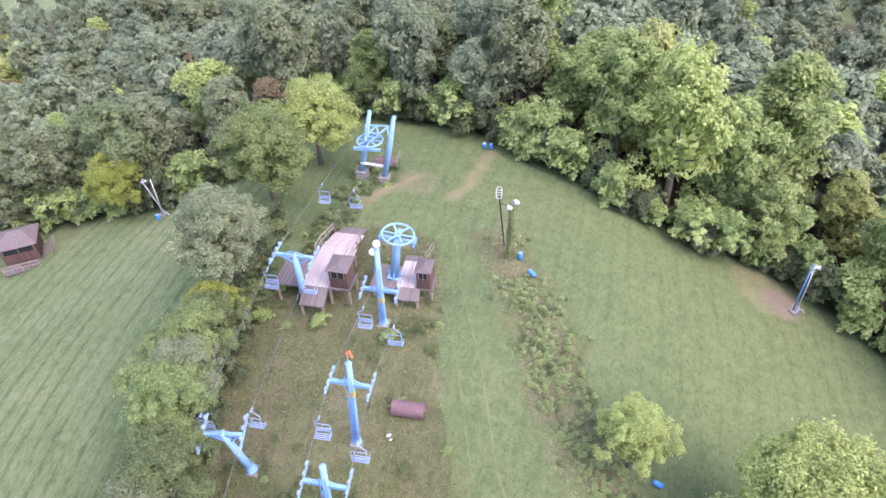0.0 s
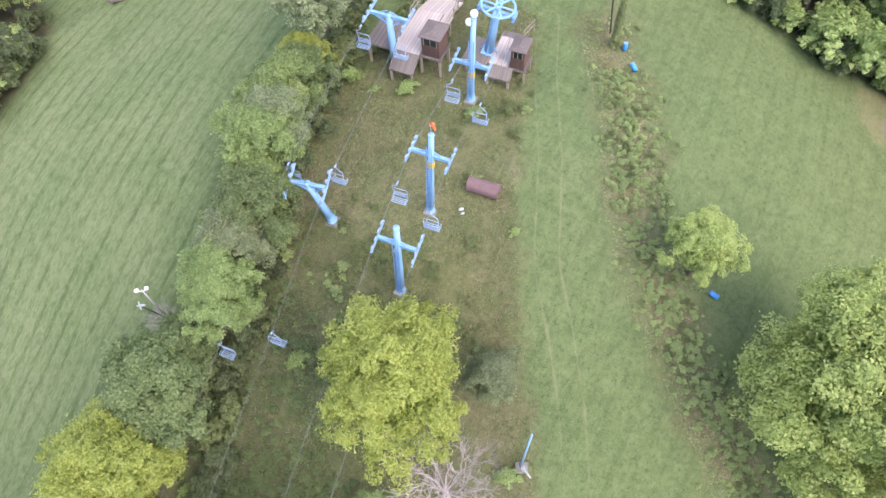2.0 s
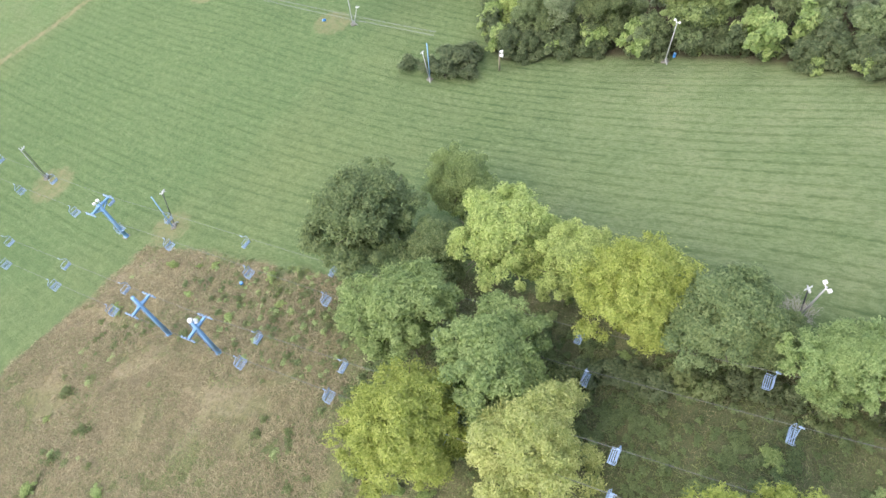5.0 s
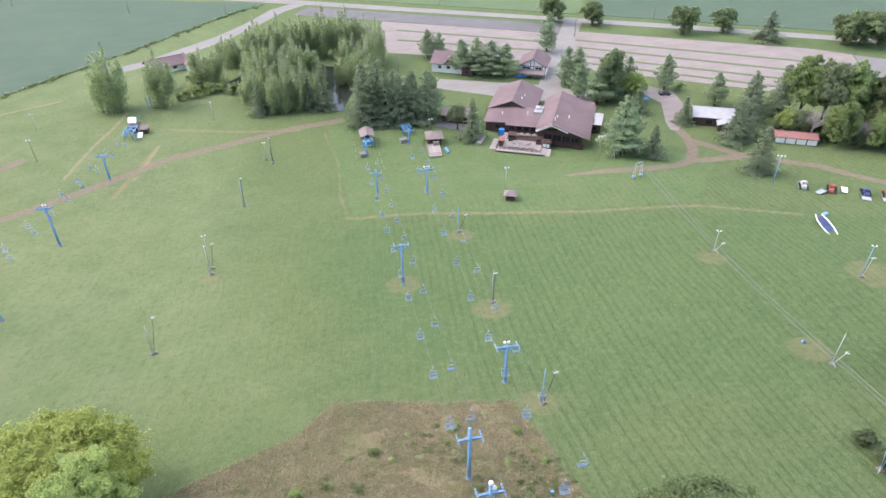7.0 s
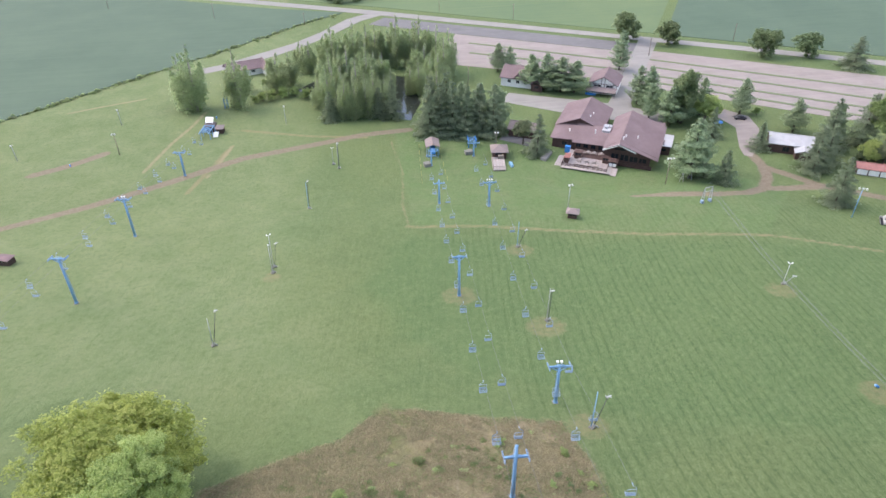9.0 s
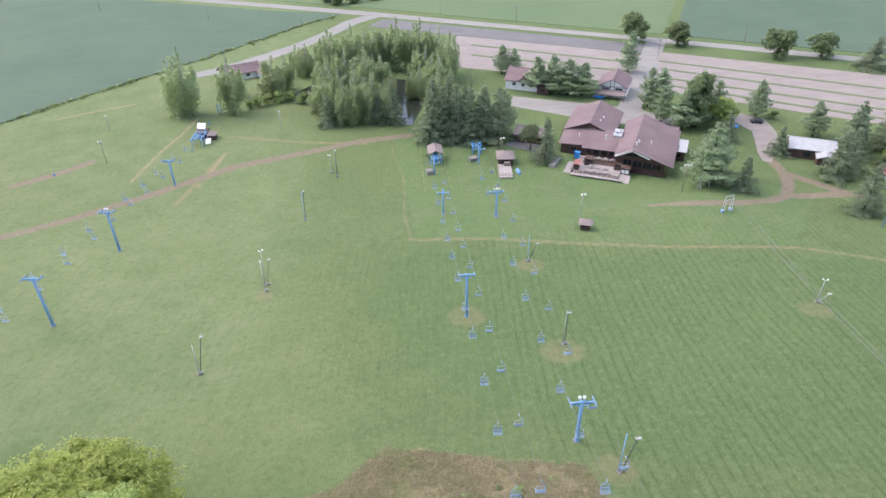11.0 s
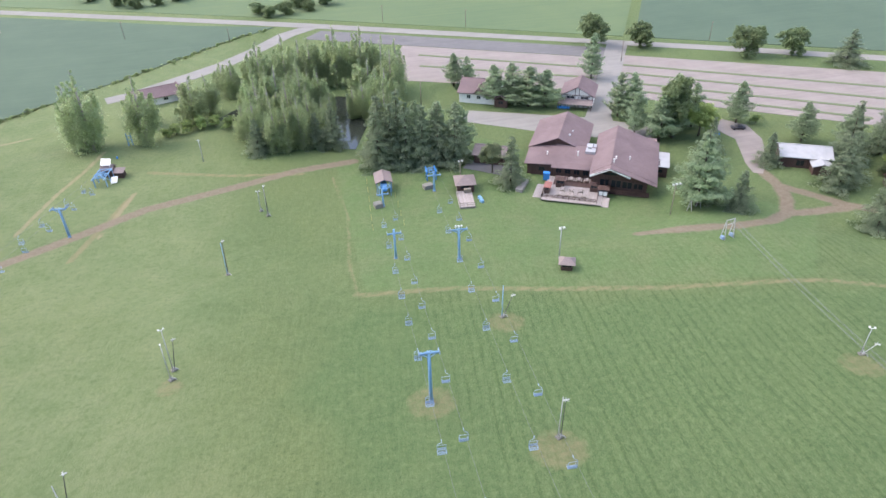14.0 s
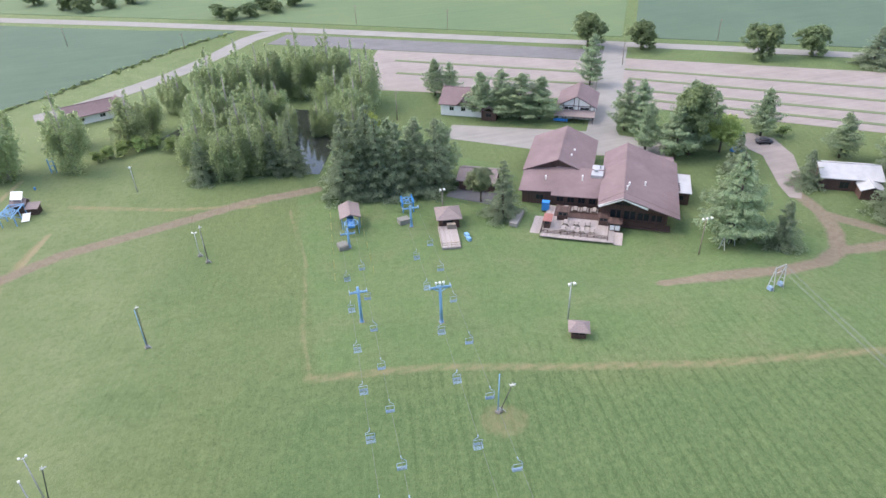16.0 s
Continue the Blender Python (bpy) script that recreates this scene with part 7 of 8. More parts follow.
# houses behind
GA = thing("gate_house", lodge(-32, 68, 0.05), "white gabled house with brown roof", "house")
walls(GA, -6.4, 6.4, -6.5, 6.5, -0.3, 3.6, M_STUCCO, ("x", 6.3, 0.0), [("f", -3, 2.2, 1.4, 1.3), ("f", 0.5, 2.2, 1.4, 1.3), ("f", 3.6, 2.2, 1.2, 1.3)])
roof_gable(GA, -6.4, 6.4, -6.5, 6.5, 3.5, 6.6, 0.0, "x", M_ROOF, 0.6)
walls(GA, 6.45, 10.8, -8.5, -1.0, -0.3, 2.8, M_BROWN, None, [("f", 8.6, 1.7, 1.6, 1.0)])
roof_gable(GA, 6.6, 10.8, -8.5, -1.0, 2.8, 4.2, 8.7, "y", M_ROOF, 0.4, name="wing_roof")
bm = bmesh.new()
plate(bm, [(-1.4, -7.3, 3.5), (0.3, -7.3, 5.3), (0.3, -2.0, 5.3), (-1.4, -2.0, 3.5)], 0.15)
plate(bm, [(0.3, -7.3, 5.3), (2.0, -7.3, 3.5), (2.0, -2.0, 3.5), (0.3, -2.0, 5.3)], 0.15)
part("dormer_roof", bm, M_ROOF, GA)
GB = thing("half_timbered_house", lodge(1.2, 71, 0.05), "white half-timbered house with brown roof", "house")
walls(GB, -5.2, 5.2, -5.6, 6.0, -0.3, 4.0, M_STUCCO, ("y", 6.9, 0.0), [("f", -2.2, 3.3, 2.6, 0.9), ("f", 2.4, 3.3, 2.6, 0.9), ("r", 0, 2.6, 1.6, 1.2)])
roof_gable(GB, -5.2, 5.2, -5.6, 6.0, 3.9, 7.0, 0.0, "y", M_ROOF, 0.6)
bm = bmesh.new()
for x in (-5.1, -3.7, -0.7, 0.6, 3.9, 5.1):
    beam(bm, (x, -5.66, 0), (x, -5.66, 4.0 + (6.9 - 4.0) * (1 - abs(x) / 5.2)), 0.2, 0.1, (0, 1, 0))
for z in (2.2, 4.0):
    beam(bm, (-5.1, -5.67, z), (5.1, -5.67, z), 0.1, 0.2)
part("timber_frame", bm, M_TIMBER, GB, "dark timber framing")
bm = bmesh.new()
plate(bm, [(-6.0, -8.8, 2.0), (5.4, -8.8, 2.0), (5.4, -5.7, 2.9), (-6.0, -5.7, 2.9)], 0.14)
part("porch_roof", bm, M_ROOFG, GB)
for x in (-5.6, -2.6, 0, 2.6, 5.0):
    bm = bmesh.new()
    beam(bm, (x, -8.5, -0.1), (x, -8.5, 2.0), 0.16)
    part("porch_post", bm, M_TIMBER, GB)
bm = bmesh.new()
box(bm, (-4.0, -8.4, 0.6), (4.0, 0.1, 0.8))
part("porch_panel", bm, M_BARREL, GB, "blue porch panel")
SH = thing("ski_rental_shed", lodge(-17.5, 20, 0.05), "dark brown low shed with brown roof", "shed")
walls(SH, -4.2, 4.2, -3.4, 3.6, -0.3, 2.7, M_BROWN, ("x", 4.1, 0.0), [("f", 0.5, 1.7, 5.0, 0.8)])
roof_gable(SH, -4.2, 4.2, -3.4, 3.6, 2.6, 4.3, 0.0, "x", M_ROOFG, 0.6)
sheet("patio", [(-24, 12.5), (-11.5, 10.5), (-10.5, 16), (-23, 18)], 0.06, M_ASPH, "grey paved patio beside shed", "patio")
sheet("footpath", [(-7.0, 2.4), (-5.2, 2.0), (-4.6, 8.2), (-6.2, 8.6)], 0.9, M_ROADC, "pale concrete footpath on the lawn", "path", thick=0.9)

# lift A bottom station
GZ = ground_z(-27.5, -195)
SA = thing("lift_station", pose(-28.4, -197.5, GZ, 0, 0, TA), "open lift terminal with brown roof and blue drive", "lift station")
for x in (-1.9, 1.9):
    for y in (-2.6, 2.6):
        bm = bmesh.new()
        beam(bm, (x, y, -0.3), (x, y, 3.0), 0.18)
        part("post", bm, M_BLUE, SA)
roof_gable(SA, -2.0, 2.0, -2.8, 2.8, 3.0, 3.9, 0.0, "y", M_ROOFG, 0.3)
bm = bmesh.new()
box(bm, (0, 1.0, 1.1), (1.5, 2.2, 2.2))
box(bm, (0, 3.6, 1.9), (1.2, 2.6, 0.7))
part("drive_housing", bm, M_BARREL, SA, "bright blue drive housing")
bullwheel(SA, (0, 4.4, 2.6), 1.4)
for s in (-1, 1):
    bm = bmesh.new()
    for k in range(3):
        beam(bm, (s * 1.5, 3.1 + k * 0.9, 0), (s * 1.5, 3.1 + k * 0.9, 2.3), 0.1)
    beam(bm, (s * 1.5, 3.0, 2.3), (s * 1.5, 5.2, 2.3), 0.12)
    beam(bm, (s * 1.5, 3.0, 1.2), (s * 1.5, 5.2, 1.2), 0.08)
    part("side_frame", bm, M_BLUE, SA)
x, y = line_x(LINE_A, -187.5), -187.5
lift_tower(x, y, ground_z(x, y), ground_z(x, y) + 3.4, 1.45, 0.25, TA, "low blue hold-down tower at the terminal", top=1.3, ladder=False, train=1.2)
bm = bmesh.new()
box(bm, (0, 0, 0.5), (2.0, 2.2, 1.0))
box(bm, (0.1, 0, 1.08), (1.6, 1.8, 0.15))
ob = link("counterweight", bm, M_CONC)
ob.matrix_basis = pose(x + 1.3, y - 0.3, ground_z(x, y), 0, 0, 8)
tagged(ob, "grey concrete counterweight block beside tower", "concrete block")
for k in range(6):
    for s, o in ((-1, 3.3), (1, 3.1)):
        bm = bmesh.new()
        pipe(bm, [(0, 0, -0.2), (0, 0, 1.7)], 0.06, 6)
        ob = link("marker_post", bm, worn("bamboo", (0.42, 0.38, 0.14), 0.7) if k == 0 and s == -1 else bpy.data.materials["bamboo"])
        yy = -201 + k * 5.0
        xx = line_x(LINE_A, yy) + s * (o + k * 0.12)
        ob.matrix_basis = pose(xx, yy, ground_z(xx, yy))
        tagged(ob, "thin yellowish queue marker post in grass", "post", "queue marker posts")
# lift B bottom
x, y = line_x(LINE_B, -191.5), -191.5
lift_tower(x, y, ground_z(x, y), ground_z(x, y) + 4.6, 1.7, 0.15, TB, "low blue tower at the terminal", top=0.6, ladder=False, train=1.3)
SBm = thing("drive_unit", pose(-41.9, -199.5, 0.0, 0, 0, TB), "dark blue lift drive under spruces", "lift drive")
bm = bmesh.new()
for s in (-1, 1):
    beam(bm, (s * 1.2, -1.5, -0.1), (s * 1.2, 1.8, 2.6), 0.25)
    beam(bm, (s * 1.2, 1.8, -0.1), (s * 1.2, 1.8, 2.6), 0.25)
    beam(bm, (s * 1.2, -1.5, 2.6), (s * 1.2, 2.2, 2.6), 0.3)
part("frame", bm, M_BARREL, SBm)
bullwheel(SBm, (0, 0.6, 2.5), 1.5)
bm = bmesh.new()
box(bm, (0, 0, 0.6), (2.4, 1.8, 1.1))
ob = link("counterweight", bm, M_CONC)
ob.matrix_basis = pose(-39.6, -193.6, ground_z(-39.6, -193.6), 0, 0, 10)
tagged(ob, "pale concrete block beside blue tower", "concrete block")
# control hut with deck
CH = thing("control_hut", pose(-48.9, -190.4, 0.1, 0, 0, -10), "brown lift control hut with pale deck", "hut")
walls(CH, -2.2, 2.2, -2.4, 2.4, -0.3, 2.5, M_BROWN, None, [("b", 0.3, 1.6, 2.2, 1.0)])
bm = bmesh.new()
for pts in (((-2.8, -3.0, 2.4), (2.8, -3.0, 2.4), (0, 0, 3.9)), ((2.8, -3.0, 2.4), (2.8, 3.0, 2.4), (0, 0, 3.9)), ((2.8, 3.0, 2.4), (-2.8, 3.0, 2.4), (0, 0, 3.9)), ((-2.8, 3.0, 2.4), (-2.8, -3.0, 2.4), (0, 0, 3.9))):
    plate(bm, pts, 0.1)
part("roof", bm, M_ROOFG, CH)
bm = bmesh.new()
box(bm, (0.6, 6.9, 0.6), (4.0, 8.6, 0.18))
box(bm, (0.6, 6.9, 0.1), (3.9, 8.5, 0.8))
part("deck", bm, M_DECKP, CH, "pale board deck")
rail(CH, [(2.5, 3.0, 0.7), (2.5, 11.0, 0.7), (-1.3, 11.0, 0.7)], M_POST, 0.9)
bm = bmesh.new()
box(bm, (-0.3, 3.6, 1.2), (1.8, 0.9, 1.1))
part("bench_box", bm, M_POST, CH)
for k, (x2, y2) in enumerate(((-3.2, 6.5), (-3.4, 8.0))):
    bm = bmesh.new()
    box(bm, (0, 0, 0.4), (0.7, 1.3, 0.8), 20)
    ob = link("crate", bm, M_BLUE)
    ob.matrix_basis = CH.matrix_basis @ pose(x2, y2, ground_z(-46, -182) - 0.2)
    tagged(ob, "pale blue crate beside hut deck", "crate")
_k = (-56.0, -142.0)
hut("ticket_kiosk", pose(*_k, ground_z(*_k) - 0.1, 0, 0, 155), 2.3, 2.0, 1.9, "small brown kiosk with hipped roof", M_ROOFG, rise=0.8, over=0.55, category="kiosk")

# beginner lift station
SL = thing("lift_station", pose(44.9, -226, 0.0, 0, 0, TL), "blue beginner lift terminal with brown hut", "lift station")
walls(SL, -1.5, 1.5, -4.4, -1.6, -0.2, 2.3, M_BROWN, ("x", 3.1, -3.0), [("b", 0.2, 1.4, 1.4, 0.9)])
roof_gable(SL, -1.5, 1.5, -4.4, -1.6, 2.25, 3.2, -3.0, "x", M_ROOFG, 0.35)
bm = bmesh.new()
plate(bm, [(-1.3, -1.9, 3.5), (1.5, -2.3, 3.5), (1.7, -4.4, 4.6), (-1.1, -4.0, 4.6)], 0.12)
for px, py in ((-0.9, -2.3), (1.2, -2.5), (1.3, -4.0), (-0.8, -3.8)):
    beam(bm, (px, py, 2.4), (px, py, 3.7 + (-py - 2.3) * 0.5), 0.1)
part("roof_panel", bm, M_WHITE, SL, "tilted white roof panel")
walls(SL, -4.6, -2.2, -2.6, -0.4, -0.2, 1.7, M_BROWN, None, [], "lean_to_wall")
bm = bmesh.new()
plate(bm, [(-4.9, -0.1, 1.75), (-1.9, -0.1, 1.75), (-1.9, -2.8, 2.3), (-4.9, -2.8, 2.3)], 0.1)
part("lean_to_roof", bm, M_ROOFG, SL)
for sd in (-1, 1):
    for yy in (-1.2, 1.6, 4.4):
        bm = bmesh.new()
        beam(bm, (sd * 1.6, yy, -0.2), (sd * 1.6, yy, 2.7), 0.2)
        part("post", bm, M_BLUE, SL)
    bm = bmesh.new()
    beam(bm, (sd * 1.6, -1.4, 2.7), (sd * 1.6, 5.6, 2.7), 0.22)
    beam(bm, (sd * 1.6, 1.6, 0.6), (sd * 1.6, 4.4, 2.6), 0.12)
    part("side_beam", bm, M_BLUE, SL)
bm = bmesh.new()
for yy in (-1.2, 1.6, 4.4):
    beam(bm, (-1.6, yy, 2.72), (1.6, yy, 2.72), 0.18)
beam(bm, (-1.6, -1.2, 2.75), (1.6, 1.6, 2.75), 0.14)
beam(bm, (1.6, 1.6, 2.75), (-1.6, 4.4, 2.75), 0.14)
part("truss", bm, M_BLUE, SL, "light blue braced truss")
bullwheel(SL, (0, 3.0, 3.05), 1.5)
bm = bmesh.new()
plate(bm, [(-3.6, 2.6, 0.25), (-2.0, 3.0, 0.25), (-1.8, 0.8, 1.2), (-3.4, 0.4, 1.2)], 0.1)
part("ramp", bm, M_WHITE, SL, "white sloping ramp")
ob = thing("blue_frame", pose(41.2, -249.1, 0, 0, 0, 10), "tall blue steel frame on the lawn", "frame")
for s in (-0.6, 0.6):
    bm = bmesh.new()
    beam(bm, (s, 0, -0.2), (s, 0, 4.0), 0.3)
    part("upright", bm, M_BLUE, ob)
bm = bmesh.new()
for z in (0.8, 2.0, 3.2):
    beam(bm, (-0.6, 0, z), (0.6, 0, z), 0.14)
part("rungs", bm, M_BLUE, ob)
FH = thing("farm_house", pose(38.5, -287.5, 0.05, 0, 0, 18), "low white house with dark brown roof", "house")
walls(FH, -8, 6, -3.6, 4.4, -0.2, 2.8, M_STUCCO, ("x", 4.9, 0.4), [("b", -4, 1.6, 1.6, 1.1), ("b", 2, 1.6, 1.6, 1.1)])
roof_gable(FH, -8, 6, -3.6, 4.4, 2.7, 5.1, 0.4, "x", M_ROOF, 0.7)
walls(FH, -11.5, -8.05, -2.0, 8.0, -0.2, 2.6, M_STUCCO, ("y", 4.5, -9.8), [("b", -9.8, 1.4, 2.0, 1.8)])
roof_gable(FH, -11.5, -8.05, -2.0, 8.0, 2.5, 4.7, -9.8, "y", M_ROOF, 0.6, name="wing_roof")

# rope tow frames and swing
def tow_frame(x, y, rz, w, h, label):
    ob = thing("rope_tow", pose(x, y, ground_z(x, y), 0, 0, rz), label, "rope tow")
    for s in (-1, 1):
        bm = bmesh.new()
        beam(bm, (s * w / 2, -0.7, -0.2), (s * w / 2, 0, h), 0.13)
        beam(bm, (s * w / 2, 0.7, -0.2), (s * w / 2, 0, h), 0.13)
        beam(bm, (s * w / 2, -0.45, h * 0.4), (s * w / 2, 0.45, h * 0.4), 0.08)
        part("leg_frame", bm, M_GALV, ob)
    bm = bmesh.new()
    beam(bm, (-w / 2, 0, h), (w / 2, 0, h), 0.15)
    beam(bm, (-w / 2, 0, h * 0.75), (w / 2, 0, h * 0.75), 0.08)
    part("top_beam", bm, M_GALV, ob)
    return ob


tow_frame(-97.3, -160.0, 20, 3.4, 3.3, "grey steel A-frame under the pines")
T2F = tow_frame(-93.6, -142.7, 10, 2.4, 4.6, "grey-blue rope tow frame on the grass")
for s in (-1, 1):
    bm = bmesh.new()
    box(bm, (s * 1.3, 0, 0.5), (0.6, 0.8, 0.7))
    part("motor", bm, M_CHAIR, T2F, "blue motor housing")
ob = thing("tow_cable", pose(-93.6, -142.7, 9.5), "thin pale overhead tow cables", "cable")
for k, o in enumerate((-0.7, -0.45, 0.5, 0.75)):
    bm = bmesh.new()
    pts = []
    for i in range(13):
        q = i / 12
        pts.append((o * (1 - 0.3 * q) + 17.0 * q, 99.7 * q, 0.2 + (ground_z(-76.6, -43) + 3.5 - 9.5) * q - 2.4 * math.sin(math.pi * q)))
    pipe(bm, pts, 0.03, 4)
    part("strand", bm, M_ROPE, ob)

# right-hand yard
WH = thing("workshop", pose(-141.5, -176.5, 0.05, 0, 0, 150), "low building with pale metal roof", "building")
walls(WH, -6.0, 6.5, -3.6, 5.0, -0.3, 3.2, M_BROWN, ("x", 4.6, 1.0), [("f", -1.0, 1.4, 2.0, 1.6)])
roof_gable(WH, -6.0, 6.5, -3.6, 5.0, 3.1, 4.8, 1.0, "x", M_TIN, 0.5)
walls(WH, 1.5, 6.0, -7.5, -3.65, -0.3, 2.4, M_BROWN)
roof_gable(WH, 1.5, 6.0, -7.5, -3.9, 2.4, 3.4, 3.8, "y", M_TIN, 0.4, name="wing_roof")
RS = thing("red_shed", pose(-157.5, -155.5, 0.2, 0, 0, 149), "long low white shed with rusty red roof", "shed")
walls(RS, -6.2, 6.2, -1.9, 1.9, -0.3, 2.0, M_BROWN, ("x", 2.9, 0.6))
roof_gable(RS, -6.2, 6.2, -1.9, 1.9, 2.0, 3.0, 0.6, "x", worn("rusty_roof", (0.30, 0.135, 0.12), 0.75, 0.0, 0.9, 0.6, 0.2, (0.62, 0.55, 0.53)), 0.3)
for k in range(9):
    bm = bmesh.new()
    q = -5.4 + k * 1.32
    plate(bm, [(q, -2.1, 2.03), (q + 0.55, -2.1, 2.03), (q + 0.5, -1.35, 2.3), (q + 0.1, -1.3, 2.32)], 0.03)
    part("roof_sheet", bm, M_WHITE, RS, "pale peeling roof sheet")
for k in range(4):
    bm = bmesh.new()
    box(bm, (-4.6 + k * 3.1, -2.0, 0.9), (2.75, 0.1, 1.75))
    part("door", bm, M_STUCCO, RS, "white shed door")


def groomer(x, y, rz, body, label, cab, tray=None):
    """A small tracked groomer: two belts on wheels, chassis, tapered cab, hood and front blade or flat tray."""
    ob = thing("snow_groomer", pose(x, y, ground_z(x, y), 0, 0, rz), label, "snow groomer", "snow groomers parked in a row")
    for sd in (-1, 1):
        bm = bmesh.new()
        belt = [(-1.7, 0.45), (-1.4, 0.12), (1.4, 0.12), (1.75, 0.5), (1.4, 0.78), (-1.4, 0.74)]
        ring = [[bm.verts.new((sd * 0.9 + dx, yy, zz)) for yy, zz in belt] for dx in (-0.32, 0.32)]
        for i in range(6):
            bm.faces.new((ring[0][i], ring[0][(i + 1) % 6], ring[1][(i + 1) % 6], ring[1][i]))
        for k in range(9):
            box(bm, (sd * 0.9, -1.4 + k * 0.35, 0.79), (0.66, 0.07, 0.06))
        belt_part = part("track", bm, M_STEEL, ob, "dark rubber track")
        for k in range(4):
            bm = bmesh.new()
            pipe(bm, [(sd * 0.9 - 0.28, -1.15 + k * 0.77, 0.42), (sd * 0.9 + 0.28, -1.15 + k * 0.77, 0.42)], 0.27, 10)
            part("wheel", bm, M_GALV, belt_part)
    bm = bmesh.new()
    box(bm, (0, 0, 0.78), (1.2, 3.3, 0.4))
    box(bm, (0, 0.95, 1.15), (1.1, 1.2, 0.5))
    bmesh.ops.bevel(bm, geom=bm.edges[:], offset=0.05, segments=1, affect="EDGES")
    part("chassis", bm, body, ob)
    bm = bmesh.new()
    lo = [bm.verts.new(p) for p in ((-0.68, -1.35, 0.98), (0.68, -1.35, 0.98), (0.68, 0.25, 0.98), (-0.68, 0.25, 0.98))]
    hi = [bm.verts.new(p) for p in ((-0.55, -0.95, 2.0), (0.55, -0.95, 2.0), (0.55, 0.15, 2.0), (-0.55, 0.15, 2.0))]
    bm.faces.new(hi)
    for i in range(4):
        bm.faces.new((lo[i], lo[(i + 1) % 4], hi[(i + 1) % 4], hi[i]))
    cb = part("cab", bm, cab, ob)
    bm = bmesh.new()
    plate(bm, [(-0.52, -1.32, 1.2), (0.52, -1.32, 1.2), (0.46, -1.02, 1.9), (-0.46, -1.02, 1.9)], 0.03)
    part("windscreen", bm, M_GLASS, cb)
    bm = bmesh.new()
    pipe(bm, [(0.4, 0.7, 1.3), (0.4, 0.7, 2.0)], 0.06, 6)
    part("exhaust", bm, M_STEEL, ob)
    bm = bmesh.new()
    if tray:
        box(bm, (0, 2.5, 0.7), (2.2, 1.9, 0.12))
        box(bm, (0, 1.7, 0.6), (0.3, 0.8, 0.2))
        part("tray", bm, tray, ob, "pale flat tray")
        bm = bmesh.new()
    box(bm, (0, -2.3, 0.55), (2.5, 0.16, 0.7))
    for sd in (-0.5, 0.5):
        beam(bm, (sd, -2.25, 0.5), (sd, -1.5, 0.7), 0.12)
    part("blade", bm, body, ob)


M_RED = worn("faded_red_paint", (0.33, 0.105, 0.07), 0.6, 0.0, 1.5, 0.55, 0.1, (0.36, 0.28, 0.25))
M_NAVY = worn("faded_navy_paint", (0.055, 0.075, 0.17), 0.6, 0.0, 1.5, 0.6, 0.1, (0.22, 0.23, 0.27))
M_OFFW = worn("dirty_white_paint", (0.50, 0.49, 0.47), 0.6, 0.0, 1.5, 0.6, 0.1, (0.28, 0.15, 0.12))
groomer(-135.6, -126.9, -36, M_OFFW, "white and red parked snow groomer", M_OFFW)
groomer(-140.8, -122.6, -46, M_RED, "faded red parked snow groomer", M_RED)
groomer(-146.8, -117.3, -40, M_NAVY, "navy parked groomer with pale tray", M_NAVY, M_TINP)
groomer(-150.6, -114.3, -42, M_RED, "red parked groomer with pale tray", M_RED, M_TINP)
for x, y, rz, lb in ((-137.0, -122.3, -75, "grey flat trailer on the grass"), (-144.4, -121.8, -40, "white flat trailer on the grass")):
    ob = thing("trailer", pose(x, y, ground_z(x, y), 0, 0, rz), lb, "trailer")
    bm = bmesh.new()
    box(bm, (0, 0, 0.6), (1.5, 3.0, 0.14))
    for sd in (-0.7, 0.7):
        beam(bm, (sd, -1.5, 0.72), (sd, 1.5, 0.72), 0.08, 0.14)
    part("bed", bm, M_TINP if "grey" in lb else M_WHITE, ob)
    bm = bmesh.new()
    beam(bm, (0, -1.5, 0.5), (0, -2.5, 0.45), 0.1)
    part("drawbar", bm, M_STEEL, ob)
    for sd in (-1, 1):
        bm = bmesh.new()
        pipe(bm, [(sd * 0.84, 0.3, 0.3), (sd * 0.66, 0.3, 0.3)], 0.3, 12)
        part("wheel", bm, M_STEEL, ob)
_x, _y = -121.2, -104.2
ob = thing("grooming_drag", pose(_x, _y, ground_z(_x, _y), 0, 0, -20), "navy slope drag with white curved runners", "drag")
for sd in (-1, 1):
    bm = bmesh.new()
    pipe(bm, [(sd * 0.75, -4.6, 0.75), (sd * 1.25, -2.5, 0.62), (sd * 1.35, 0.5, 0.6), (sd * 1.05, 3.4, 0.62), (sd * 0.5, 4.8, 0.8)], [0.12, 0.15, 0.15, 0.15, 0.1], 8)
    part("runner", bm, M_WHITE, ob, "white curved runner")
bm = bmesh.new()
slab(bm, [(-0.6, -4.2), (0.6, -4.2), (1.1, -2.2), (1.15, 0.5), (0.85, 3.2), (0.3, 4.4), (-0.3, 4.4), (-0.85, 3.2), (-1.15, 0.5), (-1.1, -2.2)], 0.2, 0.5)
for k in range(6):
    beam(bm, (-1.0, -2.6 + k * 1.05, 0.55), (1.0, -2.6 + k * 1.05, 0.55), 0.14, 0.12)
part("deck", bm, M_NAVY, ob, "faded navy deck")
bm = bmesh.new()
beam(bm, (-1.3, -5.2, 0.3), (-2.6, -6.0, 0.3), 0.9, 0.5)
beam(bm, (-0.6, -4.6, 0.5), (-1.4, -5.3, 0.4), 0.2)
part("hitch_frame", bm, M_BLUE, ob, "pale blue hitch frame")

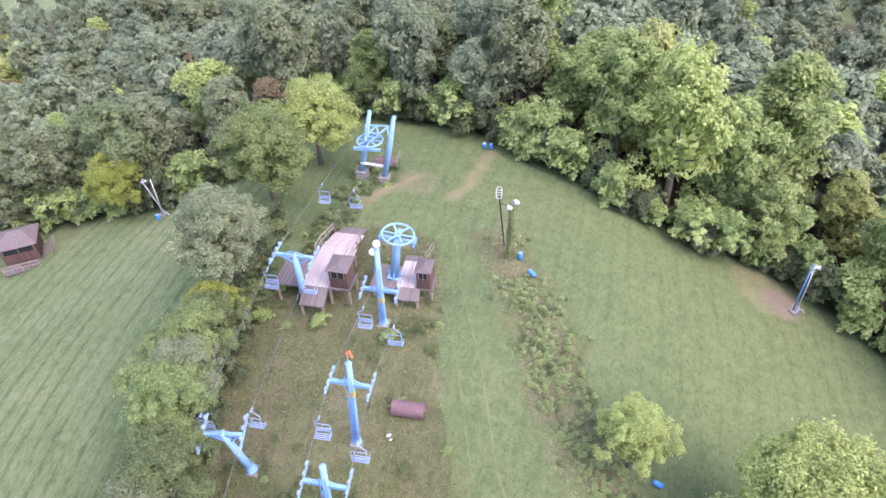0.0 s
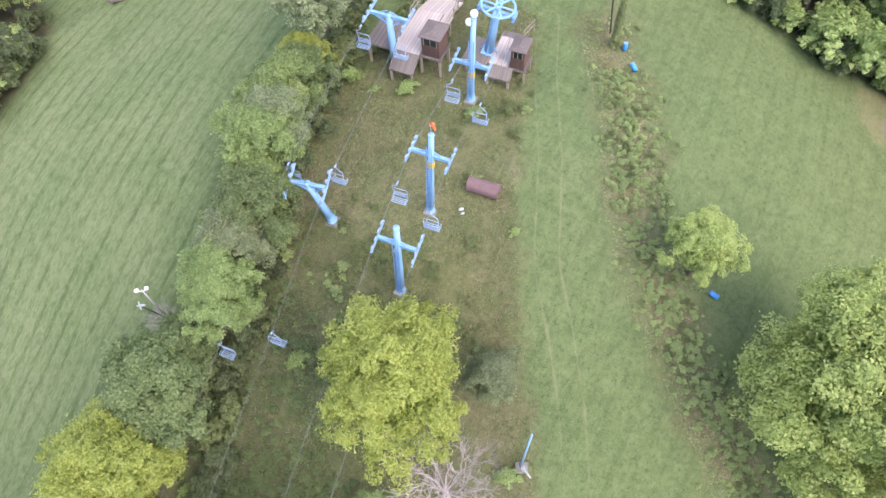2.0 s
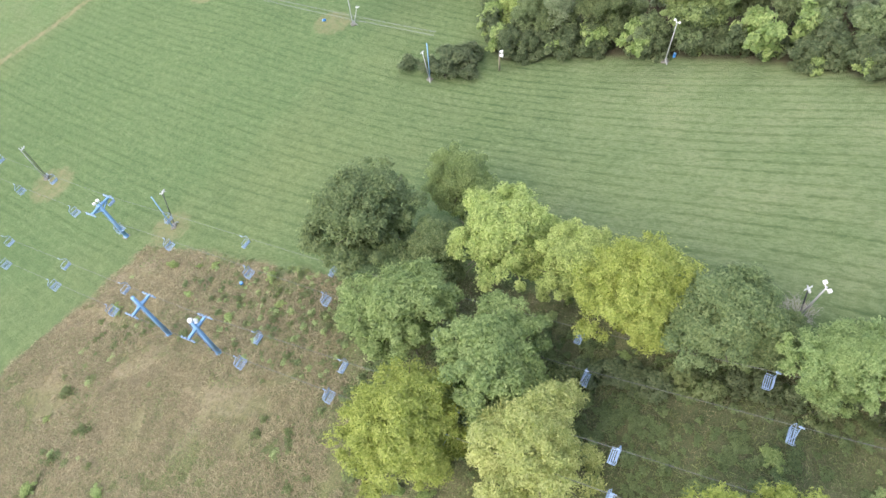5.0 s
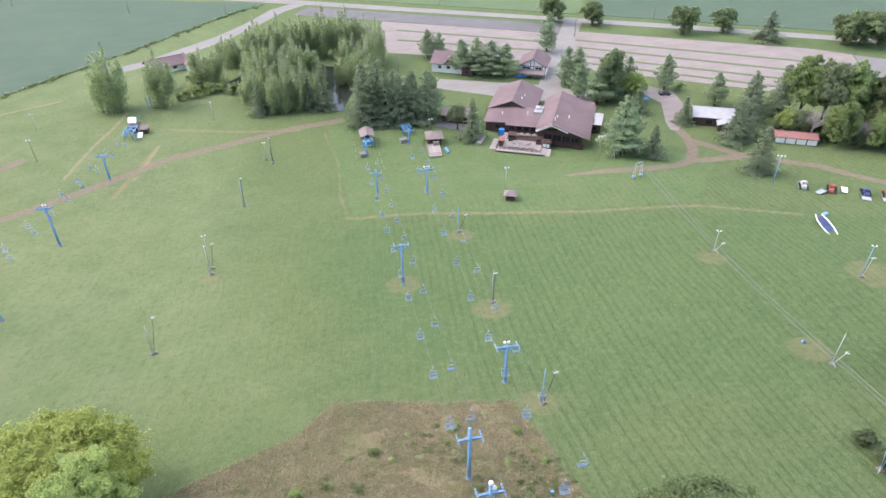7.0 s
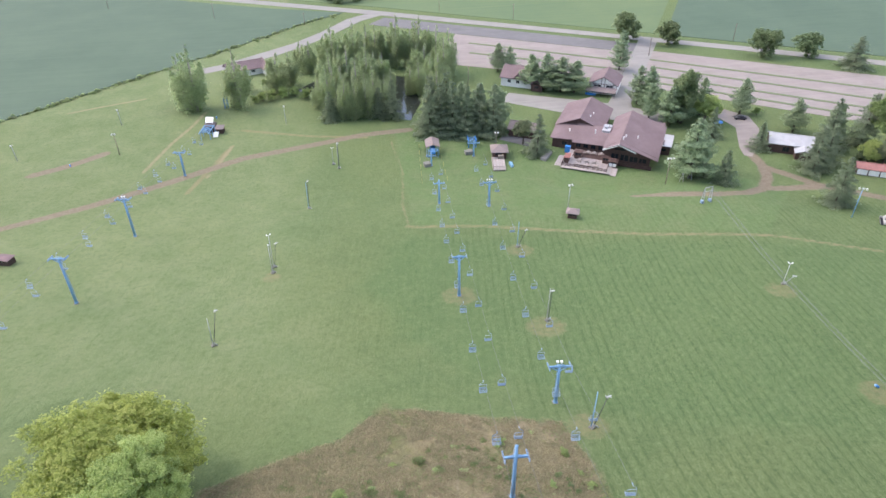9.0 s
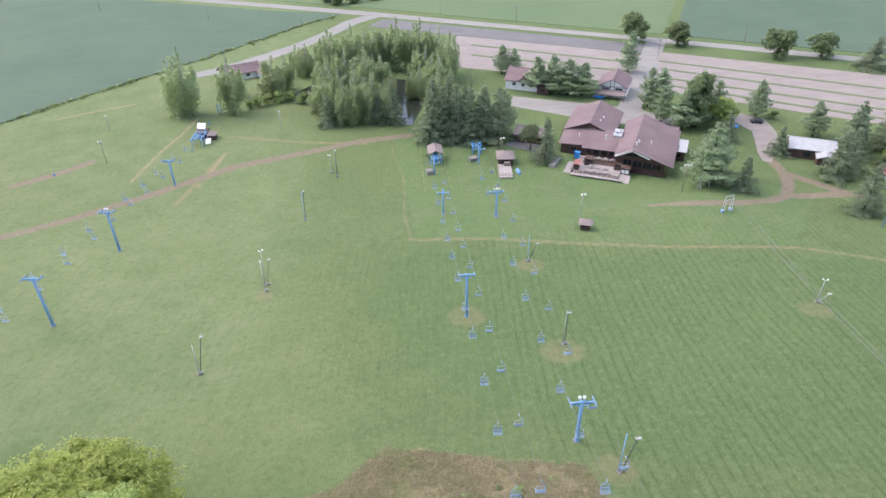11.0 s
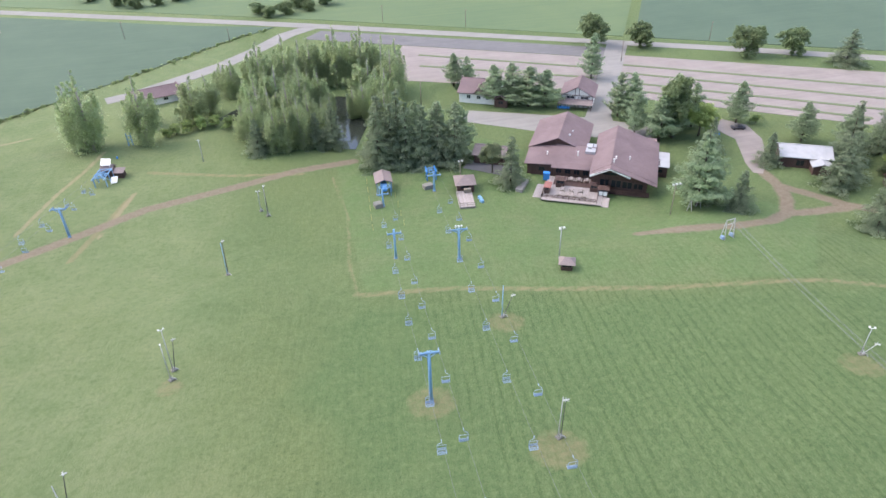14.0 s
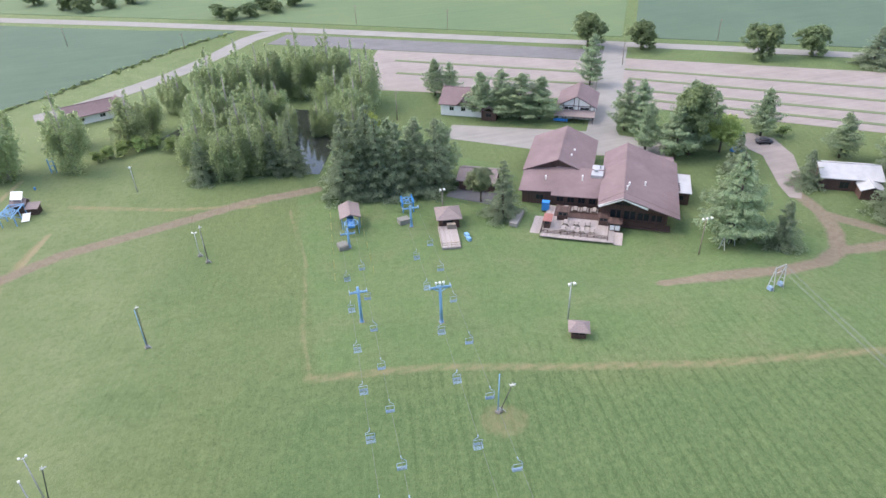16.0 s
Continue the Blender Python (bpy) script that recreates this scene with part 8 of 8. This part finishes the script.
for x, y, lb, mt in ((-139.6, -201.6, "dark parked car on gravel yard", M_STEEL),):
    ob = thing("car", pose(x, y, 0.05, 0, 0, 70), lb, "car")
    bm = bmesh.new()
    box(bm, (0, 0, 0.62), (1.75, 4.2, 0.6))
    box(bm, (0, 0.1, 1.12), (1.5, 2.2, 0.5))
    bmesh.ops.bevel(bm, geom=bm.edges[:], offset=0.12, segments=2, affect="EDGES")
    part("body", bm, mt, ob, "", True)
    for sx in (-0.85, 0.85):
        for sy in (-1.3, 1.3):
            bm = bmesh.new()
            pipe(bm, [(sx - 0.1, sy, 0.32), (sx + 0.1, sy, 0.32)], 0.32, 14)
            part("wheel", bm, M_STEEL, ob)
ob = thing("covered_heap", pose(-130.5, -200.5, 0.05), "bright blue tarpaulin over a low heap", "tarpaulin")
bm = bmesh.new()
bmesh.ops.create_icosphere(bm, subdivisions=3, radius=1.0, matrix=Matrix.Diagonal((2.0, 1.3, 0.7, 1)))
for v in bm.verts:
    v.co.z = max(0, v.co.z) + 0.1 * noise.noise(v.co * 2)
part("sheet", bm, M_BARREL, ob)
_x, _y = 82.2, -148.6
hut("storage_hut", pose(_x, _y, ground_z(_x, _y), 0, 0, 160), 3.2, 2.2, 1.8, "small dark reddish storage hut on grass", M_RUST, rise=0.3, door=False, category="hut")

# ---- meadow growth ----
rng = np.random.default_rng(9)


def scatter_ok(x, y):
    return in_poly(x, y, MEADOW)


pts = []
while len(pts) < 55:
    x, y = rng.uniform(-28, 20), rng.uniform(-70, 44)
    if not scatter_ok(x, y) or any((x - a) ** 2 + (y - b) ** 2 < 5 for a, b in pts) or rng.uniform() > (1.0 if x < -6 else 0.35):
        continue
    pts.append((x, y))
    s = rng.uniform(0.35, 0.95)
    stand(S_SHRUBM if rng.uniform() < 0.7 else S_SHRUB, x, y, s * 0.8, s * rng.uniform(0.3, 0.6), group="shrubs in the meadow")
for y in np.arange(-6, 46, 1.7):
    x = -19.6 - 0.05 * y + rng.uniform(-1.2, 0.6)
    stand(S_SHRUBD if rng.uniform() < 0.6 else S_SHRUB, x, float(y), rng.uniform(0.8, 1.35), rng.uniform(0.8, 1.5), group="undergrowth of the hedge")
green, gold, deep = [], [], []
for (ax, ay), (bx, by) in zip(STRIP, STRIP[1:]):
    for k in range(int(math.hypot(bx - ax, by - ay) * 30.0)):
        q, s = rng.uniform(), rng.uniform(0.2, 0.5)
        if noise.noise((ax * 0.3 + (bx - ax) * q * 0.3, ay * 0.3 + (by - ay) * q * 0.3, 2.2)) < -0.25:
            continue
        (gold if rng.uniform() < 0.8 else green).append((ax + (bx - ax) * q + rng.normal(0.3, 1.3), ay + (by - ay) * q + rng.normal(0, 0.4), s, s * rng.uniform(0.6, 1.1), rng.uniform(0, 6.28)))
for k in range(2600):
    x, y, s = rng.uniform(-29, 20), rng.uniform(-66, 44), rng.uniform(0.35, 1.0)
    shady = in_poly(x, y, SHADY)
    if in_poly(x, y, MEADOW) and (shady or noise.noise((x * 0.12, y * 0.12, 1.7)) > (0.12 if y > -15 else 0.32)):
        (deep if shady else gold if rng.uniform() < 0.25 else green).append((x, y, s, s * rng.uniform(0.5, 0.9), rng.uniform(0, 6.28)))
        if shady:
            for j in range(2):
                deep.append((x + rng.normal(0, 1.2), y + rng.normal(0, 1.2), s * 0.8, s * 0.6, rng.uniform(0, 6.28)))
for k in range(420):
    x, y, s = rng.uniform(-29, -12), rng.uniform(-56, -28), rng.uniform(0.4, 0.95)
    if in_poly(x, y, MEADOW) and rng.uniform() < 1.25 - abs(y + 38) / 18 and x < -14 + (y + 40) * 0.3 + rng.uniform(-4, 3):
        (deep if rng.uniform() < 0.15 else green if rng.uniform() < 0.7 else gold).append((x, y, s * 0.8, s * rng.uniform(0.5, 0.9), rng.uniform(0, 6.28)))
for k in range(260):
    x, y, s = rng.uniform(-20, -11.5), rng.uniform(39, 57), rng.uniform(0.3, 0.9)
    if abs(x + 17.2 - (y - 40) * 0.22) < 1.9 or math.hypot(x + 13.5, y - 53.5) < 2.6:
        (deep if rng.uniform() < 0.4 else gold if rng.uniform() < 0.3 else green).append((x, y, s, s * rng.uniform(0.6, 1.3), rng.uniform(0, 6.28)))
FIELD_EDGE = [(170, -215), (121, -252), (82, -290), (58.4, -310.9), (36.3, -333.1), (11.3, -359.6), (-4.5, -370.9)]
for (ax, ay), (bx, by) in zip(FIELD_EDGE, FIELD_EDGE[1:]):
    for k in range(int(math.hypot(bx - ax, by - ay) * 1.6)):
        q, s = rng.uniform(), rng.uniform(0.5, 1.5)
        (gold if rng.uniform() < 0.6 else green).append((ax + (bx - ax) * q + rng.normal(-0.4, 0.9), ay + (by - ay) * q + rng.normal(0, 0.9), s, s * rng.uniform(0.4, 0.9), rng.uniform(0, 6.28)))
undergrowth("weeds", green, S_CLUMP, "rank green weed clumps in the meadow")
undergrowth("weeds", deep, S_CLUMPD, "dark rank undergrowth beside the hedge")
undergrowth("weeds", gold, S_GOLD, "goldenrod clumps along strip and meadow")


def tufts(name, region, count, material, lo, hi, label, seed, thin=-0.75, aspect=0.34):
    """Upright grass and weed tufts over part of the plan, in one mesh."""
    r = np.random.default_rng(seed)
    x0, x1 = min(p[0] for p in region), max(p[0] for p in region)
    y0, y1 = min(p[1] for p in region), max(p[1] for p in region)
    px, py = r.uniform(x0, x1, count * 3), r.uniform(y0, y1, count * 3)
    ok = poly_field(px, py, region) > 0.2
    px, py = px[ok][:count], py[ok][:count]
    cl = np.array([noise.noise((x * 0.16, y * 0.16, seed)) + 0.5 * noise.noise((x * 0.6, y * 0.6, seed)) for x, y in zip(px.tolist(), py.tolist())])
    ok = cl > thin
    px, py = px[ok], py[ok]
    pz = np.array([ground_z(x, y) for x, y in zip(px.tolist(), py.tolist())])
    s = r.uniform(lo, hi, len(px))
    c = np.stack([px, py, pz + s * 0.25], 1)
    a = r.uniform(0, 6.28, len(px))
    nrm = np.stack([np.cos(a), np.sin(a), r.uniform(1.2, 3.0, len(px))], 1)
    way = np.array([noise.noise((x * 0.07, y * 0.07, 5.0)) * 3.0 for x, y in zip(px.tolist(), py.tolist())]) + 1.2 + r.normal(0, 0.9, len(px))
    along = np.stack([np.cos(way), np.sin(way), r.uniform(0.1, 0.7, len(px))], 1)
    ob = new(name, leaf_mesh(name, c, nrm, s, material, r, aspect, along))
    return tagged(ob, label, "grass", kind="stuff")


DRYPART = MEADOW[:10] + [(-22, -30), (-8, -22), (4, -4), (12, -18)] + MEADOW[-2:]
tufts("dry_grass", DRYPART, 120000, L_STRAW, 0.35, 0.85, "tall dry brown grass lying over the meadow", 3, -0.2, 0.085)
tufts("dry_grass", MEADOW, 40000, L_STRAW, 0.2, 0.42, "dry grass stalks among green weeds", 5, -0.05, 0.09)
tufts("weeds", MEADOW, 120000, L_WEED, 0.22, 0.45, "green weeds among dry grass", 4, -0.12, 0.16)
_band = [(x - 2.6, y - 1.2) for x, y in STRIP] + [(x + 1.9, y + 0.8) for x, y in STRIP[::-1]]
tufts("dry_grass", _band, 42000, L_HAY, 0.12, 0.3, "dry straw-coloured grass along the weedy strip", 6, -0.4, 0.12)
tufts("weeds", _band, 9000, L_WEED, 0.15, 0.35, "green weeds along the weedy strip", 7, 0.0, 0.2)
for src in (S_MAPLE, S_MAPLE2, S_DARK, S_YEL, S_PALE, S_LIME, S_LONE, S_BIG, S_BIGP, S_BIGY, S_SHRUB, S_SHRUBM, S_SHRUBD, S_CLUMP, S_CLUMPD, S_GOLD, S_POPLAR, S_POPLAR2, S_SPRUCE, S_SPRUCEW, S_PINE, S_PINE2, S_ROUND, S_BARE, *W, *FAR):
    gone(src)
